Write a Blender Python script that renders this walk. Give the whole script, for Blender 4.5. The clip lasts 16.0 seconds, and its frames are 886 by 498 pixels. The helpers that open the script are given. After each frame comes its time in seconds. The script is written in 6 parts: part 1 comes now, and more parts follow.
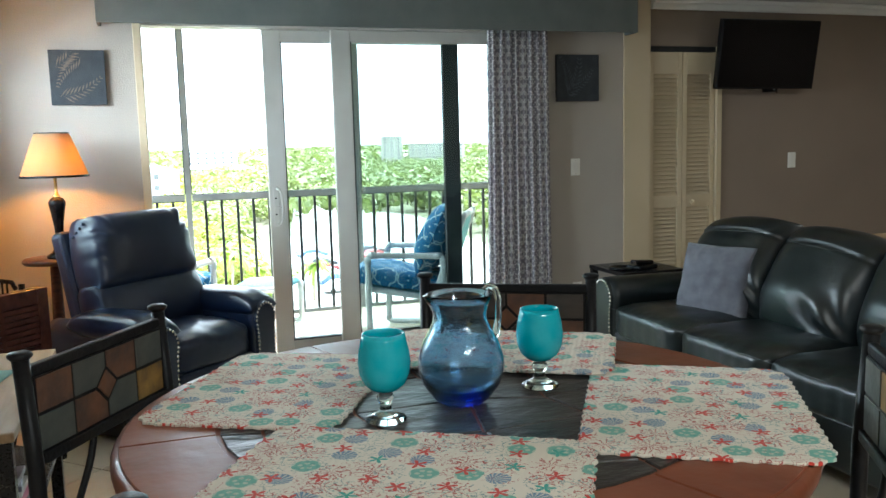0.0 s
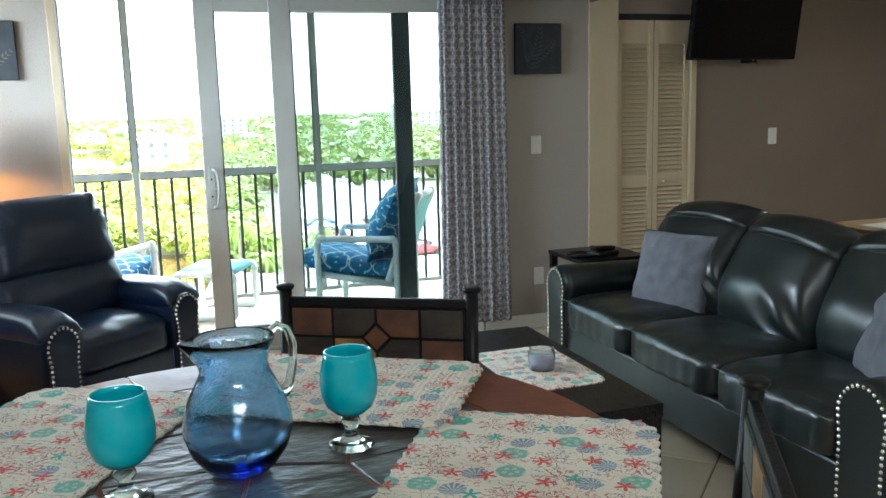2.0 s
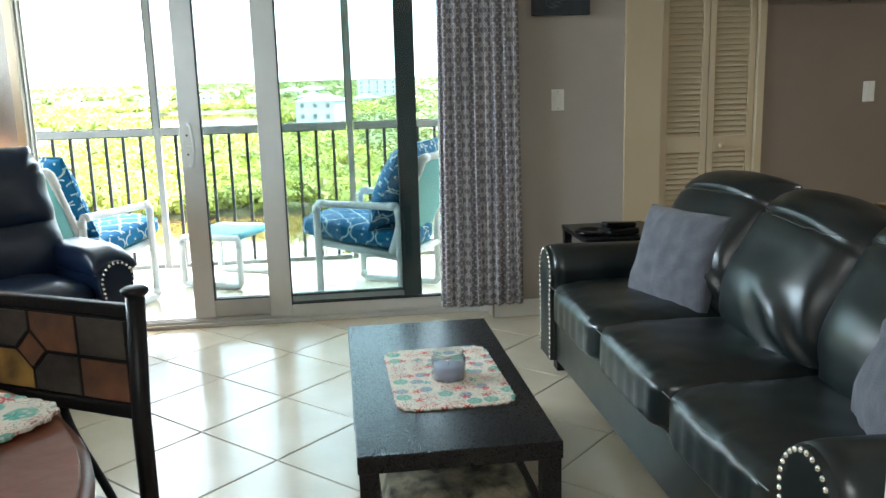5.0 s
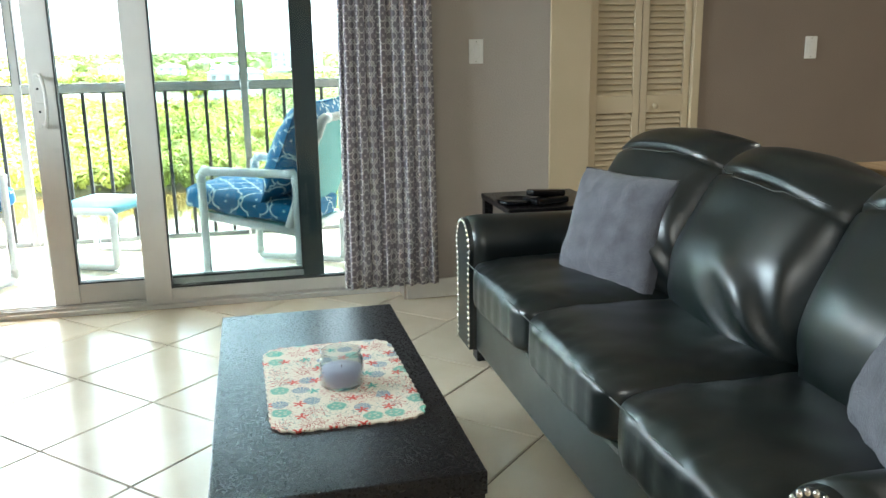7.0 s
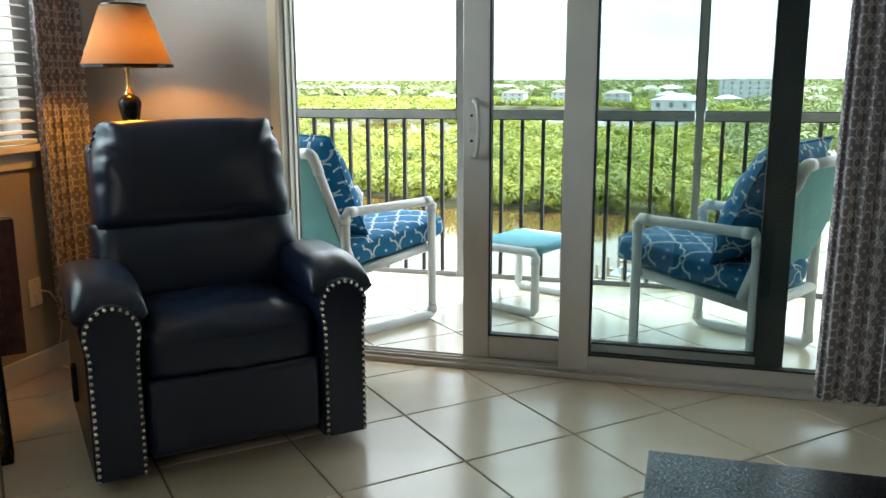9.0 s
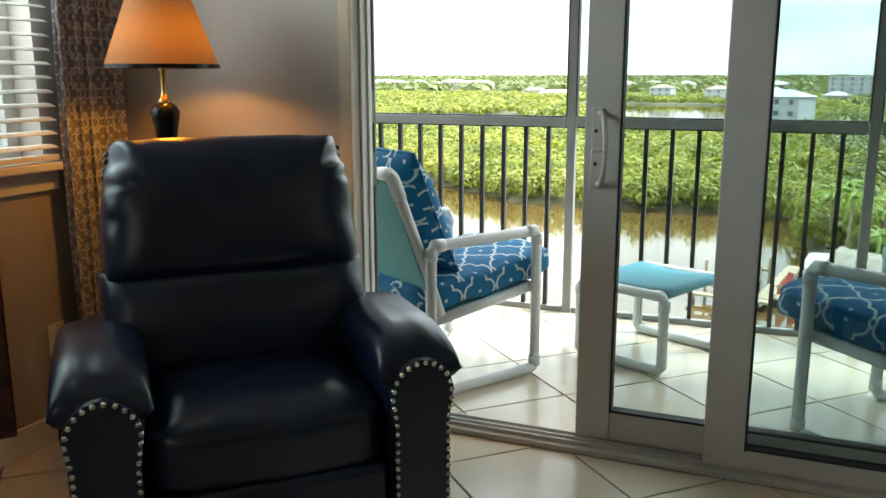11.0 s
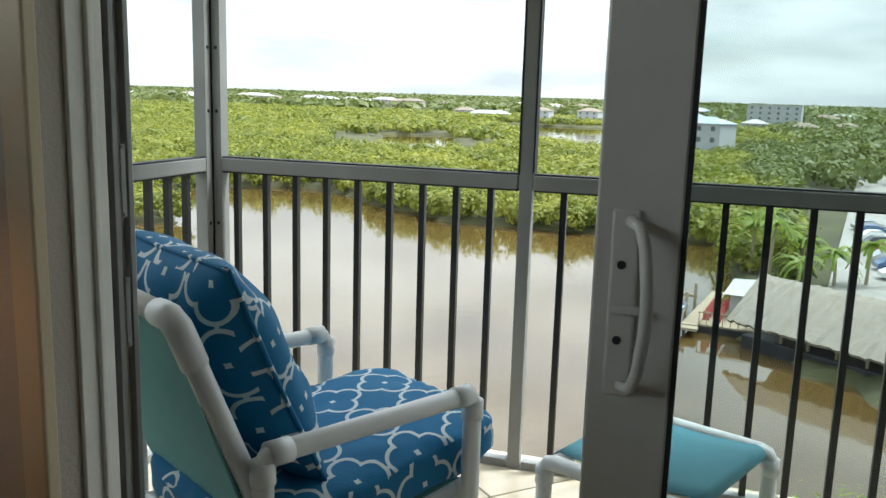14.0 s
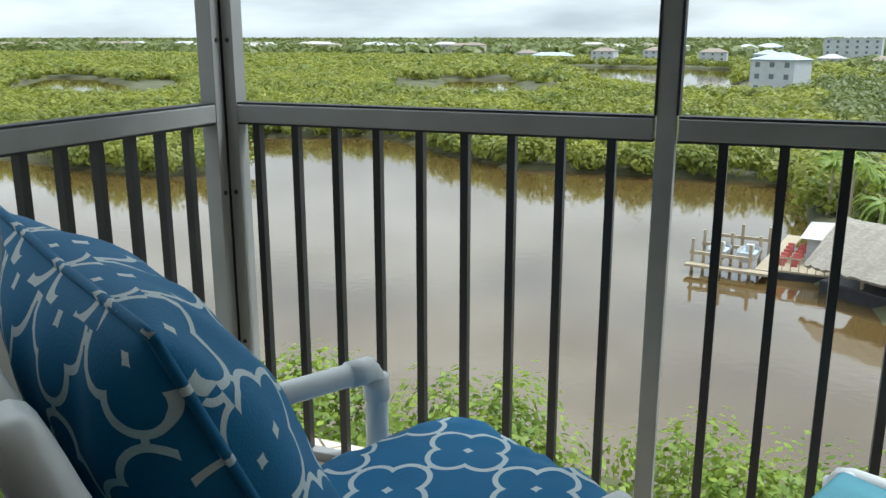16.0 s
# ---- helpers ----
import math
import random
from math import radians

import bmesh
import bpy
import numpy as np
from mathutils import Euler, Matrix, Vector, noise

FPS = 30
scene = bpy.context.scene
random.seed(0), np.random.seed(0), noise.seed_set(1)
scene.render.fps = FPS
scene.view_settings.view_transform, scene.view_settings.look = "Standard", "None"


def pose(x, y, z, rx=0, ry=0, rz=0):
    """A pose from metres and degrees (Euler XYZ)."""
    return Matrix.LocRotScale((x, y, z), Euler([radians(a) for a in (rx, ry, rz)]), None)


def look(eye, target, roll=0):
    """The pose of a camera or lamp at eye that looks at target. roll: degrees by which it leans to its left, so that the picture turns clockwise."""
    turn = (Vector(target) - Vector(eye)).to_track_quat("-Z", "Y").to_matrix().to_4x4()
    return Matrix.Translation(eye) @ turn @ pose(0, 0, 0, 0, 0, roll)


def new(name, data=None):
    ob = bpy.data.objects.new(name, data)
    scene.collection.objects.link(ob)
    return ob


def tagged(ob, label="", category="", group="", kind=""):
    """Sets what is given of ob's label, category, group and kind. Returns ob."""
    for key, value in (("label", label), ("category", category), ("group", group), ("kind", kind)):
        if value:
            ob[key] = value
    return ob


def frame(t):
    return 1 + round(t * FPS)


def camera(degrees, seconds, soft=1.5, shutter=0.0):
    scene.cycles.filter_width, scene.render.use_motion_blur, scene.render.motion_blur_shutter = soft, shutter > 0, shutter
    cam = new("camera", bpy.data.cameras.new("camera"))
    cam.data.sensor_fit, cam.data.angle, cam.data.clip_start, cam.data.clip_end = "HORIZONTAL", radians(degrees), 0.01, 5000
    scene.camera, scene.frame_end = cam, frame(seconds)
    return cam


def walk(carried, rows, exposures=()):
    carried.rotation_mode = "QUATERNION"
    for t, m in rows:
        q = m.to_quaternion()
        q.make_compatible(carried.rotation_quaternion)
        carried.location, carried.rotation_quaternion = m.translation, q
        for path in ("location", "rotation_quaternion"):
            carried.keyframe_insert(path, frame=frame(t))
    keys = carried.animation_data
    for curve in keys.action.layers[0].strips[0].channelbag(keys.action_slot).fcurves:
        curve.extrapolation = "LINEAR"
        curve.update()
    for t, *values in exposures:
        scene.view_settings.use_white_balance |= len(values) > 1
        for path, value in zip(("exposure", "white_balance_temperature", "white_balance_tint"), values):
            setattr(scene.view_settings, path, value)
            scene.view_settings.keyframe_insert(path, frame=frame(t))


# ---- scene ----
cam = camera(55.4, 16.0)
PATH = [
    (0, (-0.301, -0.307, 1.405), (0.332, 1.574, 1.158), -1.5),
    (0.5, (-0.241, -0.284, 1.445), (0.404, 1.588, 1.163), -2.1),
    (1, (-0.138, -0.205, 1.456), (0.506, 1.666, 1.162), -2.1),
    (1.5, (-0.008, -0.127, 1.453), (0.624, 1.746, 1.146), -2.6),
    (2, (0.181, -0.085, 1.453), (0.785, 1.794, 1.131), -1.6),
    (2.5, (0.387, -0.07, 1.457), (0.851, 1.844, 1.106), -2.3),
    (3, (0.537, 0.042, 1.434), (0.945, 1.965, 1.068), -2.7),
    (3.2, (0.606, 0.097, 1.436), (1.002, 2.022, 1.068), -2.4),
    (5.3, (1.267, 0.472, 1.335), (1.504, 2.416, 0.931), -1.6),
    (5.5, (1.279, 0.549, 1.317), (1.543, 2.489, 0.908), -1.7),
    (6, (1.325, 0.654, 1.287), (1.782, 2.552, 0.853), -1.9),
    (6.5, (1.362, 0.777, 1.262), (1.809, 2.674, 0.815), -1.3),
    (7, (1.366, 0.917, 1.236), (1.795, 2.815, 0.775), -0.9),
    (7.5, (1.341, 1.139, 1.246), (1.673, 3.055, 0.779), -1.2),
    (8, (1.326, 1.358, 1.247), (1.364, 3.3, 0.771), -1.1),
    (8.5, (1.357, 1.562, 1.245), (1.045, 3.492, 0.82), -0.3),
    (9, (1.292, 1.761, 1.227), (0.748, 3.645, 0.836), -0.2),
    (9.2, (1.242, 1.854, 1.213), (0.65, 3.725, 0.828), -0.1),
    (9.5, (1.183, 1.964, 1.204), (0.535, 3.817, 0.819), -0.1),
    (9.7, (1.15, 2.035, 1.208), (0.44, 3.865, 0.824), -0.1),
    (11.8, (0.916, 2.859, 1.302), (0.164, 4.666, 0.893), 0.1),
    (12, (0.883, 2.965, 1.311), (0.133, 4.773, 0.899), 0.3),
    (12.5, (0.741, 3.248, 1.313), (0.039, 5.078, 0.916), -0.7),
    (13, (0.638, 3.507, 1.314), (0.048, 5.373, 0.903), -0.4),
    (13.5, (0.607, 3.792, 1.316), (0.027, 5.661, 0.899), 1.0),
    (14, (0.529, 4.067, 1.303), (-0.062, 5.944, 0.944), 1.7),
    (14.5, (0.407, 4.34, 1.313), (-0.2, 6.214, 0.967), 1.7),
    (15, (0.338, 4.596, 1.297), (-0.418, 6.414, 0.947), 0.8),
    (15.5, (0.25, 4.737, 1.248), (-0.499, 6.558, 0.895), 1.2),
    (16, (0.187, 4.853, 1.225), (-0.534, 6.655, 0.74), -0.0),
]
EXPOSURES = [(t, e, k, 1.0) for t, e, k in ((0, 3.1, 5480), (3, 3.22, 5350), (5.5, 3.4, 5620), (6.5, 3.75, 5750), (7.5, 3.75, 5700), (8.3, 2.9, 5700), (9, 2.15, 5800), (9.7, 1.9, 5900), (11.8, 1.6, 6000), (12.5, 1.45, 5880), (13, 1.2, 5850), (14, 0.75, 5900), (15, 0.3, 5840), (15.5, 0.08, 5820), (16, 0.32, 5680))]
walk(cam, [(t, look(eye, target, roll)) for t, eye, target, roll in PATH], EXPOSURES)

# ---- sky and light ----
world = bpy.data.worlds.new("sky")
scene.world = world
world.use_nodes = True
wn, wl = world.node_tree.nodes, world.node_tree.links
wn.clear()
sky = wn.new("ShaderNodeTexSky")
sky.sky_type = "NISHITA"
sky.sun_disc = False
sky.sun_elevation, sky.sun_rotation = radians(58), radians(60)
sky.air_density, sky.dust_density = 1.0, 2.0
geo = wn.new("ShaderNodeTexCoord")
cmap = wn.new("ShaderNodeMapping")
cmap.inputs["Scale"].default_value = (1.0, 1.0, 4.5)
cloud = wn.new("ShaderNodeTexNoise")
cloud.inputs["Scale"].default_value, cloud.inputs["Detail"].default_value = 2.6, 7.0
cramp = wn.new("ShaderNodeValToRGB")
cramp.color_ramp.elements[0].position, cramp.color_ramp.elements[0].color = 0.18, (0.0, 0.0, 0.0, 1)
cramp.color_ramp.elements[1].position, cramp.color_ramp.elements[1].color = 0.46, (1.0, 1.0, 1.0, 1)
shade = wn.new("ShaderNodeTexNoise")
shade.inputs["Scale"].default_value, shade.inputs["Detail"].default_value = 5.0, 6.0
sramp = wn.new("ShaderNodeValToRGB")
sramp.color_ramp.elements[0].position, sramp.color_ramp.elements[0].color = 0.30, (6.8, 6.95, 7.05, 1)
sramp.color_ramp.elements[1].position, sramp.color_ramp.elements[1].color = 0.68, (11.2, 11.2, 11.0, 1)
mix = wn.new("ShaderNodeMix")
mix.data_type = "RGBA"
bg = wn.new("ShaderNodeBackground")
bg.inputs["Strength"].default_value = 0.15
wout = wn.new("ShaderNodeOutputWorld")
wl.new(geo.outputs["Generated"], cmap.inputs["Vector"])
wl.new(cmap.outputs["Vector"], cloud.inputs["Vector"])
wl.new(cmap.outputs["Vector"], shade.inputs["Vector"])
wl.new(cloud.outputs["Fac"], cramp.inputs["Fac"])
wl.new(shade.outputs["Fac"], sramp.inputs["Fac"])
wl.new(cramp.outputs["Color"], mix.inputs[0])
wl.new(sky.outputs["Color"], mix.inputs[6])
sep = wn.new("ShaderNodeSeparateXYZ")
rise = wn.new("ShaderNodeMapRange")
rise.inputs[3].default_value, rise.inputs[4].default_value = 0.5, 1.3
lift = wn.new("ShaderNodeVectorMath")
lift.operation = "SCALE"
wl.new(geo.outputs["Generated"], sep.inputs[0])
wl.new(sep.outputs["Z"], rise.inputs[0])
wl.new(sramp.outputs["Color"], lift.inputs[0])
wl.new(rise.outputs[0], lift.inputs["Scale"])
wl.new(lift.outputs[0], mix.inputs[7])
wl.new(mix.outputs[2], bg.inputs["Color"])
wl.new(bg.outputs["Background"], wout.inputs["Surface"])
sun = new("sun", bpy.data.lights.new("sun", "SUN"))
sun.data.energy, sun.data.angle, sun.data.color = 3.6, radians(12), (1.0, 0.96, 0.9)
sun.matrix_world = look((0, 0, 0), (math.sin(radians(60)) * -0.53, math.cos(radians(60)) * -0.53, -0.85))

# ceiling lamp over the kitchen end, and the sky's light at the side window
# second lamp is an unseen fill, added to brighten the sofa and television side
for name, x, y, z, sx, sy, power, tint, aim in (("unseen_lamp", 0.4, -1.5, 2.34, 1.2, 0.6, 9.0, (1.0, 0.93, 0.84), (0.4, -1.5, 0)), ("unseen_lamp", 4.5, 2.9, 2.34, 0.5, 0.5, 1.8, (1.0, 0.90, 0.76), (4.5, 2.9, 0)), ("window_light", -1.55, 3.83, 1.78, 1.4, 0.5, 12.0, (0.95, 0.98, 1.0), (5, 3.83, 1.2))):
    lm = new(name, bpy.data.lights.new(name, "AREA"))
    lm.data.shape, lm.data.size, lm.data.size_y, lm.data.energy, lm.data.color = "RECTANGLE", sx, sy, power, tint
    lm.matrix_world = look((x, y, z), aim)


# ---- materials ----
def mat(name, color, rough=0.5, metal=0.0, color2=None, scale=8.0, detail=4.0, bump=0.0, bump_scale=60.0, coat=0.0, spec=0.5, trans=0.0, ior=1.45, island=0.0, stretch=(1, 1, 1), sheen=0.0):
    m = bpy.data.materials.new(name)
    m.use_nodes = True
    n, l = m.node_tree.nodes, m.node_tree.links
    b = n["Principled BSDF"]
    b.inputs["Base Color"].default_value = (*color, 1)
    b.inputs["Roughness"].default_value, b.inputs["Metallic"].default_value = rough, metal
    b.inputs["Coat Weight"].default_value, b.inputs["Specular IOR Level"].default_value = coat, spec
    b.inputs["Transmission Weight"].default_value, b.inputs["IOR"].default_value = trans, ior
    b.inputs["Sheen Weight"].default_value = sheen
    tc = n.new("ShaderNodeTexCoord")
    mp = n.new("ShaderNodeMapping")
    mp.inputs["Scale"].default_value = stretch
    l.new(tc.outputs["Object"], mp.inputs["Vector"])
    if color2:
        t1 = n.new("ShaderNodeTexNoise")
        t1.inputs["Scale"].default_value, t1.inputs["Detail"].default_value = scale, detail
        r = n.new("ShaderNodeValToRGB")
        r.color_ramp.elements[0].position, r.color_ramp.elements[0].color = 0.32, (*color, 1)
        r.color_ramp.elements[1].position, r.color_ramp.elements[1].color = 0.68, (*color2, 1)
        l.new(mp.outputs["Vector"], t1.inputs["Vector"])
        l.new(t1.outputs["Fac"], r.inputs["Fac"])
        out = r.outputs["Color"]
        if island:
            g = n.new("ShaderNodeNewGeometry")
            o = n.new("ShaderNodeObjectInfo")
            add = n.new("ShaderNodeMath")
            l.new(g.outputs["Random Per Island"], add.inputs[0])
            l.new(o.outputs["Random"], add.inputs[1])
            fr = n.new("ShaderNodeMath")
            fr.operation = "FRACT"
            l.new(add.outputs[0], fr.inputs[0])
            mr = n.new("ShaderNodeMapRange")
            mr.inputs[3].default_value, mr.inputs[4].default_value = 1 - island, 1 + island
            l.new(fr.outputs[0], mr.inputs[0])
            hs = n.new("ShaderNodeHueSaturation")
            l.new(mr.outputs[0], hs.inputs["Value"])
            l.new(out, hs.inputs["Color"])
            out = hs.outputs["Color"]
        l.new(out, b.inputs["Base Color"])
        rr = n.new("ShaderNodeMapRange")
        rr.inputs[3].default_value, rr.inputs[4].default_value = max(0.0, rough - 0.06), min(1.0, rough + 0.06)
        t3 = n.new("ShaderNodeTexNoise")
        t3.inputs["Scale"].default_value, t3.inputs["Detail"].default_value = scale * 3.1, 3
        l.new(mp.outputs["Vector"], t3.inputs["Vector"])
        l.new(t3.outputs["Fac"], rr.inputs[0])
        l.new(rr.outputs[0], b.inputs["Roughness"])
    if bump:
        t2 = n.new("ShaderNodeTexNoise")
        t2.inputs["Scale"].default_value, t2.inputs["Detail"].default_value = bump_scale, 4.0
        l.new(mp.outputs["Vector"], t2.inputs["Vector"])
        bp = n.new("ShaderNodeBump")
        bp.inputs["Strength"].default_value, bp.inputs["Distance"].default_value = bump, 0.01
        l.new(t2.outputs["Fac"], bp.inputs["Height"])
        l.new(bp.outputs["Normal"], b.inputs["Normal"])
    return m


M = {}
M["wall"] = mat("greige_paint", (0.40, 0.355, 0.31), 0.75, color2=(0.43, 0.385, 0.335), scale=1.4, bump=0.25, bump_scale=140)
M["wall_dark"] = mat("taupe_paint", (0.225, 0.175, 0.135), 0.75, color2=(0.25, 0.195, 0.15), scale=1.4, bump=0.25, bump_scale=140)
M["cream"] = mat("cream_paint", (0.53, 0.43, 0.28), 0.5, color2=(0.56, 0.46, 0.31), scale=2.5, bump=0.1, bump_scale=90)
M["white"] = mat("white_paint", (0.74, 0.72, 0.67), 0.45, color2=(0.78, 0.76, 0.71), scale=3, bump=0.08, bump_scale=80)
M["ceiling"] = mat("ceiling_paint", (0.72, 0.70, 0.66), 0.85, color2=(0.76, 0.74, 0.70), scale=2, bump=0.4, bump_scale=120)
M["tile"] = mat("floor_tile", (0.60, 0.51, 0.38), 0.2, color2=(0.68, 0.59, 0.46), scale=3.2, detail=6, bump=0.05, bump_scale=14, island=0.05, spec=0.5)
M["grout"] = mat("grout", (0.16, 0.13, 0.10), 0.9, color2=(0.22, 0.18, 0.14), scale=9, bump=0.3)
M["alu_white"] = mat("white_aluminium", (0.50, 0.485, 0.45), 0.38, color2=(0.55, 0.535, 0.50), scale=5, bump=0.04)
M["alu_grey"] = mat("grey_aluminium", (0.22, 0.22, 0.215), 0.4, color2=(0.27, 0.27, 0.265), scale=6, bump=0.05)
M["picket"] = mat("bronze_grey_picket", (0.014, 0.014, 0.016), 0.38, color2=(0.024, 0.024, 0.026), scale=9)
M["rubber"] = mat("black_rubber", (0.015, 0.015, 0.016), 0.7, color2=(0.025, 0.025, 0.026), scale=20)
M["leather"] = mat("black_leather", (0.004, 0.007, 0.007), 0.31, color2=(0.006, 0.010, 0.010), scale=3, detail=3, bump=0.05, bump_scale=220, spec=0.95)
M["leather_blue"] = mat("navy_black_leather", (0.005, 0.011, 0.030), 0.31, color2=(0.008, 0.016, 0.042), scale=3, detail=3, bump=0.05, bump_scale=220, spec=0.7)
M["stitch"] = mat("stitching", (0.09, 0.10, 0.095), 0.6)
M["nail"] = mat("nickel_nailhead", (0.75, 0.72, 0.66), 0.22, 1.0)
M["blackwood"] = mat("black_brown_laminate", (0.007, 0.0065, 0.007), 0.28, color2=(0.010, 0.009, 0.0095), scale=60, spec=0.35)
M["darkwood"] = mat("dark_brown_wood", (0.055, 0.020, 0.012), 0.38, color2=(0.12, 0.042, 0.022), scale=9, stretch=(1, 6, 6), bump=0.1)
M["redwood"] = mat("reddish_slate_border", (0.17, 0.048, 0.022), 0.33, color2=(0.27, 0.085, 0.036), scale=5, detail=7, bump=0.35, bump_scale=9, island=0.12)
M["slate"] = mat("dark_slate", (0.020, 0.019, 0.020), 0.33, color2=(0.075, 0.062, 0.050), scale=6, detail=8, bump=0.8, bump_scale=13, island=0.3, stretch=(1, 1.7, 1))
M["slate_rust"] = mat("rust_slate", (0.19, 0.085, 0.045), 0.42, color2=(0.065, 0.042, 0.035), scale=14, detail=7, bump=0.4, bump_scale=18)
M["slate_gold"] = mat("gold_slate", (0.42, 0.25, 0.06), 0.42, color2=(0.10, 0.06, 0.03), scale=15, detail=7, bump=0.4, bump_scale=18)
M["slate_green"] = mat("grey_green_slate", (0.06, 0.07, 0.065), 0.5, color2=(0.11, 0.11, 0.095), scale=11, detail=7, bump=0.4, bump_scale=18)
M["iron"] = mat("black_iron", (0.008, 0.008, 0.009), 0.42, color2=(0.014, 0.0135, 0.0135), scale=14, bump=0.12, bump_scale=110, spec=0.3)
M["pvc"] = mat("white_pvc", (0.72, 0.73, 0.74), 0.32, color2=(0.78, 0.79, 0.79), scale=6, bump=0.03)
# sling colour lightened as if daylight shone through the mesh; sling_blue without it
M["sling"] = mat("backlit_aqua_mesh", (0.16, 0.42, 0.44), 0.6, color2=(0.19, 0.47, 0.49), scale=5, bump=0.5, bump_scale=600)
M["sling_blue"] = mat("blue_mesh", (0.07, 0.24, 0.31), 0.6, color2=(0.09, 0.28, 0.35), scale=5, bump=0.5, bump_scale=600)
M["velvet"] = mat("grey_velour", (0.115, 0.115, 0.135), 0.85, color2=(0.165, 0.165, 0.19), scale=16, detail=6, bump=0.5, bump_scale=160, sheen=0.15)
M["black"] = mat("black_plastic", (0.006, 0.006, 0.007), 0.25, color2=(0.009, 0.009, 0.010), scale=6, spec=0.3)
M["screen"] = mat("screen_glass", (0.002, 0.002, 0.003), 0.12, spec=0.25)
M["wax"] = mat("lilac_wax", (0.46, 0.43, 0.56), 0.45, color2=(0.50, 0.47, 0.6), scale=12)
M["brass"] = mat("brass", (0.62, 0.40, 0.14), 0.25, 1.0, color2=(0.7, 0.47, 0.18), scale=10)
M["paper"] = mat("paper", (0.72, 0.69, 0.62), 0.7, color2=(0.76, 0.73, 0.66), scale=14)
M["plastic_white"] = mat("white_plastic", (0.76, 0.74, 0.69), 0.35, color2=(0.79, 0.77, 0.72), scale=9)


def glass_mat(name, tint=(1, 1, 1), gloss=1.0):
    m = bpy.data.materials.new(name)
    m.use_nodes = True
    n, l = m.node_tree.nodes, m.node_tree.links
    n.clear()
    t, g, f, pw, x, o = (n.new("ShaderNode" + k) for k in ("BsdfTransparent", "BsdfGlossy", "LayerWeight", "MapRange", "MixShader", "OutputMaterial"))
    t.inputs["Color"].default_value = (*tint, 1)
    g.inputs["Roughness"].default_value = 0.01
    f.inputs["Blend"].default_value = 0.5
    pw.inputs[1].default_value, pw.inputs[2].default_value = 0.35, 1.0
    pw.inputs[3].default_value, pw.inputs[4].default_value = 0.035, 0.45 * gloss
    pw.interpolation_type = "SMOOTHERSTEP"
    l.new(f.outputs["Facing"], pw.inputs[0])
    l.new(pw.outputs[0], x.inputs[0])
    l.new(t.outputs[0], x.inputs[1])
    l.new(g.outputs[0], x.inputs[2])
    l.new(x.outputs[0], o.inputs["Surface"])
    return m


M["pane"] = glass_mat("window_glass", (0.81, 0.855, 0.85))
M["thin"] = glass_mat("thin_clear_glass", (0.90, 0.93, 0.93), 2.0)
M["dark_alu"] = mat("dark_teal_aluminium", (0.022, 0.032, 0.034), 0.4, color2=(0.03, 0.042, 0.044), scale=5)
M["clear"] = mat("clear_glass", (0.96, 0.98, 0.98), 0.02, trans=1.0)


# ---- builders ----
def thing(name, label, category, x=0, y=0, z=0, rz=0, group="", kind=""):
    e = new(name)
    e.matrix_basis = pose(x, y, z, 0, 0, rz)
    return tagged(e, label, category, group, kind)


def part(name, bm, material, parent=None, label="", smooth=False):
    me = bpy.data.meshes.new(name)
    bmesh.ops.recalc_face_normals(bm, faces=bm.faces)
    bm.to_mesh(me)
    bm.free()
    for m in material if isinstance(material, (list, tuple)) else [material]:
        me.materials.append(m)
    if smooth:
        me.shade_smooth()
    ob = new(name, me)
    ob.parent = parent
    if label:
        ob["label"] = label
    return ob


def solo(name, bm, material, label, category, kind="", group="", smooth=False):
    return tagged(part(name, bm, material, None, "", smooth), label, category, group, kind)


def box(x0, x1, y0, y1, z0, z1, bevel=0.0, seg=2, bm=None, m=None):
    b = bmesh.new()
    bmesh.ops.create_cube(b, size=1)
    for v in b.verts:
        v.co = Vector(((x0 + x1) / 2 + v.co.x * (x1 - x0), (y0 + y1) / 2 + v.co.y * (y1 - y0), (z0 + z1) / 2 + v.co.z * (z1 - z0)))
    if bevel:
        bmesh.ops.bevel(b, geom=b.edges[:], offset=bevel, segments=seg, profile=0.5, affect="EDGES")
    if m is not None:
        bmesh.ops.transform(b, matrix=m, verts=b.verts)
    if bm is None:
        return b
    return join(bm, b)


def join(bm, other):
    me = bpy.data.meshes.new("tmp")
    other.to_mesh(me)
    other.free()
    bm.from_mesh(me)
    bpy.data.meshes.remove(me)
    return bm


def tube(points, r, seg=10, bm=None, closed=False, cap=True):
    """A round tube along points; r is one radius or one for each point."""
    bm = bm or bmesh.new()
    pts = [Vector(p) for p in points]
    rs = r if isinstance(r, (list, tuple)) else [r] * len(pts)
    rings, up = [], None
    for i, p in enumerate(pts):
        a = pts[i - 1] if (i > 0 or closed) else p
        b = pts[(i + 1) % len(pts)] if (i < len(pts) - 1 or closed) else p
        d = (b - a).normalized()
        if up is None:
            up = d.orthogonal().normalized()
        up = (up - d * up.dot(d)).normalized()
        side = d.cross(up)
        rings.append([bm.verts.new(p + (up * math.cos(k * math.tau / seg) + side * math.sin(k * math.tau / seg)) * rs[i]) for k in range(seg)])
    n = len(rings)
    for i in range(n if closed else n - 1):
        a, b = rings[i], rings[(i + 1) % n]
        for k in range(seg):
            bm.faces.new((a[k], a[(k + 1) % seg], b[(k + 1) % seg], b[k]))
    if cap and not closed:
        bm.faces.new(rings[0][::-1])
        bm.faces.new(rings[-1])
    return bm


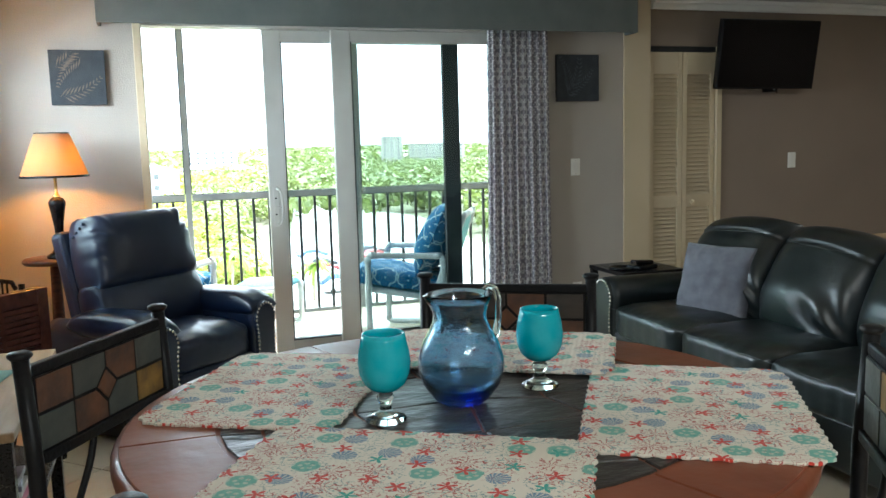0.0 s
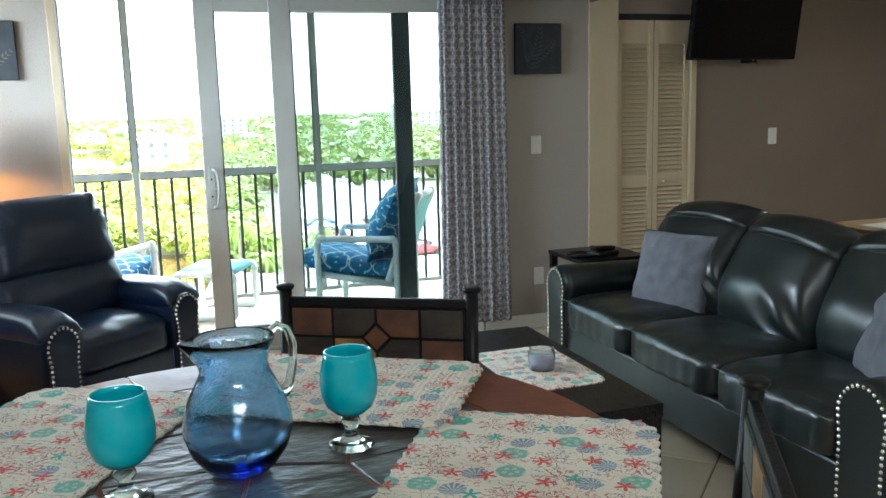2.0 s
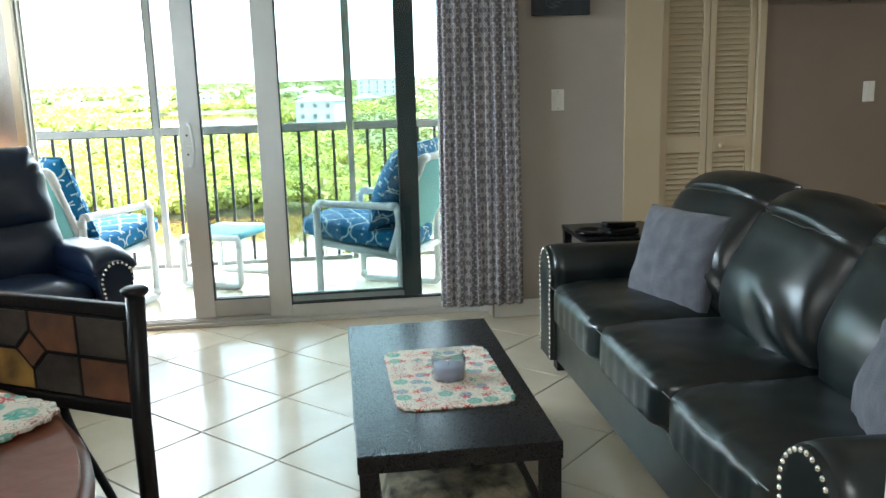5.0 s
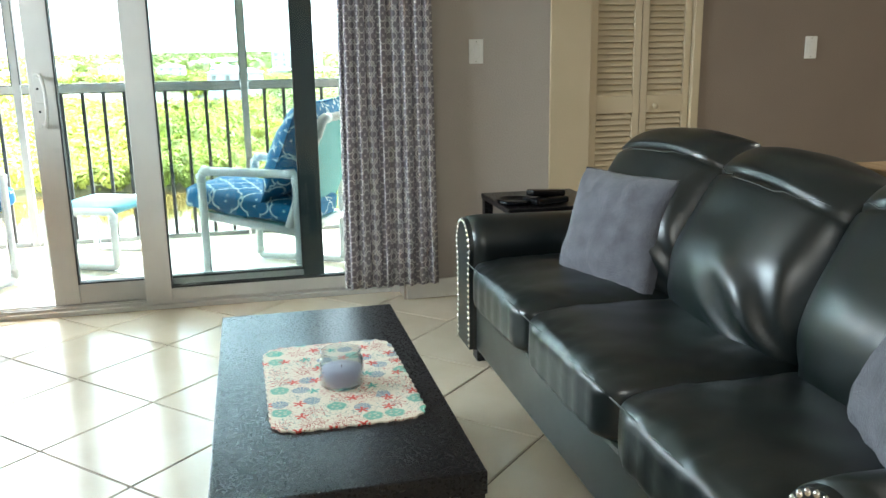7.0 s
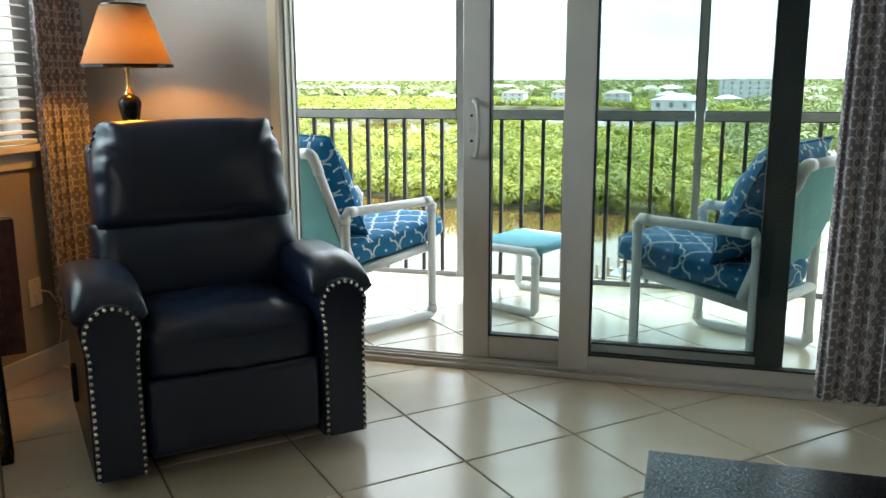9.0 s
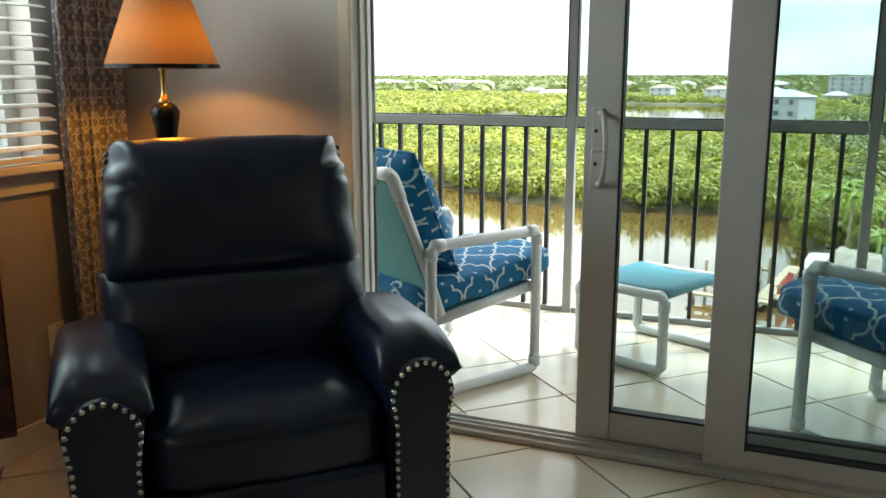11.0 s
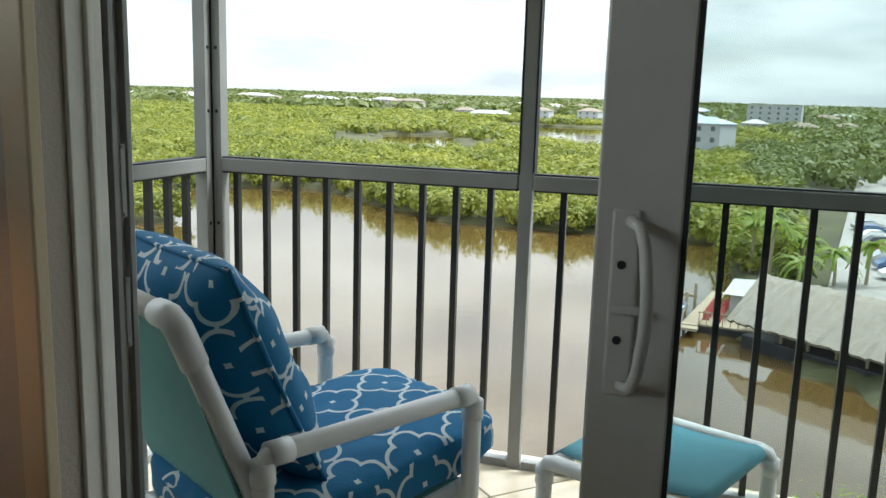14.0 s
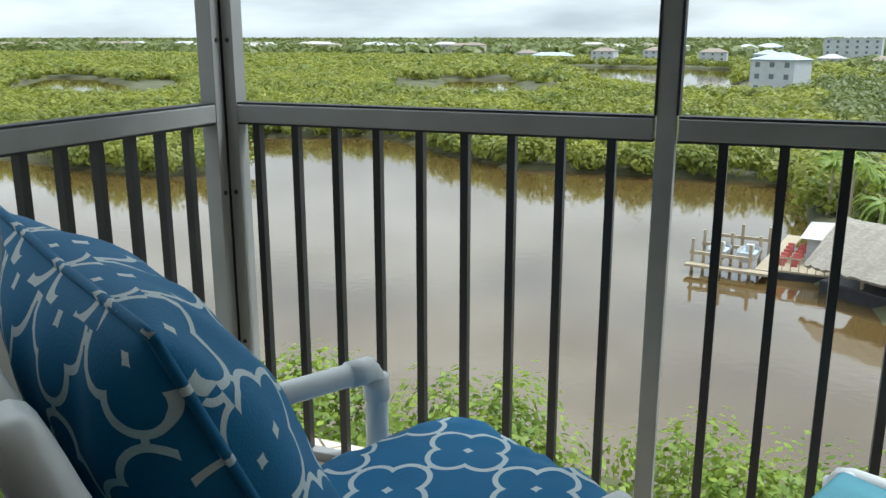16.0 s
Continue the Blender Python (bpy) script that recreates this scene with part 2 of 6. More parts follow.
def lathe(profile, seg=32, bm=None, cap=False):
    """Turns (radius, z) pairs about the z axis."""
    bm = bm or bmesh.new()
    rings = [[bm.verts.new((r * math.cos(k * math.tau / seg), r * math.sin(k * math.tau / seg), z)) for k in range(seg)] for r, z in profile]
    for a, b in zip(rings, rings[1:]):
        for k in range(seg):
            bm.faces.new((a[k], a[(k + 1) % seg], b[(k + 1) % seg], b[k]))
    if cap:
        bm.faces.new(rings[0][::-1])
        bm.faces.new(rings[-1])
    return bm


def puff(w, d, h, power=4.0, nx=26, ny=26, edge=0.35, wrinkle=0.0, seed=0, freq=7.0):
    """A stuffed cushion, lying flat about its centre: a thin seam all round, full in the middle."""
    bm = bmesh.new()
    grid = {}
    for side in (1, -1):
        for i in range(nx + 1):
            for j in range(ny + 1):
                u, v = 2 * i / nx - 1, 2 * j / ny - 1
                rim = i in (0, nx) or j in (0, ny)
                if side == -1 and rim:
                    grid[side, i, j] = grid[1, i, j]
                    continue
                f = (max(0.0, 1 - abs(u) ** power) * max(0.0, 1 - abs(v) ** power)) ** edge
                pinch = 1 - 0.035 * (abs(u) ** 2 * (1 - abs(v) ** 2)) - 0.0
                pin2 = 1 - 0.035 * (abs(v) ** 2 * (1 - abs(u) ** 2))
                z = side * f * h / 2
                if wrinkle:
                    z += wrinkle * noise.noise((u * freq + seed, v * freq * 0.7, side * 3.0 + seed)) * (0.3 + abs(u * v)) * f
                grid[side, i, j] = bm.verts.new((u * w / 2 * pin2, v * d / 2 * pinch, z))
    for side in (1, -1):
        for i in range(nx):
            for j in range(ny):
                q = [grid[side, i, j], grid[side, i + 1, j], grid[side, i + 1, j + 1], grid[side, i, j + 1]]
                bm.faces.new(q if side == 1 else q[::-1])
    return bm


def moved(bm, m):
    bmesh.ops.transform(bm, matrix=m, verts=bm.verts)
    return bm


# ---- room shell ----
XL, XR, YB, YW, CEIL = -1.32, 5.6, -3.6, 4.98, 2.38
ST = "structure"
OPL, OPR, OPT = -0.345, 2.08, 2.2
OPJ = -0.44
YO = 5.26
bm = box(XL - 0.2, OPL, YW, 5.12, 0, CEIL)
box(XL - 0.2, OPJ, 5.12, YO, 0, CEIL, bm=bm)
box(OPR, 2.843, YW, YO, 0, CEIL, bm=bm)
box(OPL, OPR, YW, 5.12, OPT, CEIL, bm=bm)
box(OPJ, OPR, 5.12, YO, OPT, CEIL, bm=bm)
solo("wall_north", bm, M["wall"], "greige painted wall around the sliding balcony door", "wall", ST)
bm = box(3.66, XR + 0.2, YW, YO, 0, CEIL)
box(3.058, 3.66, YW, YO, 2.055, CEIL, bm=bm)
solo("wall_tv", bm, M["wall_dark"], "taupe painted wall behind the television", "wall", ST)
bm = box(2.843, 3.058, YW - 0.012, YO, 0, CEIL, 0.004)
solo("trim_column", bm, M["cream"], "cream painted flat column beside the louvred closet", "column", ST)
WY0, WY1, WZ0, WZ1 = 3.05, 4.62, 0.98, 2.05
bm = box(XL - 0.2, XL, YB, WY0, 0, CEIL)
box(XL - 0.2, XL, WY1, YW, 0, CEIL, bm=bm)
box(XL - 0.2, XL, WY0, WY1, 0, WZ0, bm=bm)
box(XL - 0.2, XL, WY0, WY1, WZ1, CEIL, bm=bm)
solo("wall_west", bm, M["wall"], "greige painted side wall with a blinded window", "wall", ST)
solo("wall_east", box(XR, XR + 0.2, YB, YW, 0, CEIL), M["wall_dark"], "plain taupe wall closing the room", "wall", ST)
solo("wall_south", box(XL - 0.2, XR + 0.2, YB - 0.2, YB, 0, CEIL), M["wall"], "plain greige wall closing the room", "wall", ST)
solo("wall_partition", box(2.17, XR, 1.52, 1.66, 0, CEIL, 0.006), M["white"], "white painted partition end beside the sofa", "wall", ST)
solo("ceiling", box(XL - 0.2, XR + 0.2, YB - 0.2, YO, CEIL, CEIL + 0.15), M["ceiling"], "white textured ceiling", "ceiling", ST)
bm = bmesh.new()
for x0, x1 in ((3.06, XR),):
    box(x0, x1, YW - 0.035, YW - 0.002, CEIL - 0.075, CEIL - 0.002, 0.008, bm=bm)
    box(x0, x1, YW - 0.07, YW - 0.035, CEIL - 0.035, CEIL - 0.002, 0.008, bm=bm)
solo("trim_crown", bm, M["white"], "white crown moulding along the ceiling", "moulding", ST)
bm = bmesh.new()
box(XL + 0.002, OPL - 0.01, YW - 0.014, YW - 0.002, 0.002, 0.1, 0.003, bm=bm)
box(OPR + 0.01, 2.84, YW - 0.014, YW - 0.002, 0.002, 0.1, 0.003, bm=bm)
box(3.67, XR - 0.002, YW - 0.014, YW - 0.002, 0.002, 0.1, 0.003, bm=bm)
box(XL + 0.002, XL + 0.014, YB, YW - 0.016, 0.002, 0.1, 0.003, bm=bm)
solo("baseboard", bm, M["white"], "white painted baseboard along the walls", "baseboard", ST)


# ---- tiled floors ----
PITCH = 0.446
HALF = (PITCH - 0.007) / 2


def clip(poly, axis, limit, keep_less):
    out = []
    for a, b in zip(poly, poly[1:] + poly[:1]):
        ia = a[axis] <= limit if keep_less else a[axis] >= limit
        ib = b[axis] <= limit if keep_less else b[axis] >= limit
        if ia:
            out.append(a)
        if ia != ib:
            f = (limit - a[axis]) / (b[axis] - a[axis])
            out.append((a[0] + (b[0] - a[0]) * f, a[1] + (b[1] - a[1]) * f))
    return out


def slab_mesh(polys, top=0.0, depth=0.008, chamfer=0.0025):
    """Flat stone slabs from outlines about their own centres, edges chamfered."""
    verts, faces = [], []
    for poly in polys:
        cx = sum(p[0] for p in poly) / len(poly)
        cy = sum(p[1] for p in poly) / len(poly)
        n, k = len(poly), len(verts)
        for z, inset in ((top - depth, 0.0), (top - chamfer, 0.0), (top, chamfer)):
            for x, y in poly:
                r = math.hypot(x - cx, y - cy) or 1
                verts.append((x - (x - cx) / r * inset, y - (y - cy) / r * inset, z))
        for a in range(2):
            for i in range(n):
                faces.append((k + a * n + i, k + a * n + (i + 1) % n, k + (a + 1) * n + (i + 1) % n, k + (a + 1) * n + i))
        faces.append(tuple(range(k + 2 * n, k + 3 * n)))
    me = bpy.data.meshes.new("tile")
    me.from_pydata(verts, [], faces)
    me.update()
    return me


def lay_tiles(parent, ax, ay, x0, x1, y0, y1, z, material, most=300):
    r = HALF * math.sqrt(2)
    whole = slab_mesh([[(r, 0), (0, r), (-r, 0), (0, -r)]])
    whole.materials.append(material)
    step = PITCH / math.sqrt(2)
    rest, count = [], 0
    cells = []
    for u in range(-60, 60):
        for v in range(-60, 60):
            if (u + v) % 2:
                cx, cy = ax + u * step, ay + v * step
                if x0 - r < cx < x1 + r and y0 - r < cy < y1 + r:
                    cells.append((abs(cx - 0.9) + abs(cy - 4.0), cx, cy))
    for _, cx, cy in sorted(cells):
        poly = [(cx + r, cy), (cx, cy + r), (cx - r, cy), (cx, cy - r)]
        for axis, limit, less in ((0, x0, False), (0, x1, True), (1, y0, False), (1, y1, True)):
            poly = clip(poly, axis, limit, less) if len(poly) > 2 else poly
        if len(poly) < 3:
            continue
        if count >= most:
            rest.append(poly)
            continue
        count += 1
        inside = x0 <= cx - r and cx + r <= x1 and y0 <= cy - r and cy + r <= y1
        me = whole
        if not inside:
            me = slab_mesh([[(px - cx, py - cy) for px, py in poly]])
            me.materials.append(material)
        t = new("tile", me)
        t.location = (cx, cy, z)
        t.parent = parent
    if rest:
        me = slab_mesh(rest, top=z)
        me.materials.append(material)
        t = new("tiles_rest", me)
        t.parent = parent
        t["kind"] = "stuff"


floor = solo("floor", box(XL - 0.2, XR + 0.2, YB - 0.2, 5.22, -0.25, -0.005), M["grout"], "cream ceramic floor tiles laid diagonally with dark grout", "floor", ST)
balcony_floor = solo("balcony_floor", box(-1.42, 4.4, 5.262, 6.98, -0.25, -0.005), M["grout"], "cream ceramic tiles laid diagonally on the balcony", "floor", ST)

# ---- sliding balcony door ----
door = thing("door_1", "white aluminium sliding glass door, partly slid open", "sliding door", kind=ST)
bm = box(OPJ, OPJ + 0.045, 5.122, YO, 0.0, OPT, 0.003)
part("jamb", bm, M["alu_white"], door)
part("jamb", box(OPR - 0.045, OPR, 5.122, YO, 0.0, OPT, 0.003), M["alu_white"], door)
part("head", box(OPJ + 0.046, OPR - 0.046, 5.122, YO, OPT - 0.05, OPT, 0.003), M["alu_white"], door)
bm = box(OPJ + 0.046, OPR - 0.046, 5.14, YO, 0.0, 0.022, 0.003)
for y in (5.165, 5.2, 5.235):
    box(OPJ + 0.046, OPR - 0.046, y - 0.003, y + 0.003, 0.022, 0.036, bm=bm)
part("sill_track", bm, M["alu_white"], door)
bm = bmesh.new()
for y in (5.165, 5.2, 5.235):
    box(OPJ + 0.045, OPJ + 0.058, y - 0.006, y + 0.006, 0.03, OPT - 0.05, 0.001, bm=bm)
part("jamb_track", bm, M["alu_grey"], door)
bm = box(OPL + 0.0005, OPL + 0.008, 5.05, 5.125, 0.003, OPT - 0.003, 0.002)
box(OPL + 0.008, OPL + 0.016, 5.085, 5.097, 0.003, OPT - 0.003, 0.002, bm=bm)
part("jamb_fin", bm, M["white"], door, "white ribbed frame fin")
bm = bmesh.new()
for z in (0.93, 1.15):
    box(OPJ + 0.058, OPJ + 0.060, 5.209, 5.221, z - 0.06, z + 0.06, 0.001, bm=bm)
    for dz in (-0.055, 0.055):
        join(bm, moved(lathe([(0.0001, 0.002), (0.0035, 0.0015), (0.004, 0)], 10), pose(OPJ + 0.060, 5.215, z + dz, 0, 90, 0)))
part("strike_plate", bm, M["alu_grey"], door, "steel strike plates with screws")


def sash(x0, x1, y0, y1, name, left, right, bottom, glass_y):
    p = new(name)
    p.parent = door
    part("stile", box(x0, x0 + left, y0, y1, 0.036, OPT - 0.052, 0.004), M["alu_white"], p)
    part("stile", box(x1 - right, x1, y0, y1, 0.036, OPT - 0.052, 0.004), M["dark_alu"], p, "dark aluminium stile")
    part("bottom_rail", box(x0 + left, x1 - right, y0 + 0.003, y1 - 0.003, 0.036, bottom, 0.004), M["alu_white"], p)
    part("top_rail", box(x0 + left, x1 - right, y0 + 0.003, y1 - 0.003, OPT - 0.13, OPT - 0.052, 0.004), M["alu_white"], p)
    g = part("glass", box(x0 + left, x1 - right, glass_y - 0.003, glass_y + 0.003, bottom, OPT - 0.13), M["pane"], p, "clear glass pane")
    g.visible_shadow = False
    bm = bmesh.new()
    for a, b in ((x0 + left - 0.001, x0 + left + 0.006), (x1 - right - 0.006, x1 - right + 0.001)):
        box(a, b, y0 - 0.001, y1 + 0.001, bottom - 0.005, OPT - 0.125, bm=bm)
    box(x0 + left, x1 - right, y0 - 0.001, y1 + 0.001, bottom - 0.002, bottom + 0.006, bm=bm)
    part("gasket", bm, M["rubber"], p, "black rubber glazing gasket")
    return p


moving = sash(0.385, 1.70, 5.21, 5.25, "sliding_panel", 0.115, 0.105, 0.14, 5.23)
fixed = sash(0.815, 2.034, 5.15, 5.19, "fixed_panel", 0.125, 0.08, 0.105, 5.17)
bm = box(0.408, 0.446, 5.203, 5.212, 0.90, 1.16, 0.004)
part("handle_plate", bm, M["alu_white"], moving)
bm = tube([(0.432, 5.205, 0.915), (0.447, 5.185, 0.92), (0.456, 5.172, 0.945), (0.462, 5.167, 1.0), (0.463, 5.166, 1.03), (0.462, 5.167, 1.06), (0.456, 5.172, 1.115), (0.447, 5.185, 1.14), (0.432, 5.205, 1.145)], 0.0085, 12)
part("handle", bm, M["alu_white"], moving, "white bow-shaped pull handle", True)
bm = bmesh.new()
for z in (0.98, 1.085):
    join(bm, moved(lathe([(0.0001, 0.002), (0.006, 0.002), (0.006, 0)], 12), pose(0.424, 5.203, z, 90, 0, 0)))
part("screw", bm, M["rubber"], moving, "dark screw holes")
part("thumb_latch", box(0.415, 0.455, 5.188, 5.204, 1.02, 1.03, 0.003), M["alu_white"], moving)
# casing on the room side of the opening
bm = box(OPL - 0.032, OPL + 0.012, YW - 0.012, YW + 0.014, 0.002, OPT - 0.002, 0.004)
solo("trim_opening", bm, M["cream"], "cream trim on the edge of the balcony opening", "trim", ST)

# ---- valance ----
M["valance"] = mat("grey_green_fabric", (0.13, 0.145, 0.135), 0.9, color2=(0.155, 0.165, 0.155), scale=7, bump=0.4, bump_scale=300)
bm = box(-0.56, 2.86, 4.81, 4.83, 2.12, 2.36, 0.006)
box(-0.56, -0.54, 4.83, YW - 0.002, 2.12, 2.36, 0.004, bm=bm)
box(2.84, 2.86, 4.83, YW - 0.016, 2.12, 2.36, 0.004, bm=bm)
box(-0.54, 2.84, 4.83, YW - 0.002, 2.34, 2.36, bm=bm)
solo("valance", bm, M["valance"], "long grey-green fabric cornice box above the balcony door", "valance")

# ---- balcony ----
YR, XC, RZ = 6.86, -1.285, 1.053
rail = thing("balcony_railing", "grey painted aluminium balcony railing with square pickets", "railing")


def post(x, y, z1, w=0.05):
    part("post", box(x - w / 2, x + w / 2, y - w / 2, y + w / 2, -0.004, z1, 0.002), M["alu_grey"], rail)


def gap_strip(x0, x1, y0, y1, z0, z1):
    part("seam_strip", box(x0, x1, y0, y1, z0, z1), M["rubber"], rail, "black screen spline")


MULL = (-0.06, 1.353, 2.766, 4.18)
for x in MULL:
    post(x, YR, 2.41, 0.044)
    for s in (-1, 1):
        gap_strip(x + s * 0.025 - 0.003, x + s * 0.025 + 0.003, YR - 0.024, YR + 0.02, RZ + 0.002, 2.4)
for y in (5.30, 6.045):
    post(XC, y, 2.41, 0.045)
bm = box(XC - 0.05, XC + 0.022, YR - 0.022, YR + 0.05, -0.004, 2.41, 0.002)
part("post", box(XC + 0.028, XC + 0.062, YR - 0.025, YR + 0.025, -0.004, 2.41, 0.002), M["alu_grey"], rail)
part("post", box(XC - 0.025, XC + 0.025, YR - 0.066, YR - 0.03, -0.004, 2.41, 0.002), M["alu_grey"], rail)
part("corner_post", bm, M["rubber"], rail, "dark corner seam post")
for z in (0.35, 0.8, 1.22, 1.45, 1.9):
    bm = bmesh.new()
    join(bm, moved(lathe([(0.0001, 0.004), (0.006, 0.003), (0.007, 0)], 8), pose(XC + 0.045, YR - 0.025, z, 90, 0, 0)))
    join(bm, moved(lathe([(0.0001, 0.004), (0.006, 0.003), (0.007, 0)], 8), pose(XC + 0.025, YR - 0.048, z, 0, 90, 0)))
    part("screw", bm, M["rubber"], rail, "dark screw heads")
edges = (XC + 0.062, *MULL)
for a, b in zip(edges, edges[1:]):
    a2 = a + (0.028 if a in MULL else 0)
    b2 = b - 0.028
    part("top_rail", box(a2, b2, YR - 0.024, YR + 0.024, RZ - 0.055, RZ - 0.006, 0.003), M["alu_grey"], rail)
    gap_strip(a2, b2, YR - 0.02, YR + 0.02, RZ - 0.006, RZ)
    gap_strip(a2, b2, YR - 0.02, YR + 0.02, RZ - 0.061, RZ - 0.055)
    part("bottom_rail", box(a2, b2, YR - 0.02, YR + 0.02, 0.0, 0.03, 0.003), M["alu_grey"], rail)
    n, lead = (9, -1.295) if a == edges[0] else (10, a)
    for i in range(1, n + 1):
        x = lead + (b - lead) * i / (n + 1)
        part("picket", box(x - 0.0105, x + 0.0105, YR - 0.012, YR + 0.012, 0.03, RZ - 0.061), M["picket"], rail)
for a, b in ((5.325, 6.02), (6.07, YR - 0.066)):
    part("top_rail", box(XC - 0.024, XC + 0.024, a, b, RZ - 0.055, RZ - 0.006, 0.003), M["alu_grey"], rail)
    gap = part("seam_strip", box(XC - 0.02, XC + 0.02, a, b, RZ - 0.006, RZ), M["rubber"], rail, "black screen spline")
    part("seam_strip", box(XC - 0.02, XC + 0.02, a, b, RZ - 0.061, RZ - 0.055), M["rubber"], rail, "black screen spline")
    part("bottom_rail", box(XC - 0.02, XC + 0.02, a, b, 0.0, 0.03, 0.003), M["alu_grey"], rail)
    n, lead = (6, 6.044) if a > 6 else (6, a - 0.04)
    for i in range(1, n + 1):
        y = lead + 0.1085 * i
        part("picket", box(XC - 0.012, XC + 0.012, y - 0.0105, y + 0.0105, 0.03, RZ - 0.061), M["picket"], rail)
part("header", box(XC - 0.05, 4.4, YR - 0.03, YR + 0.03, 2.41, 2.47, 0.003), M["alu_white"], rail)
part("header", box(XC - 0.03, XC + 0.03, 5.265, YR - 0.03, 2.41, 2.47, 0.003), M["alu_white"], rail)
solo("balcony_ceiling", box(-1.45, 4.6, 5.262, 7.0, 2.47, 2.7), M["ceiling"], "white painted balcony soffit", "ceiling", ST)
solo("wall_balcony_end", box(4.4, 4.6, 5.262, 6.98, -0.25, 2.47), M["white"], "white stucco wall at the balcony end", "wall", ST)


# ---- patterned fabrics ----
def nodes_of(name):
    m = bpy.data.materials.new(name)
    m.use_nodes = True
    return m, m.node_tree.nodes, m.node_tree.links, m.node_tree.nodes["Principled BSDF"]


class Calc:
    """Small arithmetic on shader sockets."""

    def __init__(self, n, l):
        self.n, self.l = n, l

    def op(self, kind, *args, clamp=False):
        k = self.n.new("ShaderNodeMath")
        k.operation, k.use_clamp = kind, clamp
        for i, a in enumerate(args):
            if isinstance(a, (int, float)):
                k.inputs[i].default_value = a
            else:
                self.l.new(a, k.inputs[i])
        return k.outputs[0]

    def mix(self, fac, a, b):
        k = self.n.new("ShaderNodeMix")
        k.data_type = "RGBA"
        for s, v in ((0, fac), (6, a), (7, b)):
            if isinstance(v, tuple):
                k.inputs[s].default_value = (*v, 1)
            elif isinstance(v, (int, float)):
                k.inputs[s].default_value = v
            else:
                self.l.new(v, k.inputs[s])
        return k.outputs[2]


def trellis_mat(name, ground, line, pitch, width, coord="Object", rough=0.8, ground2=None, shared=False):
    """Interlocking quatrefoil outlines on a plain woven ground."""
    m, n, l, b = nodes_of(name)
    c = Calc(n, l)
    tc = n.new("ShaderNodeTexCoord")
    mp = n.new("ShaderNodeMapping")
    mp.inputs["Scale"].default_value = (1 / pitch, 1 / pitch, 1 / pitch)
    l.new(tc.outputs[coord], mp.inputs["Vector"])
    wob = n.new("ShaderNodeTexNoise")
    wob.inputs["Scale"].default_value = 1.3
    l.new(mp.outputs["Vector"], wob.inputs["Vector"])
    sep = n.new("ShaderNodeSeparateXYZ")
    l.new(mp.outputs["Vector"], sep.inputs[0])
    d, q = [], []
    for off in (0.0, 0.5):
        x = c.op("ABSOLUTE", c.op("SUBTRACT", c.op("FRACT", c.op("ADD", sep.outputs[0], off)), 0.5))
        y = c.op("ABSOLUTE", c.op("SUBTRACT", c.op("FRACT", c.op("ADD", sep.outputs[1], off)), 0.5))
        r1 = c.op("SQRT", c.op("ADD", c.op("POWER", c.op("SUBTRACT", x, 0.19), 2.0), c.op("POWER", y, 2.0)))
        r2 = c.op("SQRT", c.op("ADD", c.op("POWER", x, 2.0), c.op("POWER", c.op("SUBTRACT", y, 0.19), 2.0)))
        e = c.op("SUBTRACT", c.op("MINIMUM", r1, r2), 0.175)
        q.append(e)
        d.append(c.op("LESS_THAN", c.op("ABSOLUTE", e), width))
        if off == 0.0:
            diag = c.op("LESS_THAN", c.op("ABSOLUTE", c.op("SUBTRACT", x, y)), width * 1.3)
    link = c.op("MULTIPLY", diag, c.op("MULTIPLY", c.op("GREATER_THAN", q[0], 0.0), c.op("GREATER_THAN", q[1], 0.0)))
    f = c.op("MAXIMUM", c.op("MAXIMUM", d[0], d[1]), link)
    if shared:
        # one family of broad quatrefoils whose lobes meet, joined by short bars
        x = c.op("ABSOLUTE", c.op("SUBTRACT", c.op("FRACT", sep.outputs[0]), 0.5))
        y = c.op("ABSOLUTE", c.op("SUBTRACT", c.op("FRACT", sep.outputs[1]), 0.5))
        r1 = c.op("SQRT", c.op("ADD", c.op("POWER", c.op("SUBTRACT", x, 0.235), 2.0), c.op("POWER", y, 2.0)))
        r2 = c.op("SQRT", c.op("ADD", c.op("POWER", x, 2.0), c.op("POWER", c.op("SUBTRACT", y, 0.235), 2.0)))
        e = c.op("SUBTRACT", c.op("MINIMUM", r1, r2), 0.225)
        bar = c.op("MULTIPLY", c.op("LESS_THAN", c.op("MINIMUM", x, y), width), c.op("GREATER_THAN", c.op("MAXIMUM", x, y), 0.44))
        f = c.op("MAXIMUM", c.op("LESS_THAN", c.op("ABSOLUTE", e), width), bar)
    g = ground
    if ground2:
        t = n.new("ShaderNodeTexNoise")
        t.inputs["Scale"].default_value, t.inputs["Detail"].default_value = 2.0, 6
        l.new(mp.outputs["Vector"], t.inputs["Vector"])
        g = c.mix(t.outputs["Fac"], ground, ground2)
    l.new(c.mix(f, g, line), b.inputs["Base Color"])
    b.inputs["Roughness"].default_value = rough
    b.inputs["Sheen Weight"].default_value = 0.03
    weave = n.new("ShaderNodeTexNoise")
    weave.inputs["Scale"].default_value = 40
    l.new(mp.outputs["Vector"], weave.inputs["Vector"])
    bp = n.new("ShaderNodeBump")
    bp.inputs["Strength"].default_value, bp.inputs["Distance"].default_value = 0.3, 0.004
    l.new(weave.outputs["Fac"], bp.inputs["Height"])
    l.new(bp.outputs["Normal"], b.inputs["Normal"])
    return m


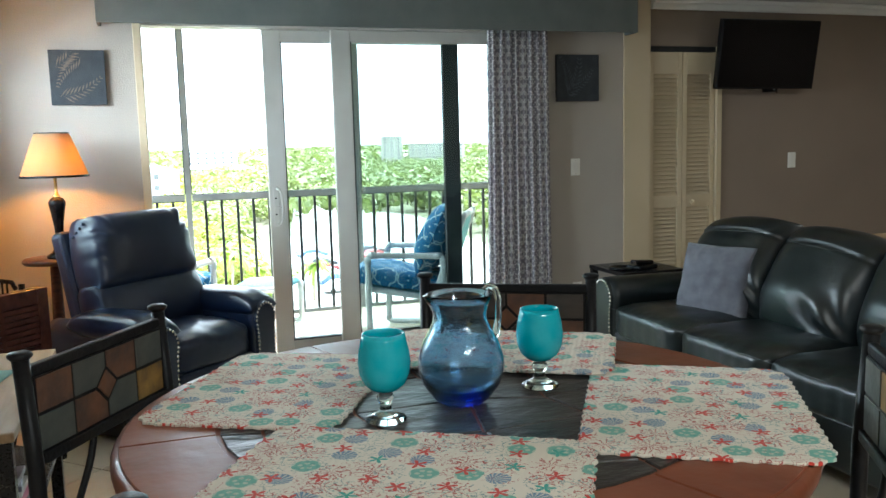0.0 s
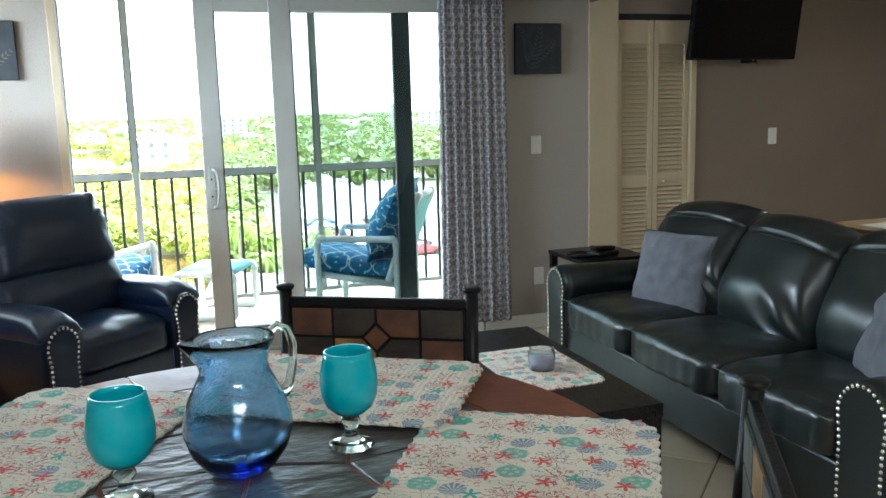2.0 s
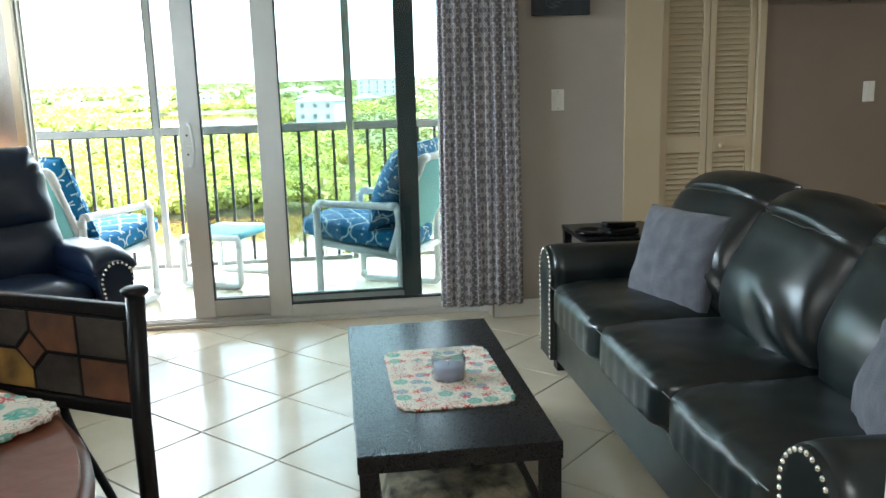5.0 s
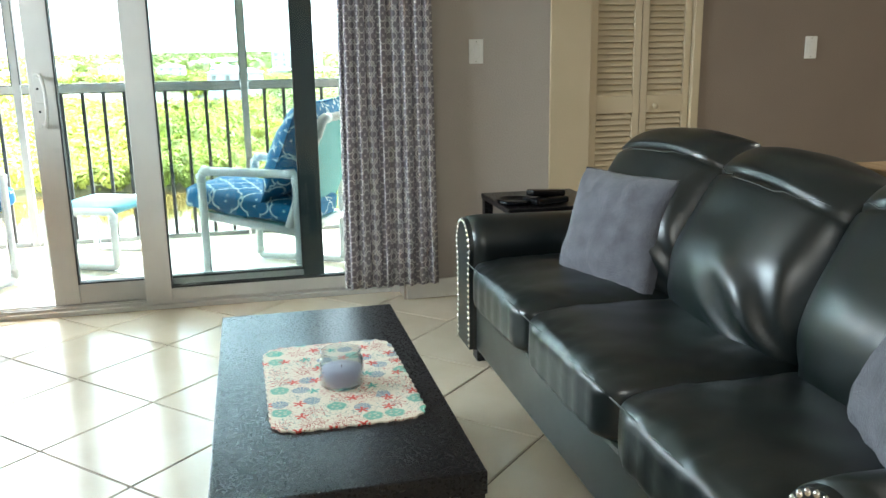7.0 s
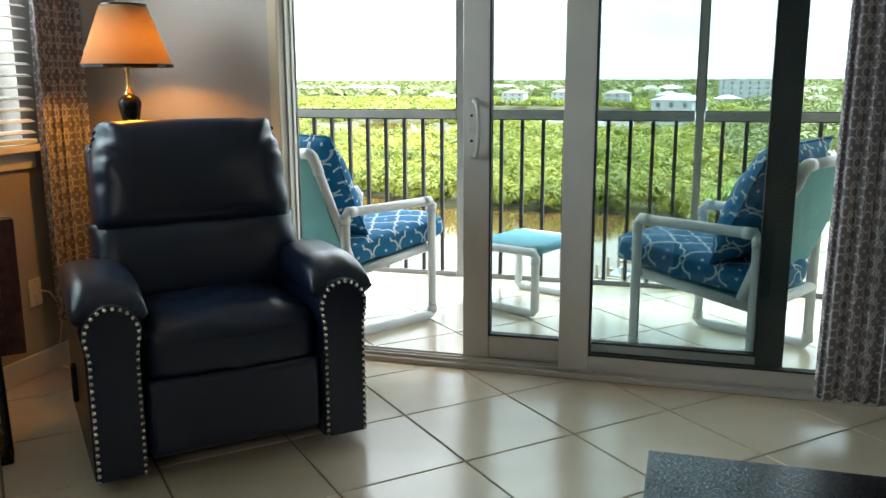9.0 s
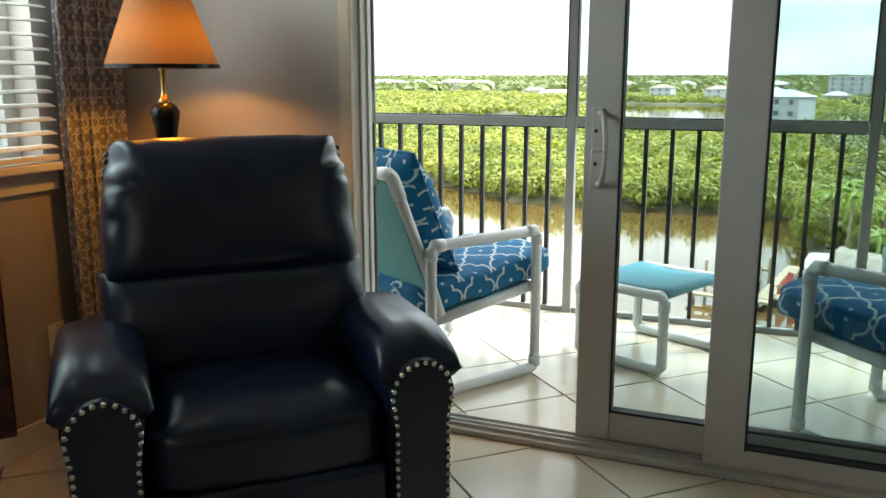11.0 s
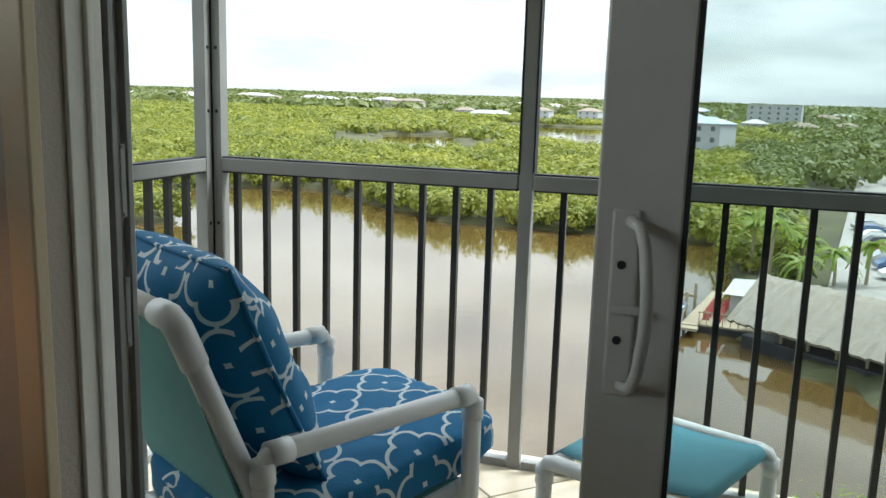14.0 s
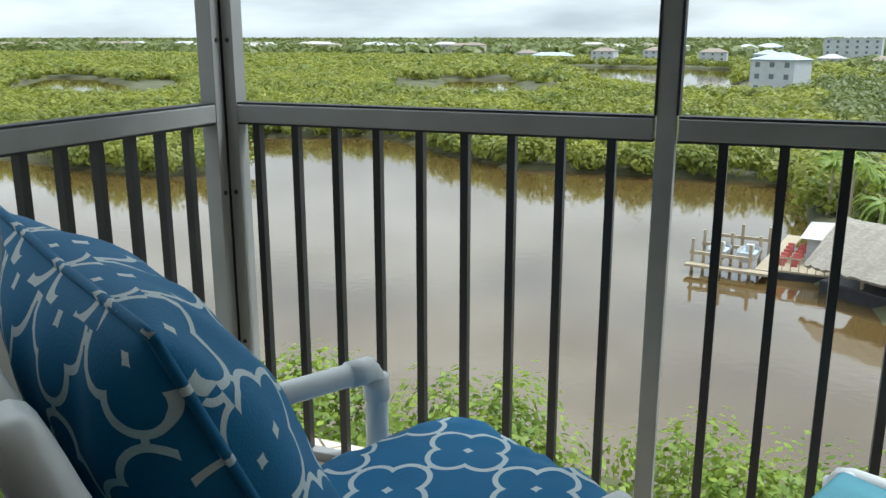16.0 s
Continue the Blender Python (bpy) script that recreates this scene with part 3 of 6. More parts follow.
def seashell_mat(name):
    """Cream quilted cotton printed with starfish, shells, discs and coral sprigs."""
    m, n, l, b = nodes_of(name)
    c = Calc(n, l)
    tc = n.new("ShaderNodeTexCoord")
    color = (0.76, 0.69, 0.57)
    wob = n.new("ShaderNodeTexNoise")
    wob.inputs["Scale"].default_value, wob.inputs["Detail"].default_value = 70, 2
    l.new(tc.outputs["Object"], wob.inputs["Vector"])
    twist = c.op("SUBTRACT", wob.outputs["Fac"], 0.5)
    for kind, scale, seed in (("sprig", 17.0, 3.1), ("motif", 15.0, 0.0), ("star", 14.0, 7.3)):
        mp = n.new("ShaderNodeMapping")
        mp.inputs["Location"].default_value = (seed, seed * 0.7, 0)
        mp.inputs["Scale"].default_value = (1, 1, 0)
        l.new(tc.outputs["Object"], mp.inputs["Vector"])
        vo = n.new("ShaderNodeTexVoronoi")
        vo.voronoi_dimensions = "2D"
        vo.inputs["Scale"].default_value, vo.inputs["Randomness"].default_value = scale, 0.5
        l.new(mp.outputs["Vector"], vo.inputs["Vector"])
        sc = n.new("ShaderNodeVectorMath")
        sc.operation = "SUBTRACT"
        l.new(mp.outputs["Vector"], sc.inputs[0])
        l.new(vo.outputs["Position"], sc.inputs[1])
        p = n.new("ShaderNodeSeparateXYZ")
        l.new(sc.outputs[0], p.inputs[0])
        rnd = n.new("ShaderNodeSeparateColor")
        l.new(vo.outputs["Color"], rnd.inputs[0])
        r = c.op("MULTIPLY", c.op("SQRT", c.op("ADD", c.op("POWER", p.outputs[0], 2.0), c.op("POWER", p.outputs[1], 2.0))), scale)
        a = c.op("ADD", c.op("ARCTAN2", p.outputs[1], p.outputs[0]), c.op("MULTIPLY", rnd.outputs[2], 1.4))
        pick, tone = rnd.outputs[0], rnd.outputs[1]
        if kind == "motif":
            # scallop fans in slate blue, sand dollars in sea green, coral bushes in red
            rib = c.op("GREATER_THAN", c.op("SINE", c.op("MULTIPLY", a, 16.0)), -0.2)
            fan = c.op("MULTIPLY", c.op("LESS_THAN", r, c.op("ADD", 0.30, c.op("MULTIPLY", c.op("SINE", a), 0.14))), c.op("MAXIMUM", rib, 0.3))
            disc = c.op("MULTIPLY", c.op("LESS_THAN", r, 0.36), c.op("MAXIMUM", c.op("GREATER_THAN", c.op("ADD", c.op("SINE", c.op("MULTIPLY", a, 5.0)), c.op("SINE", c.op("MULTIPLY", r, 30.0))), -0.5), 0.5))
            branch = c.op("LESS_THAN", c.op("ABSOLUTE", c.op("SINE", c.op("ADD", c.op("MULTIPLY", a, 4.5), c.op("MULTIPLY", twist, 9.0)))), c.op("SUBTRACT", 0.50, c.op("MULTIPLY", r, 0.55)))
            coral = c.op("MULTIPLY", branch, c.op("LESS_THAN", r, c.op("ADD", 0.50, c.op("MULTIPLY", twist, 0.5))))
            is_fan, is_disc = c.op("LESS_THAN", pick, 0.36), c.op("GREATER_THAN", pick, 0.66)
            color = c.mix(c.op("MULTIPLY", c.op("MULTIPLY", fan, is_fan), 0.9), color, (0.10, 0.21, 0.33))
            color = c.mix(c.op("MULTIPLY", c.op("MULTIPLY", disc, is_disc), 0.85), color, (0.09, 0.40, 0.30))
            mid = c.op("SUBTRACT", c.op("SUBTRACT", 1.0, is_fan), is_disc)
            color = c.mix(c.op("MULTIPLY", c.op("MULTIPLY", coral, mid), 0.9), color, (0.40, 0.05, 0.035))
        elif kind == "star":
            arm = c.op("ADD", 0.145, c.op("MULTIPLY", c.op("COSINE", c.op("MULTIPLY", a, 5.0)), 0.10))
            f = c.op("MULTIPLY", c.op("LESS_THAN", r, arm), c.op("GREATER_THAN", pick, 0.28))
            color = c.mix(f, color, c.mix(c.op("GREATER_THAN", tone, 0.8), (0.60, 0.05, 0.03), (0.06, 0.36, 0.28)))
        else:
            twig = c.op("LESS_THAN", c.op("ABSOLUTE", c.op("SINE", c.op("ADD", c.op("MULTIPLY", a, 3.5), c.op("MULTIPLY", twist, 11.0)))), 0.26)
            f = c.op("MULTIPLY", c.op("MULTIPLY", twig, c.op("LESS_THAN", r, 0.55)), c.op("GREATER_THAN", pick, 0.08))
            color = c.mix(c.op("MULTIPLY", f, 0.75), color, c.mix(c.op("GREATER_THAN", tone, 0.6), (0.13, 0.25, 0.24), (0.42, 0.10, 0.07)))
    l.new(color, b.inputs["Base Color"])
    b.inputs["Roughness"].default_value = 0.85
    b.inputs["Sheen Weight"].default_value = 0.15
    w = n.new("ShaderNodeTexWave")
    w.inputs["Scale"].default_value, w.inputs["Distortion"].default_value = 26, 1.6
    l.new(tc.outputs["Object"], w.inputs["Vector"])
    bp = n.new("ShaderNodeBump")
    bp.inputs["Strength"].default_value, bp.inputs["Distance"].default_value = 0.2, 0.003
    l.new(w.outputs["Fac"], bp.inputs["Height"])
    l.new(bp.outputs["Normal"], b.inputs["Normal"])
    return m


M["trellis"] = trellis_mat("blue_trellis_cloth", (0.004, 0.11, 0.26), (0.58, 0.66, 0.68), 0.17, 0.028, "UV", ground2=(0.008, 0.16, 0.34), shared=True)
M["drape"] = trellis_mat("grey_trellis_drape", (0.22, 0.20, 0.225), (0.58, 0.56, 0.56), 0.10, 0.035, "UV", 0.85, (0.27, 0.245, 0.27))
M["seashell"] = seashell_mat("seashell_quilt")


# ---- dining table ----
TX, TY, TZ, TR = 0.257, 1.25, 0.885, 0.667
table = thing("dining_table", "round dining table with a slate-tiled top, reddish border and iron legs", "dining table", TX, TY)
bm = lathe([(0.0001, TZ - 0.05), (TR - 0.03, TZ - 0.05), (TR - 0.004, TZ - 0.042), (TR, TZ - 0.03), (TR, TZ - 0.016), (TR - 0.006, TZ - 0.006), (TR - 0.02, TZ - 0.004), (0.0001, TZ - 0.004)], 64)
part("tabletop", bm, M["redwood"], table, "reddish brown table edge", True)
for k in range(10):
    a0, a1 = k * math.tau / 10 + 0.004, (k + 1) * math.tau / 10 - 0.004
    outline = [((TR - 0.015) * math.cos(a0 + (a1 - a0) * i / 8), (TR - 0.015) * math.sin(a0 + (a1 - a0) * i / 8)) for i in range(9)]
    outline += [(0.485 * math.cos(a1 + (a0 - a1) * i / 8), 0.485 * math.sin(a1 + (a0 - a1) * i / 8)) for i in range(9)]
    me = slab_mesh([outline], TZ, 0.006, 0.0015)
    me.materials.append(M["redwood"])
    t = new("border_tile", me)
    t.parent = table
rnd = random.Random(5)
jit = {(i, j): (i * 0.19 + rnd.uniform(-0.03, 0.03), j * 0.19 + rnd.uniform(-0.03, 0.03)) for i in range(-4, 5) for j in range(-4, 5)}
ring = [(0.476 * math.cos(k * math.tau / 40), 0.476 * math.sin(k * math.tau / 40)) for k in range(40)]


def inside_circle(poly, circle):
    for (ax, ay), (bx, by) in zip(circle, circle[1:] + circle[:1]):
        out = []
        for p, q in zip(poly, poly[1:] + poly[:1]):
            sp = (bx - ax) * (p[1] - ay) - (by - ay) * (p[0] - ax)
            sq = (bx - ax) * (q[1] - ay) - (by - ay) * (q[0] - ax)
            if sp >= 0:
                out.append(p)
            if (sp >= 0) != (sq >= 0):
                f = sp / (sp - sq)
                out.append((p[0] + (q[0] - p[0]) * f, p[1] + (q[1] - p[1]) * f))
        poly = out
        if len(poly) < 3:
            return []
    return poly


for i in range(-4, 4):
    for j in range(-4, 4):
        quad = [jit[i, j], jit[i + 1, j], jit[i + 1, j + 1], jit[i, j + 1]]
        cx, cy = sum(p[0] for p in quad) / 4, sum(p[1] for p in quad) / 4
        quad = [(p[0] - (p[0] - cx) * 0.035, p[1] - (p[1] - cy) * 0.035) for p in quad]
        quad = inside_circle(quad, ring)
        if len(quad) > 2:
            me = slab_mesh([quad], TZ + rnd.uniform(-0.001, 0.001), 0.006, 0.002)
            me.materials.append(M["slate"])
            t = new("slate_tile", me)
            t.parent = table
bm = lathe([(0.54, TZ - 0.085), (0.56, TZ - 0.085), (0.56, TZ - 0.051), (0.54, TZ - 0.051)], 48)
part("apron_ring", bm, M["iron"], table)
for k in range(4):
    a = k * math.tau / 4 + 0.2
    pts = []
    for i in range(13):
        f = i / 12
        r = 0.55 - 0.30 * math.sin(f * math.pi) ** 1.3 - 0.0 * f
        pts.append((r * math.cos(a), r * math.sin(a), TZ - 0.07 - f * (TZ - 0.085)))
    part("leg", tube(pts, 0.016, 10), M["iron"], table, "", True)
bm = lathe([(0.235, 0.28), (0.255, 0.28), (0.255, 0.3), (0.235, 0.3)], 32)
part("stretcher_ring", bm, M["iron"], table)


def placemat(name, x, y, z, turn, w=0.60, d=0.43, seed=0, where="on the dining table"):
    bm = bmesh.new()
    out = []
    r, steps = 0.06, 7
    for cx, cy, a0 in ((w / 2 - r, d / 2 - r, 0), (-w / 2 + r, d / 2 - r, 90), (-w / 2 + r, -d / 2 + r, 180), (w / 2 - r, -d / 2 + r, 270)):
        for i in range(steps):
            a = radians(a0 + 90 * i / (steps - 1))
            out.append((cx + r * math.cos(a), cy + r * math.sin(a)))
    dense = []
    for p, q in zip(out, out[1:] + out[:1]):
        k = max(1, round(math.dist(p, q) / 0.008))
        dense += [(p[0] + (q[0] - p[0]) * i / k, p[1] + (q[1] - p[1]) * i / k) for i in range(k)]
    run = 0.0
    rim = []
    for i, p in enumerate(dense):
        run += math.dist(p, dense[i - 1]) if i else 0
        s = 1 + 0.012 * math.sin(run / 0.034 * math.tau)
        rim.append((p[0] * s, p[1] * s))
    rows = []
    for f, top in ((1.0, 0.0012), (0.992, 0.004), (0.97, 0.005), (0.8, 0.0045), (0.55, 0.0045), (0.3, 0.0045), (0.06, 0.0045)):
        rows.append([bm.verts.new((px * f, py * f, top + 0.0012 * noise.noise((px * f * 14 + seed, py * f * 14, 1)))) for px, py in rim])
    n = len(rim)
    for a, b in zip(rows, rows[1:]):
        for i in range(n):
            bm.faces.new((a[i], a[(i + 1) % n], b[(i + 1) % n], b[i]))
    bm.faces.new(rows[-1])
    low = [bm.verts.new((px, py, 0.0)) for px, py in rim]
    for i in range(n):
        bm.faces.new((low[i], low[(i + 1) % n], rows[0][(i + 1) % n], rows[0][i]))
    bm.faces.new(low[::-1])
    ob = solo(name, bm, M["seashell"], "quilted cream placemat printed with seashells and starfish, " + where, "placemat", group="seashell placemats", smooth=True)
    ob.matrix_basis = pose(x, y, z, 0, 0, turn)
    part("bound_edge", tube([(px * 0.993, py * 0.993, 0.003) for px, py in rim], 0.0022, 6, closed=True), M["seashell"], ob, "", True)
    return ob


placemat("placemat", -0.07, 1.515, TZ + 0.001, 61, 0.55, 0.41, seed=1)
placemat("placemat", 0.66, 1.045, TZ + 0.001, 58.5, 0.57, 0.415, seed=5)
placemat("placemat", 0.03, 0.90, TZ + 0.0065, -31, 0.58, 0.41, seed=9)
placemat("placemat", 0.478, 1.60, TZ + 0.0065, -31, 0.57, 0.40, seed=13)


# ---- glassware on the table ----
def glassy(name, tint, rough=0.02, trans=1.0, speck=0.0):
    m, n, l, b = nodes_of(name)
    b.inputs["Base Color"].default_value = (*tint, 1)
    b.inputs["Roughness"].default_value, b.inputs["Transmission Weight"].default_value, b.inputs["IOR"].default_value = rough, trans, 1.45
    tc = n.new("ShaderNodeTexCoord")
    if speck:
        v = n.new("ShaderNodeTexVoronoi")
        v.inputs["Scale"].default_value = 150
        l.new(tc.outputs["Object"], v.inputs["Vector"])
        mr = n.new("ShaderNodeMapRange")
        mr.inputs[1].default_value, mr.inputs[2].default_value, mr.inputs[3].default_value, mr.inputs[4].default_value = 0.0, 0.35, 1.0, 0.0
        l.new(v.outputs["Distance"], mr.inputs[0])
        bp = n.new("ShaderNodeBump")
        bp.inputs["Strength"].default_value, bp.inputs["Distance"].default_value = speck, 0.004
        l.new(mr.outputs[0], bp.inputs["Height"])
        l.new(bp.outputs["Normal"], b.inputs["Normal"])
    return m


M["cobalt"] = glassy("bubbled_cobalt_glass", (0.55, 0.78, 1.0), 0.01, 1.0, 0.10)
M["cobalt_deep"] = glassy("deep_cobalt_glass", (0.015, 0.04, 0.75), 0.02, 1.0)
M["aqua_clear"] = glassy("pale_green_glass", (0.80, 0.93, 0.90), 0.02, 1.0)
M["turq"] = mat("turquoise_frosted_glass", (0.035, 0.58, 0.71), 0.16, color2=(0.08, 0.68, 0.79), scale=22, trans=0.25, coat=0.5)

pitcher = thing("glass_pitcher", "cobalt blue bubble-glass pitcher with a clear handle", "pitcher", 0.257, 1.255, TZ + 0.002, 20)
pitcher.scale = (0.89, 0.89, 0.89)
outer = [(0.03, 0.0), (0.052, 0.002), (0.066, 0.014), (0.088, 0.045), (0.098, 0.08), (0.097, 0.105), (0.086, 0.14), (0.070, 0.17), (0.061, 0.19), (0.060, 0.205), (0.066, 0.228), (0.074, 0.247)]
inner = [(r - 0.004, z) for r, z in outer[::-1] if z > 0.02]
bm = lathe(outer + [(0.073, 0.25)] + inner + [(0.05, 0.022), (0.0002, 0.018)], 48)
for v in bm.verts:
    if v.co.z > 0.19:
        lip = max(0.0, math.cos(math.atan2(v.co.y, v.co.x) - math.pi)) ** 12 * (v.co.z - 0.19) / 0.06
        v.co.x -= 0.028 * lip
        v.co.z += 0.006 * lip
part("body", bm, M["cobalt"], pitcher, "", True)
bm = lathe([(0.0002, 0.019), (0.045, 0.017), (0.054, 0.010), (0.05, 0.003), (0.0002, 0.002)], 40)
part("base_glass", bm, M["cobalt_deep"], pitcher, "thick deep blue glass base", True)
bm = tube([(0.062, 0, 0.215), (0.07, 0, 0.245), (0.088, 0, 0.256), (0.108, 0, 0.245), (0.118, 0, 0.215), (0.116, 0, 0.175), (0.106, 0, 0.14), (0.093, 0, 0.122)], [0.009, 0.008, 0.008, 0.008, 0.008, 0.008, 0.009, 0.011], 14)
part("handle", bm, M["aqua_clear"], pitcher, "clear glass handle", True)


def goblet(x, y, turn):
    g = thing("goblet", "turquoise blown-glass goblet with a clear stem, on the dining table", "goblet", x, y, TZ + 0.002, turn, group="turquoise goblets")
    g.scale = (0.89, 0.89, 0.89)
    bowl = [(0.010, 0.062), (0.030, 0.068), (0.046, 0.083), (0.0545, 0.105), (0.0565, 0.128), (0.054, 0.152), (0.048, 0.178), (0.0455, 0.19)]
    bm = lathe(bowl + [(0.0435, 0.19)] + [(r - 0.003, z) for r, z in bowl[::-1] if z > 0.07] + [(0.0002, 0.071)], 40)
    part("bowl", bm, M["turq"], g, "", True)
    bm = lathe([(0.0002, 0.063), (0.012, 0.062), (0.018, 0.055), (0.019, 0.048), (0.013, 0.038), (0.012, 0.03), (0.018, 0.018), (0.042, 0.009), (0.0455, 0.004), (0.044, 0.0), (0.0002, 0.001)], 40)
    part("foot", bm, M["aqua_clear"], g, "clear greenish glass stem and foot", True)
    return g


goblet(0.084, 1.203, 0)
goblet(0.447, 1.29, 40)


# ---- dining chairs ----
def dining_chair(x, y, turn, kinds=("slate", "slate_rust", "slate", "slate_rust", "slate_rust", "slate", "slate_gold", "slate"), group="dining chairs"):
    """Faces local +y; the tiled back stands at y = 0."""
    c = thing("dining_chair", "black iron chair with a multicoloured slate tile back", "chair", x, y, 0, turn, group)
    W, H = 0.246, 1.01
    for s in (-1, 1):
        bm = tube([(s * W, -0.03, 0.0), (s * W, 0.0, 0.55), (s * W, 0.0, 0.78), (s * W, -0.015, H)], 0.0165, 12)
        join(bm, moved(lathe([(0.0001, 0.012), (0.018, 0.012), (0.024, 0.008), (0.024, 0.002), (0.0175, -0.004)], 14), pose(s * W, -0.015, H)))
        part("post", bm, M["iron"], c, "", True)
        part("front_leg", tube([(s * 0.21, 0.42, 0.0), (s * 0.215, 0.42, 0.2), (s * 0.205, 0.41, 0.565)], 0.013, 10), M["iron"], c, "", True)
        pts = [(s * (0.06 + 0.10 * math.sin(f / 10 * math.pi * 0.5) ** 2 + 0.02 * f / 10), 0.0, 0.80 - 0.25 * f / 10) for f in range(11)]
        part("scroll", tube(pts, 0.008, 8), M["iron"], c, "", True)
    part("top_rail", box(-W + 0.01, W - 0.01, -0.024, -0.004, H - 0.045, H - 0.02, 0.004), M["iron"], c)
    part("bottom_rail", box(-W + 0.012, W - 0.012, -0.012, 0.008, H - 0.225, H - 0.2, 0.004), M["iron"], c)
    part("back_panel", box(-W + 0.016, W - 0.016, -0.016, -0.002, H - 0.2, H - 0.045, 0.002), M["iron"], c)
    z0, zm, z1 = H - 0.197, H - 0.122, H - 0.048
    cuts = (-0.228, -0.115, 0.0, 0.115, 0.228)
    g, dmd = 0.004, 0.036
    for k, kind in enumerate(kinds):
        row, col = divmod(k, 4)
        xa, xb = cuts[col] + g, cuts[col + 1] - g
        za, zb = (zm + g, z1) if row == 0 else (z0, zm - g)
        poly = [(xa, za), (xb, za), (xb, zb), (xa, zb)]
        if col == 1:
            poly = [(xa, za), (xb - dmd, za), (xb, za + dmd), (xb, zb), (xa, zb)] if row == 0 else [(xa, za), (xb, za), (xb, zb - dmd), (xb - dmd, zb), (xa, zb)]
        if col == 2:
            poly = [(xa + dmd, za), (xb, za), (xb, zb), (xa, zb), (xa, za + dmd)] if row == 0 else [(xa, za), (xb, za), (xb, zb), (xa + dmd, zb), (xa, zb - dmd)]
        for side, yy in ((90, -0.016), (-90, -0.002)):
            me = slab_mesh([[(px, pz if side == 90 else -pz) for px, pz in poly]], 0.003, 0.003, 0.001)
            me.materials.append(M[kind])
            t = new("slate_tile", me)
            t.matrix_basis = pose(0, yy, 0, side, 0, 0)
            t.parent = c
    for side, yy in ((90, -0.016), (-90, -0.002)):
        sg = 1 if side == 90 else -1
        me = slab_mesh([[(-dmd + 0.004, sg * zm), (0, sg * zm - dmd + 0.004), (dmd - 0.004, sg * zm), (0, sg * zm + dmd - 0.004)]], 0.004, 0.004, 0.001)
        me.materials.append(M["slate_rust"])
        t = new("slate_diamond", me)
        t.matrix_basis = pose(0, yy, 0, side, 0, 0)
        t.parent = c
    bm = puff(0.47, 0.46, 0.09, 8, 16, 16, 0.25)
    part("seat", moved(bm, pose(0, 0.22, 0.59)), M["leather"], c, "black padded seat", True)
    part("seat_frame", box(-0.23, 0.23, 0.0, 0.44, 0.53, 0.555, 0.006), M["iron"], c)
    part("stretcher", tube([(-0.205, 0.415, 0.22), (0.205, 0.415, 0.22)], 0.008, 8), M["iron"], c)
    return c


def turn_to(dx, dy):
    return math.degrees(math.atan2(-dx, dy))


dining_chair(0.652, 1.955, turn_to(-0.5, -0.866))
dining_chair(-0.435, 1.696, turn_to(0.852, -0.523), ("slate_green", "slate_rust", "slate_green", "slate_rust", "slate_gold", "slate_green", "slate_rust", "slate_green"))
dining_chair(0.90, 0.79, turn_to(-0.852, 0.523), ("slate_green", "slate_green", "slate_gold", "slate_green", "slate_green", "slate_rust", "slate_green", "slate_green"))
dining_chair(-0.135, 0.555, turn_to(0.5, 0.866))

# ---- coffee table ----
coffee = thing("coffee_table", "low black-brown rectangular coffee table with a lower shelf", "coffee table", 1.515, 3.0)
CW, CD, CZ = 0.545, 1.19, 0.41
part("tabletop", box(-CW / 2, CW / 2, -CD / 2, CD / 2, CZ - 0.05, CZ, 0.003), M["blackwood"], coffee)
for sx in (-1, 1):
    for sy in (-1, 1):
        x, y = sx * (CW / 2 - 0.03), sy * (CD / 2 - 0.03)
        part("leg", box(x - 0.026, x + 0.026, y - 0.026, y + 0.026, 0, CZ - 0.05, 0.002), M["blackwood"], coffee)
part("shelf", box(-CW / 2 + 0.01, CW / 2 - 0.01, -CD / 2 + 0.06, CD / 2 - 0.06, 0.12, 0.145, 0.002), M["blackwood"], coffee)
M["throw"] = mat("patterned_throw", (0.03, 0.03, 0.025), 0.9, color2=(0.30, 0.26, 0.17), scale=16, detail=6, bump=0.5, bump_scale=90)
bm = puff(0.42, 0.5, 0.1, 6, 18, 18, 0.3, 0.02, 3)
solo("folded_throw", moved(bm, pose(1.52, 2.72, 0.197)), M["throw"], "folded dark patterned throw on the coffee table shelf", "blanket", smooth=True)
placemat("placemat", 1.545, 2.96, CZ + 0.001, 91, 0.56, 0.36, seed=17, where="on the coffee table")
jar = thing("candle_jar", "clear glass jar candle with lilac wax on the coffee table", "candle", 1.553, 2.925, CZ + 0.006)
bm = lathe([(0.0002, 0.0), (0.05, 0.0), (0.055, 0.005), (0.055, 0.07), (0.05, 0.076), (0.05, 0.088), (0.0515, 0.09), (0.047, 0.09), (0.047, 0.076), (0.052, 0.068), (0.052, 0.008), (0.0002, 0.006)], 40)
part("glass", bm, M["thin"], jar, "", True)
bm = lathe([(0.0002, 0.0065), (0.0515, 0.0085), (0.0515, 0.044), (0.02, 0.0435), (0.0002, 0.0433)], 36)
part("wax", bm, M["wax"], jar, "lilac candle wax", True)
part("wick", tube([(0, 0, 0.043), (0.001, 0, 0.052)], 0.0012, 6), M["black"], jar)


# ---- nailhead upholstery ----
def nail_row(points, normal_pose, parent):
    """Domed nails along a line, joined as the row they are."""
    bm = bmesh.new()
    for p in points:
        join(bm, moved(lathe([(0.0001, 0.005), (0.004, 0.0043), (0.0068, 0.002), (0.0075, -0.001)], 8), Matrix.Translation(p) @ normal_pose))
    ob = part("nailhead_trim", bm, M["nail"], parent, "row of nickel nailheads", True)
    ob["kind"] = "stuff"


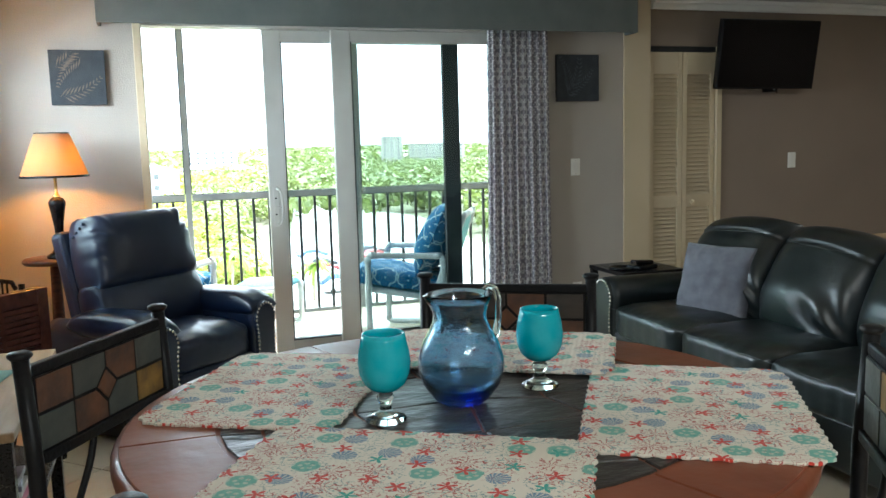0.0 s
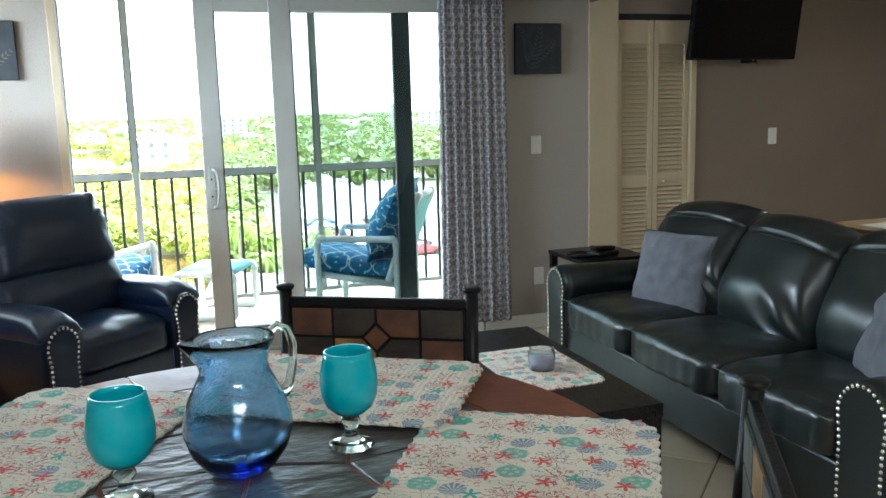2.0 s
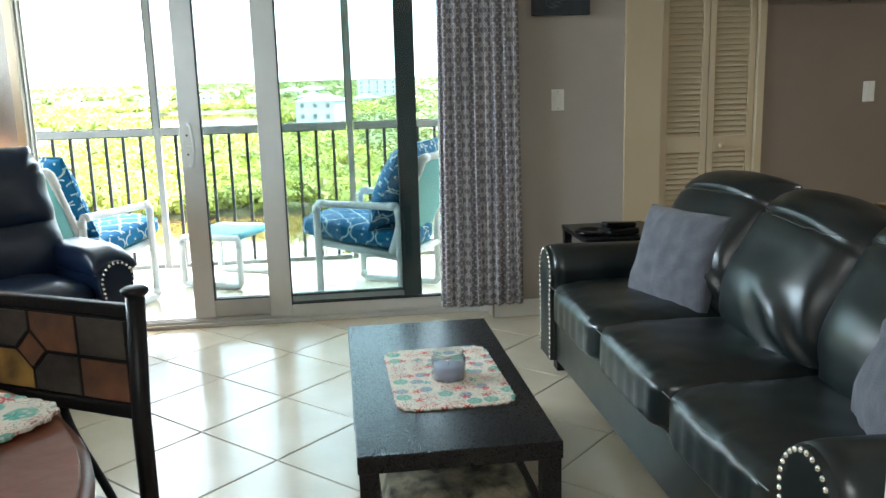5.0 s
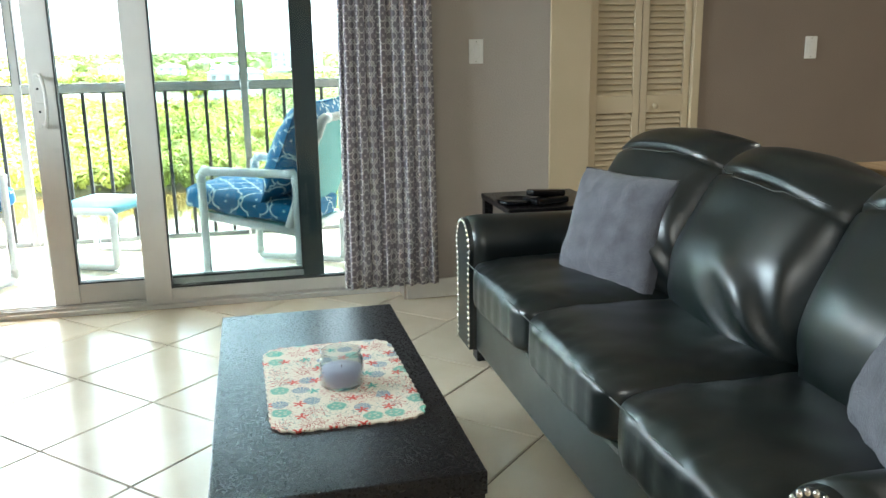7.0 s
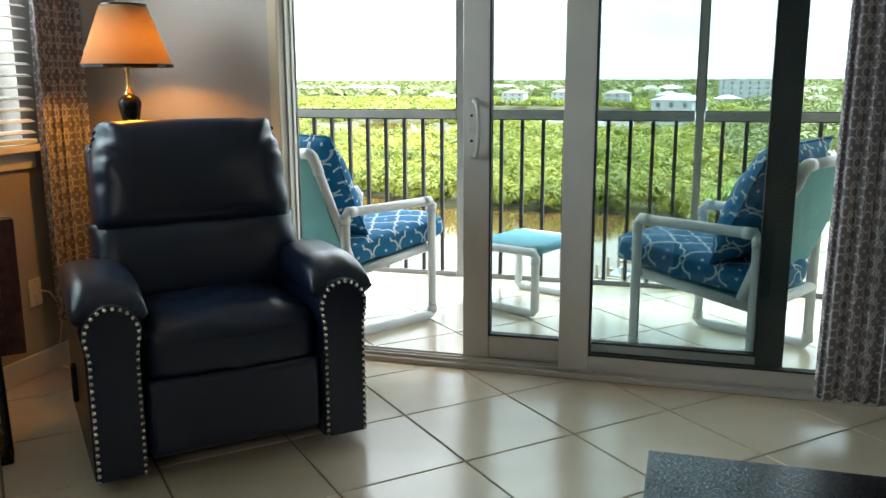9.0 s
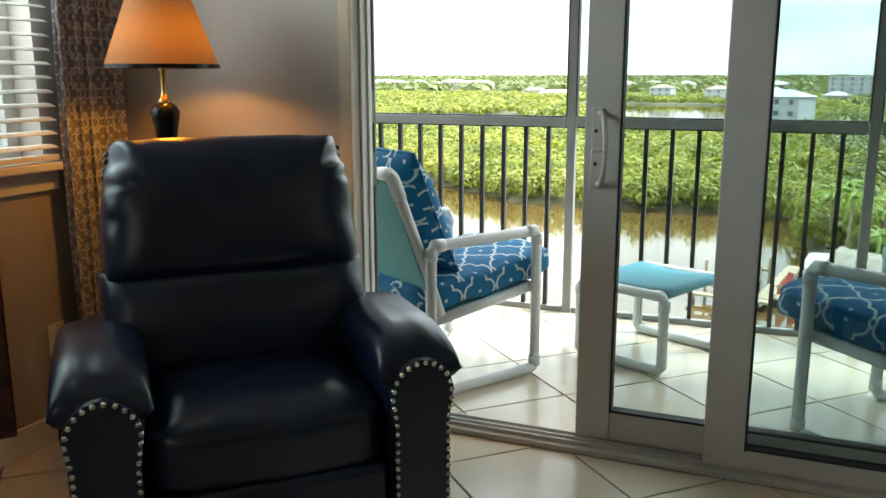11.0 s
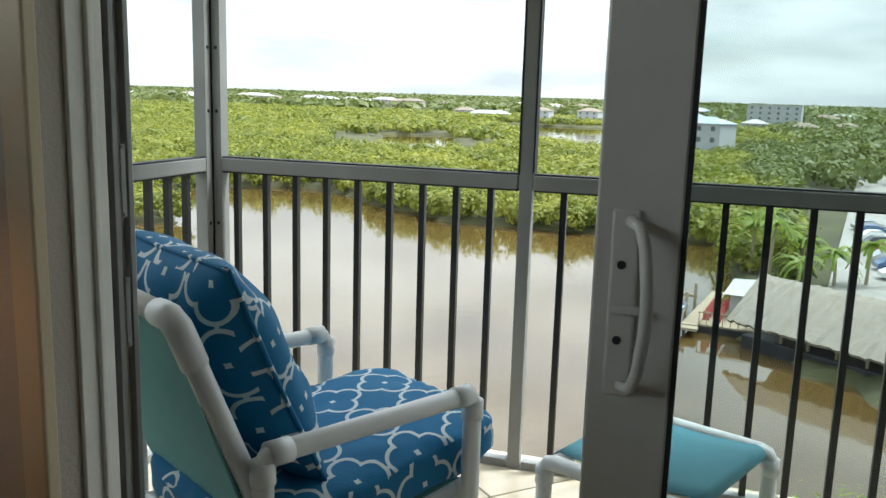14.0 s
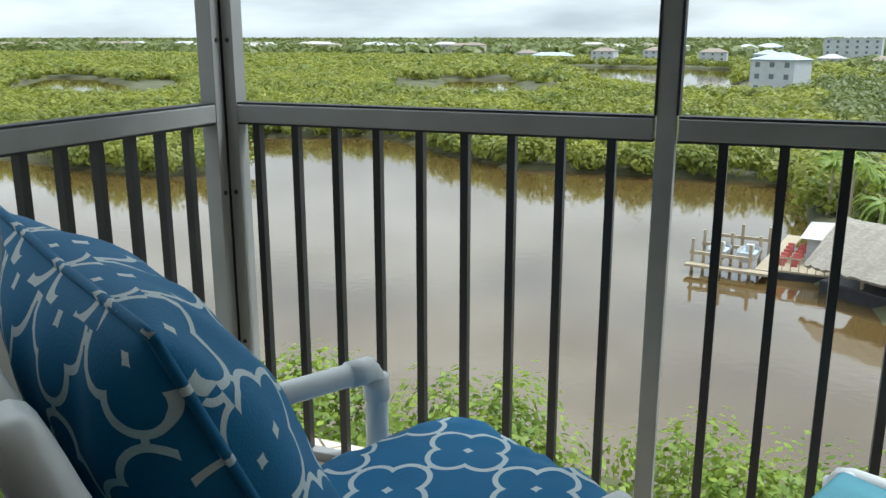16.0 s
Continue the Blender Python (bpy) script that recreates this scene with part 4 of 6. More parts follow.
def along(path, step):
    out, left = [], 0.0
    for a, b in zip(path, path[1:]):
        a, b = Vector(a), Vector(b)
        d = (b - a).length
        s = left
        while s < d:
            out.append(a + (b - a) * (s / d))
            s += step
        left = s - d
    return out


def rolled_arm(x, w, y0, y1, z0, z1, lean, parent, leather, name="arm", roll=0.0):
    """An arm with a rounded top from front y0 to back y1, its front faced with a nailed panel."""
    prof = []
    r = w / 2 + roll
    for i in range(17):
        a = math.pi * i / 16
        prof.append((r * math.cos(a), z1 - r + r * math.sin(a)))
    low = [(w / 2, z1 - r * 1.75), (w / 2, z0)]
    ring = [(-w / 2, z0), (-w / 2, z1 - r * 1.75)] + prof[::-1] + low
    bm = bmesh.new()
    steps = 14
    rows = []
    for i in range(steps + 1):
        y = y0 + (y1 - y0) * i / steps
        k = 1.0
        if i == 0:
            k = 0.965
        fold = 0.0025 * math.exp(-i * 0.7)
        rows.append([bm.verts.new((x + px * k + (fold * noise.noise((px * 40, pz * 40, i))), y + (0.012 if i == 0 else 0) , z0 + (pz - z0) * (0.99 if i == 0 else 1 - 0.03 * i / steps) + fold * noise.noise((px * 50, i * 1.7, 2)))) for px, pz in ring])
    n = len(ring)
    for a, b in zip(rows, rows[1:]):
        for k in range(n - 1):
            bm.faces.new((a[k], a[k + 1], b[k + 1], b[k]))
        bm.faces.new((a[n - 1], a[0], b[0], b[n - 1]))
    bm.faces.new(rows[-1])
    bm.faces.new(rows[0][::-1])
    part(name, bm, leather, parent, "", True)
    # front facing
    face = [(px * 0.93, z0 + (pz - z0) * 0.985) for px, pz in ring]
    bm = bmesh.new()
    f0 = [bm.verts.new((x + px, y0 + 0.012, pz)) for px, pz in face]
    f1 = [bm.verts.new((x + px * 0.98, y0 - 0.006, z0 + (pz - z0) * 0.995)) for px, pz in face]
    for k in range(n):
        bm.faces.new((f0[k], f0[(k + 1) % n], f1[(k + 1) % n], f1[k]))
    bm.faces.new(f1)
    part("arm_front", bm, leather, parent)
    path = [(x + px * 0.86, y0 - 0.007, z0 + (pz - z0) * 0.965) for px, pz in ring]
    nail_row(along(path, 0.0225), pose(0, 0, 0, 90, 0, 0), parent)


def box_cushion(w, d, h, crown=0.03, wrinkle=0.006, seed=0, n=22):
    """A boxed leather seat cushion: rounded edges, crowned top, fine creases."""
    bm = bmesh.new()
    bmesh.ops.create_cube(bm, size=1)
    bmesh.ops.subdivide_edges(bm, edges=bm.edges[:], cuts=n, use_grid_fill=True)
    for v in bm.verts:
        x, y, z = v.co * 2
        q = 6.5
        m_ = max(abs(x), abs(y), abs(z))
        k = (abs(x) ** q + abs(y) ** q + abs(z) ** q) ** (1 / q) / m_ if m_ else 1
        x, y, z = x / k, y / k, z / k
        top = (1 - x ** 4) * (1 - y ** 4)
        zz = z * h / 2 + (crown * top if z > 0 else 0)
        edge = max(abs(x), abs(y)) ** 3
        zz += wrinkle * edge * noise.noise((x * 9 + seed, y * 9, z * 2)) + wrinkle * 0.6 * noise.noise((x * 3 + seed, y * 3, 5))
        out = 1 + 0.6 * wrinkle * noise.noise((x * 12 + seed, y * 12, z * 3))
        v.co = Vector((x * w / 2 * out, y * d / 2 * out, zz))
    return bm


def moved_point(m, p):
    return tuple(m @ Vector(p))


# ---- sofa ----
sofa = thing("sofa", "three-seat black leather sofa with rolled nailhead arms", "sofa", 2.64, 2.98, 0, -90)
SL = 1.195
L1 = M["leather"]
part("base", box(-SL + 0.2, SL - 0.2, -0.455, 0.40, 0.075, 0.285, 0.012), L1, sofa)
part("back_frame", box(-SL + 0.04, SL - 0.04, 0.33, 0.47, 0.075, 0.80, 0.03, 3), L1, sofa)
for s in (-1, 1):
    rolled_arm(s * (SL - 0.105), 0.20, -0.475, 0.43, 0.075, 0.60, 0, sofa, L1, roll=0.012)
    for y in (-0.40, 0.38):
        part("foot", box(s * (SL - 0.11) - 0.035, s * (SL - 0.11) + 0.035, y - 0.035, y + 0.035, 0, 0.076, 0.006), M["blackwood"], sofa)
for i in (-1, 0, 1):
    c = box_cushion(0.652, 0.67, 0.175, 0.03, 0.007, i * 4.7, 30)
    for v in c.verts:
        front = max(0.0, -v.co.y / 0.33 - 0.72) / 0.28
        v.co.y += 0.0028 * front * math.sin(v.co.x * 70 + 2 * noise.noise((v.co.x * 9, i, 1))) * (0.3 + abs(v.co.x) / 0.33)
    seat = part("seat_cushion", moved(c, pose(i * 0.653, -0.165, 0.362)), L1, sofa, "", True)
    bm = tube([(i * 0.653 - 0.31, -0.488, 0.432), (i * 0.653 + 0.31, -0.488, 0.432)], 0.0022, 6)
    part("stitch_line", bm, M["stitch"], seat, "grey top-stitching")
    tilt, lean_, lift_ = ((66, 5, 0.0), (69, -3, -0.012), (67, 2, 0.004))[i + 1]
    place = pose(i * 0.655, 0.185, 0.645 + lift_, tilt, 0, 0) @ pose(0, 0, 0, 0, lean_ * 0.6, lean_)
    c = puff(0.675, 0.64, 0.40, 4.2, 70, 66, 0.5, 0.010, i * 3.3 + 1, 2.0)
    for v in c.verts:
        u, w_ = v.co.x / 0.3375, v.co.y / 0.32
        front = 1.0 if v.co.z > 0 else 0.0
        # the stuffing sags: narrow shoulders, heavy belly, soft creases running in from the lower corner
        v.co.z += front * 0.05 * math.exp(-((w_ + 0.25) / 0.42) ** 2) * max(0.0, 1 - u * u)
        v.co.z -= front * 0.02 * max(0.0, w_ - 0.35) * max(0.0, 1 - u ** 4)
        v.co.x *= 1 - 0.05 * max(0.0, w_) ** 2 - 0.07 * max(0.0, -w_ - 0.45)
        v.co.y -= 0.035 * u * u * max(0.0, w_) + 0.02 * u * u * min(0.0, w_)
        fan = math.atan2(w_ + 1.05, 1.15 - u)
        reach = max(0.0, 1 - math.hypot(w_ + 0.75, u - 0.95) / 1.25)
        rib = math.sin(fan * 17 + 1.6 * noise.noise((u * 2.2, w_ * 2.2, i))) * min(1.0, 2.4 * reach) * reach
        reach2 = max(0.0, 1 - math.hypot(w_ + 0.8, u + 1.0) / 0.7)
        rib2 = math.sin(math.atan2(w_ + 1.05, u + 1.15) * 13 + i) * reach2
        seam = -0.014 * math.exp(-((w_ - 0.60 + 0.05 * u * u) / 0.03) ** 2)
        v.co.z += front * (0.016 * rib + 0.009 * rib2 + seam) * max(0.0, 1 - abs(u) ** 8) * max(0.0, 1 - abs(w_) ** 8)
    top = {}
    for v in c.verts:
        if v.co.z > 0 and abs(v.co.y / 0.32 - 0.565) < 0.03:
            k = round(v.co.x / 0.3375 * 12)
            if abs(k) < 11:
                top[k] = max(top.get(k, (-1e9,)), (v.co.z, v.co.x, v.co.y))
    line = [moved_point(place, (px, py, pz + 0.001)) for _, (pz, px, py) in sorted(top.items())]
    back = part("back_cushion", moved(c, place), L1, sofa, "", True)
    part("stitch_line", tube(line, 0.0018, 6), M["stitch"], back, "grey top-stitching")


def pillow(x, y, z, rx, rz, size=0.45):
    bm = puff(size, size, 0.17, 3.2, 30, 30, 0.55, 0.03, x, 5)
    for v in bm.verts:
        f = abs(v.co.x * v.co.y) / (size / 2) ** 2
        v.co.x *= 1 + 0.05 * f
        v.co.y *= 1 + 0.05 * f
    ob = solo("throw_pillow", bm, M["velvet"], "square grey velvet throw pillow leaning on the sofa back", "pillow", group="sofa pillows", smooth=True)
    ob.matrix_basis = pose(x, y, z, 90 - rx, 0, rz)
    return ob


pillow(2.575, 3.555, 0.61, 20, -66, 0.41)
pillow(2.59, 2.13, 0.625, 20, -108)

# ---- recliner ----
rec = thing("recliner", "navy-black leather recliner armchair with nailhead arm fronts", "armchair", -0.351, 4.352, 0, 44.0)
L2 = M["leather_blue"]
part("base", box(-0.285, 0.285, -0.38, 0.34, 0.05, 0.30, 0.02), L2, rec)
part("footrest", box(-0.278, 0.278, -0.432, -0.382, 0.075, 0.325, 0.022, 3), L2, rec)
part("seat_cushion", moved(box_cushion(0.575, 0.60, 0.17, 0.045, 0.012, 2), pose(0, -0.13, 0.395)), L2, rec, "", True)
for s in (-1, 1):
    rolled_arm(s * 0.364, 0.155, -0.435, 0.30, 0.04, 0.595, 0, rec, L2, roll=0.012)
    c = puff(0.215, 0.54, 0.14, 4, 34, 40, 0.42, 0.006, s * 3 + 8, 2.5)
    for v in c.verts:
        front = max(0.0, -v.co.y / 0.27 - 0.35) / 0.65
        v.co.z += (0.0018 * front * math.sin(v.co.x * 60 + 1.5 * noise.noise((v.co.x * 14, v.co.y * 9, s))) - 0.03 * front ** 2)
    part("arm_pad", moved(c, pose(s * 0.364, -0.165, 0.578)), L2, rec, "", True)


def recliner_pad(w, h, t, seed, gather):
    """A stuffed back pad with square shoulders; the leather is gathered at its upper corners."""
    c = puff(w, h, t, 7.0, 64, 44, 0.36, 0.010, seed, 2.2)
    for v in c.verts:
        u, q = v.co.x / (w / 2), v.co.y / (h / 2)
        face = 1.0 if v.co.z > 0 else 0.0
        v.co.x *= 1 - (0.08 if gather else 0.0) * max(0.0, q + 0.3) ** 1.5
        if gather:
            corner = max(0.0, abs(u) - 0.62) / 0.38 * max(0.0, q - 0.15) / 0.85
            fan = math.atan2(q - 0.2, abs(u) - 0.55)
            v.co.z += 0.028 * corner * math.sin(fan * 11 + seed) * face
            v.co.y += -0.03 * corner ** 2 * h + 0.006 * corner * math.sin(fan * 13)
        side = max(0.0, abs(u) - 0.72) / 0.28
        v.co.z += 0.010 * side * math.sin(q * 7 + 2.0 * noise.noise((u * 2, q * 2, seed))) * face
        v.co.z += 0.018 * (1 - u * u) * face * math.exp(-((q - 0.1) / 0.7) ** 2)
    return c


part("back_cushion", moved(recliner_pad(0.69, 0.40, 0.27, 1.0, True), pose(0, 0.125, 0.892, 76, 0, 0)), L2, rec, "", True)
part("back_cushion", moved(recliner_pad(0.72, 0.30, 0.25, 6.0, False), pose(0, 0.06, 0.60, 76, 0, 0)), L2, rec, "", True)
part("back_frame", moved(box(-0.33, 0.33, -0.05, 0.05, -0.45, 0.42, 0.03, 3), pose(0, 0.215, 0.60, -14, 0, 0)), L2, rec)
bm = bmesh.new()
for k in range(4):
    for s in (-1, 1):
        join(bm, moved(lathe([(0.0001, 0.006), (0.006, 0.005), (0.009, 0.0)], 8), pose(s * (0.312 + 0.004 * k), 0.125 + 0.02 * k, 1.055 - 0.022 * k, 60, 0, s * 50)))
part("tuft_buttons", bm, L2, rec, "covered buttons at the gathered shoulders", True)
part("lever", box(-0.462, -0.444, -0.06, -0.02, 0.17, 0.30, 0.006), M["black"], rec, "black plastic recline lever")

# ---- lamp in the corner ----
side = thing("side_table", "small dark round side table in the corner behind the recliner", "side table", -0.85, 4.66)
bm = lathe([(0.0002, 0.82), (0.15, 0.82), (0.16, 0.83), (0.16, 0.843), (0.15, 0.85), (0.0002, 0.85)], 36)
part("tabletop", bm, M["darkwood"], side, "", True)
part("column", lathe([(0.03, 0.05), (0.024, 0.3), (0.032, 0.5), (0.024, 0.82)], 20), M["darkwood"], side, "", True)
part("base", lathe([(0.0002, 0.0), (0.16, 0.0), (0.165, 0.02), (0.06, 0.05), (0.0002, 0.055)], 30), M["darkwood"], side, "", True)
lamp = thing("table_lamp", "black and brass table lamp with a lit amber shade", "lamp", -0.812, 4.64, 0.85)
bm = lathe([(0.0002, 0.0), (0.07, 0.0), (0.072, 0.012), (0.045, 0.03), (0.022, 0.06), (0.02, 0.1), (0.024, 0.17), (0.034, 0.235), (0.043, 0.285), (0.044, 0.3), (0.034, 0.318), (0.018, 0.328)], 36)
part("base", bm, M["black"], lamp, "glossy black vase base", True)
bm = lathe([(0.018, 0.326), (0.02, 0.334), (0.012, 0.342), (0.0085, 0.36), (0.0085, 0.42), (0.014, 0.43), (0.012, 0.445), (0.0002, 0.446)], 24)
part("neck", bm, M["brass"], lamp, "brass neck", True)
m, n, l, b = nodes_of("amber_shade")
n.clear()
tr, df, mx, ou = (n.new("ShaderNode" + k) for k in ("BsdfTranslucent", "BsdfDiffuse", "MixShader", "OutputMaterial"))
tr.inputs["Color"].default_value, df.inputs["Color"].default_value = (0.42, 0.33, 0.24, 1), (0.45, 0.30, 0.17, 1)
mx.inputs[0].default_value = 0.45
l.new(tr.outputs[0], mx.inputs[1])
l.new(df.outputs[0], mx.inputs[2])
l.new(mx.outputs[0], ou.inputs["Surface"])
bm = lathe([(0.172, 0.435), (0.086, 0.665), (0.084, 0.665), (0.170, 0.435)], 48)
shade_ob = part("shade", bm, m, lamp, "amber fabric shade", True)
for r, z in ((0.173, 0.4375), (0.0865, 0.6625)):
    bm = lathe([(r + 0.001, z - 0.006), (r, z + 0.006), (r - 0.004, z + 0.006), (r - 0.004, z - 0.006), (r + 0.001, z - 0.006)], 48)
    part("shade_trim", bm, M["black"], shade_ob, "black shade trim")
bulb = new("lamp_light", bpy.data.lights.new("lamp_light", "POINT"))
bulb.data.energy, bulb.data.color, bulb.data.shadow_soft_size = 2.3, (1.0, 0.37, 0.02), 0.03
bulb.location = (-0.812, 4.64, 0.85 + 0.52)


# ---- drapes ----
def drape(x0, x1, y, z0, z1, folds, amp, along_y=False, label="", seed=0):
    """A hanging cloth with sewn folds; its width is laid out flat for the print."""
    bm = bmesh.new()
    uv = bm.loops.layers.uv.new("UVMap")
    nx, nz = folds * 12, 16
    rows = []
    lay = []
    for j in range(nz + 1):
        f = j / nz
        row, us, u = [], [], 0.0
        last = None
        for i in range(nx + 1):
            g = i / nx
            spread = 1 + 0.10 * (1 - f)
            ph = g * folds * math.tau + 0.8 * noise.noise((g * 5, f * 1.2, seed))
            px = x0 + (x1 - x0) * (0.5 + (g - 0.5) * spread / 1.1) + 0.010 * math.sin(ph * 2 + 1)
            py = amp * (0.75 + 0.5 * noise.noise((g * 9, 0.6 * f, seed + 4))) * math.sin(ph) * (0.8 + 0.3 * (1 - f))
            p = Vector((px, y + py, z0 + (z1 - z0) * f)) if not along_y else Vector((y + py, px, z0 + (z1 - z0) * f))
            u += (p - last).length if last is not None else 0
            last = p
            row.append(bm.verts.new(p))
            us.append(u)
        rows.append(row)
        lay.append(us)
    for j in range(nz):
        for i in range(nx):
            fc = bm.faces.new((rows[j][i], rows[j][i + 1], rows[j + 1][i + 1], rows[j + 1][i]))
            for lp, (a, b) in zip(fc.loops, ((j, i), (j, i + 1), (j + 1, i + 1), (j + 1, i))):
                lp[uv].uv = (lay[8][b], z0 + (z1 - z0) * a / nz)
    ob = solo("curtain", bm, M["drape"], label, "curtain", smooth=True)
    so = ob.modifiers.new("thick", "SOLIDIFY")
    so.thickness = 0.003
    return ob


drape(1.775, 2.23, 4.895, 0.10, 2.16, 8, 0.03, label="floor-length grey and white trellis-patterned curtain, drawn aside")
drape(4.63, 4.93, XL + 0.075, 0.22, 2.16, 5, 0.024, True, "grey trellis-patterned curtain beside the blinded window", 6)

# ---- side window with blinds ----
win = thing("window_1", "white framed side window with horizontal blinds", "window", kind=ST)
for a, b, c, d in ((WY0, WY0 + 0.05, WZ0, WZ1), (WY1 - 0.05, WY1, WZ0, WZ1), (WY0 + 0.05, WY1 - 0.05, WZ0, WZ0 + 0.05), (WY0 + 0.05, WY1 - 0.05, WZ1 - 0.05, WZ1), ((WY0 + WY1) / 2 - 0.025, (WY0 + WY1) / 2 + 0.025, WZ0 + 0.05, WZ1 - 0.05)):
    part("window_frame", box(XL - 0.15, XL - 0.1, a, b, c, d, 0.003), M["alu_white"], win)
for a, b in ((WY0 + 0.05, (WY0 + WY1) / 2 - 0.025), ((WY0 + WY1) / 2 + 0.025, WY1 - 0.05)):
    g = part("pane", box(XL - 0.128, XL - 0.122, a, b, WZ0 + 0.05, WZ1 - 0.05), M["pane"], win)
    g.visible_shadow = False
part("window_sill", box(XL - 0.1, XL + 0.07, WY0 - 0.05, WY1 + 0.06, WZ0 - 0.03, WZ0 - 0.002, 0.006), M["white"], win)
part("sill_apron", box(XL + 0.002, XL + 0.02, WY0 - 0.03, WY1 + 0.04, WZ0 - 0.10, WZ0 - 0.031, 0.004), M["white"], win)
blind = thing("window_blind", "white two-inch horizontal slat blind, slats open", "blind", XL + 0.035, 0, 0)
slat = None
k = 0
z = WZ0 + 0.05
while z < WZ1 - 0.02:
    if slat is None:
        bm = bmesh.new()
        prof = [(-0.025, -0.002), (0.0, 0.002), (0.025, -0.002)]
        for y in (WY0 + 0.01, WY1 + 0.01):
            pass
        vs = [[bm.verts.new((px, y, pz + dz)) for px, pz in prof for dz in (0.0, 0.0025)] for y in (WY0 + 0.01, WY1 + 0.015)]
        order = (0, 2, 4, 5, 3, 1)
        for i in range(6):
            a, b = order[i], order[(i + 1) % 6]
            bm.faces.new((vs[0][a], vs[0][b], vs[1][b], vs[1][a]))
        for v in vs:
            bm.faces.new([v[i] for i in order])
        slat = part("slat", bm, M["plastic_white"], blind)
        slat.matrix_basis = pose(0, 0, z, 0, 12, 0)
    else:
        s2 = new("slat", slat.data)
        s2.parent = blind
        s2.matrix_basis = pose(0, 0, z, 0, 12, 0)
    z += 0.045
part("bottom_bar", box(-0.025, 0.025, WY0 + 0.01, WY1 + 0.015, WZ0 + 0.004, WZ0 + 0.022, 0.004), M["plastic_white"], blind)
part("head_rail", box(-0.03, 0.03, WY0 + 0.005, WY1 + 0.02, WZ1 - 0.02, WZ1 + 0.04, 0.004), M["plastic_white"], blind)
for y in (WY0 + 0.25, WY1 - 0.25):
    part("ladder_cord", tube([(0, y, WZ0 + 0.02), (0, y, WZ1 - 0.02)], 0.0015, 5), M["plastic_white"], blind)

# ---- pictures ----
M["canvas"] = mat("dark_painted_canvas", (0.022, 0.028, 0.036), 0.6, color2=(0.04, 0.046, 0.054), scale=14, detail=6, bump=0.4, bump_scale=160)
M["leafpaint"] = mat("muted_leaf_paint", (0.12, 0.09, 0.065), 0.6, color2=(0.17, 0.14, 0.11), scale=30, bump=0.5, bump_scale=150)
M["leafpaint2"] = mat("grey_leaf_paint", (0.05, 0.06, 0.07), 0.6, color2=(0.09, 0.10, 0.11), scale=30, bump=0.5, bump_scale=150)


def picture(x0, x1, z0, z1, label, fronds, paint):
    p = thing("picture", label, "picture", (x0 + x1) / 2, YW - 0.002, (z0 + z1) / 2, group="leaf pictures")
    w, h = (x1 - x0) / 2, (z1 - z0) / 2
    part("canvas", box(-w, w, -0.032, 0.0, -h, h, 0.004), M["canvas"], p)
    for cx, cz, ang, ln in fronds:
        bm = bmesh.new()
        for i in range(11):
            f = i / 10
            bend = ang + 0.7 * f
            px, pz = cx + ln * f * math.cos(ang + 0.35 * f), cz + ln * f * math.sin(ang + 0.35 * f)
            for s in (-1, 1):
                a = bend + s * 0.75
                l_ = 0.075 * (1 - f * 0.75) * ln / 0.25
                q = (px + l_ * math.cos(a), pz + l_ * math.sin(a))
                wv = 0.0045
                vs = [bm.verts.new((vx, -0.0335, vz)) for vx, vz in ((px, pz), (px + l_ * 0.5 * math.cos(a) - wv * math.sin(a), pz + l_ * 0.5 * math.sin(a) + wv * math.cos(a)), q, (px + l_ * 0.5 * math.cos(a) + wv * math.sin(a), pz + l_ * 0.5 * math.sin(a) - wv * math.cos(a)))]
                if all(abs(v.co.x) < w and abs(v.co.z) < h for v in vs):
                    bm.faces.new(vs)
        part("frond", bm, paint, p, "raised painted leaf")


picture(-0.829, -0.536, 1.678, 1.984, "square dark canvas painted with curling fern leaves", ((-0.10, -0.11, 0.1, 0.24), (-0.11, 0.06, 0.5, 0.22), (0.02, 0.11, -2.6, 0.2)), M["leafpaint"])
picture(2.315, 2.634, 1.672, 1.985, "square dark canvas painted with a grey palm leaf", ((-0.08, -0.12, 0.9, 0.28), (-0.09, -0.10, 0.3, 0.24), (-0.07, -0.08, 1.5, 0.22)), M["leafpaint2"])


# ---- wall plates ----
def plate(name, label, cat, x, y, z, rz=0, outlet=False):
    p = thing(name, label, cat, x, y, z, rz)
    part("plate", box(-0.036, 0.036, -0.006, 0, -0.058, 0.058, 0.003), M["plastic_white"], p)
    if outlet:
        for dz in (-0.02, 0.02):
            part("socket", box(-0.015, 0.015, -0.0075, -0.0055, dz - 0.013, dz + 0.013, 0.002), M["white"], p)
    else:
        part("rocker", box(-0.016, 0.016, -0.010, -0.0055, -0.033, 0.033, 0.002), M["white"], p)
    for dz in (-0.047, 0.047):
        part("screw", moved(lathe([(0.0001, 0.0015), (0.003, 0.001), (0.0032, 0)], 8), pose(0, -0.006, dz, 90, 0, 0)), M["nail"], p)
    return p


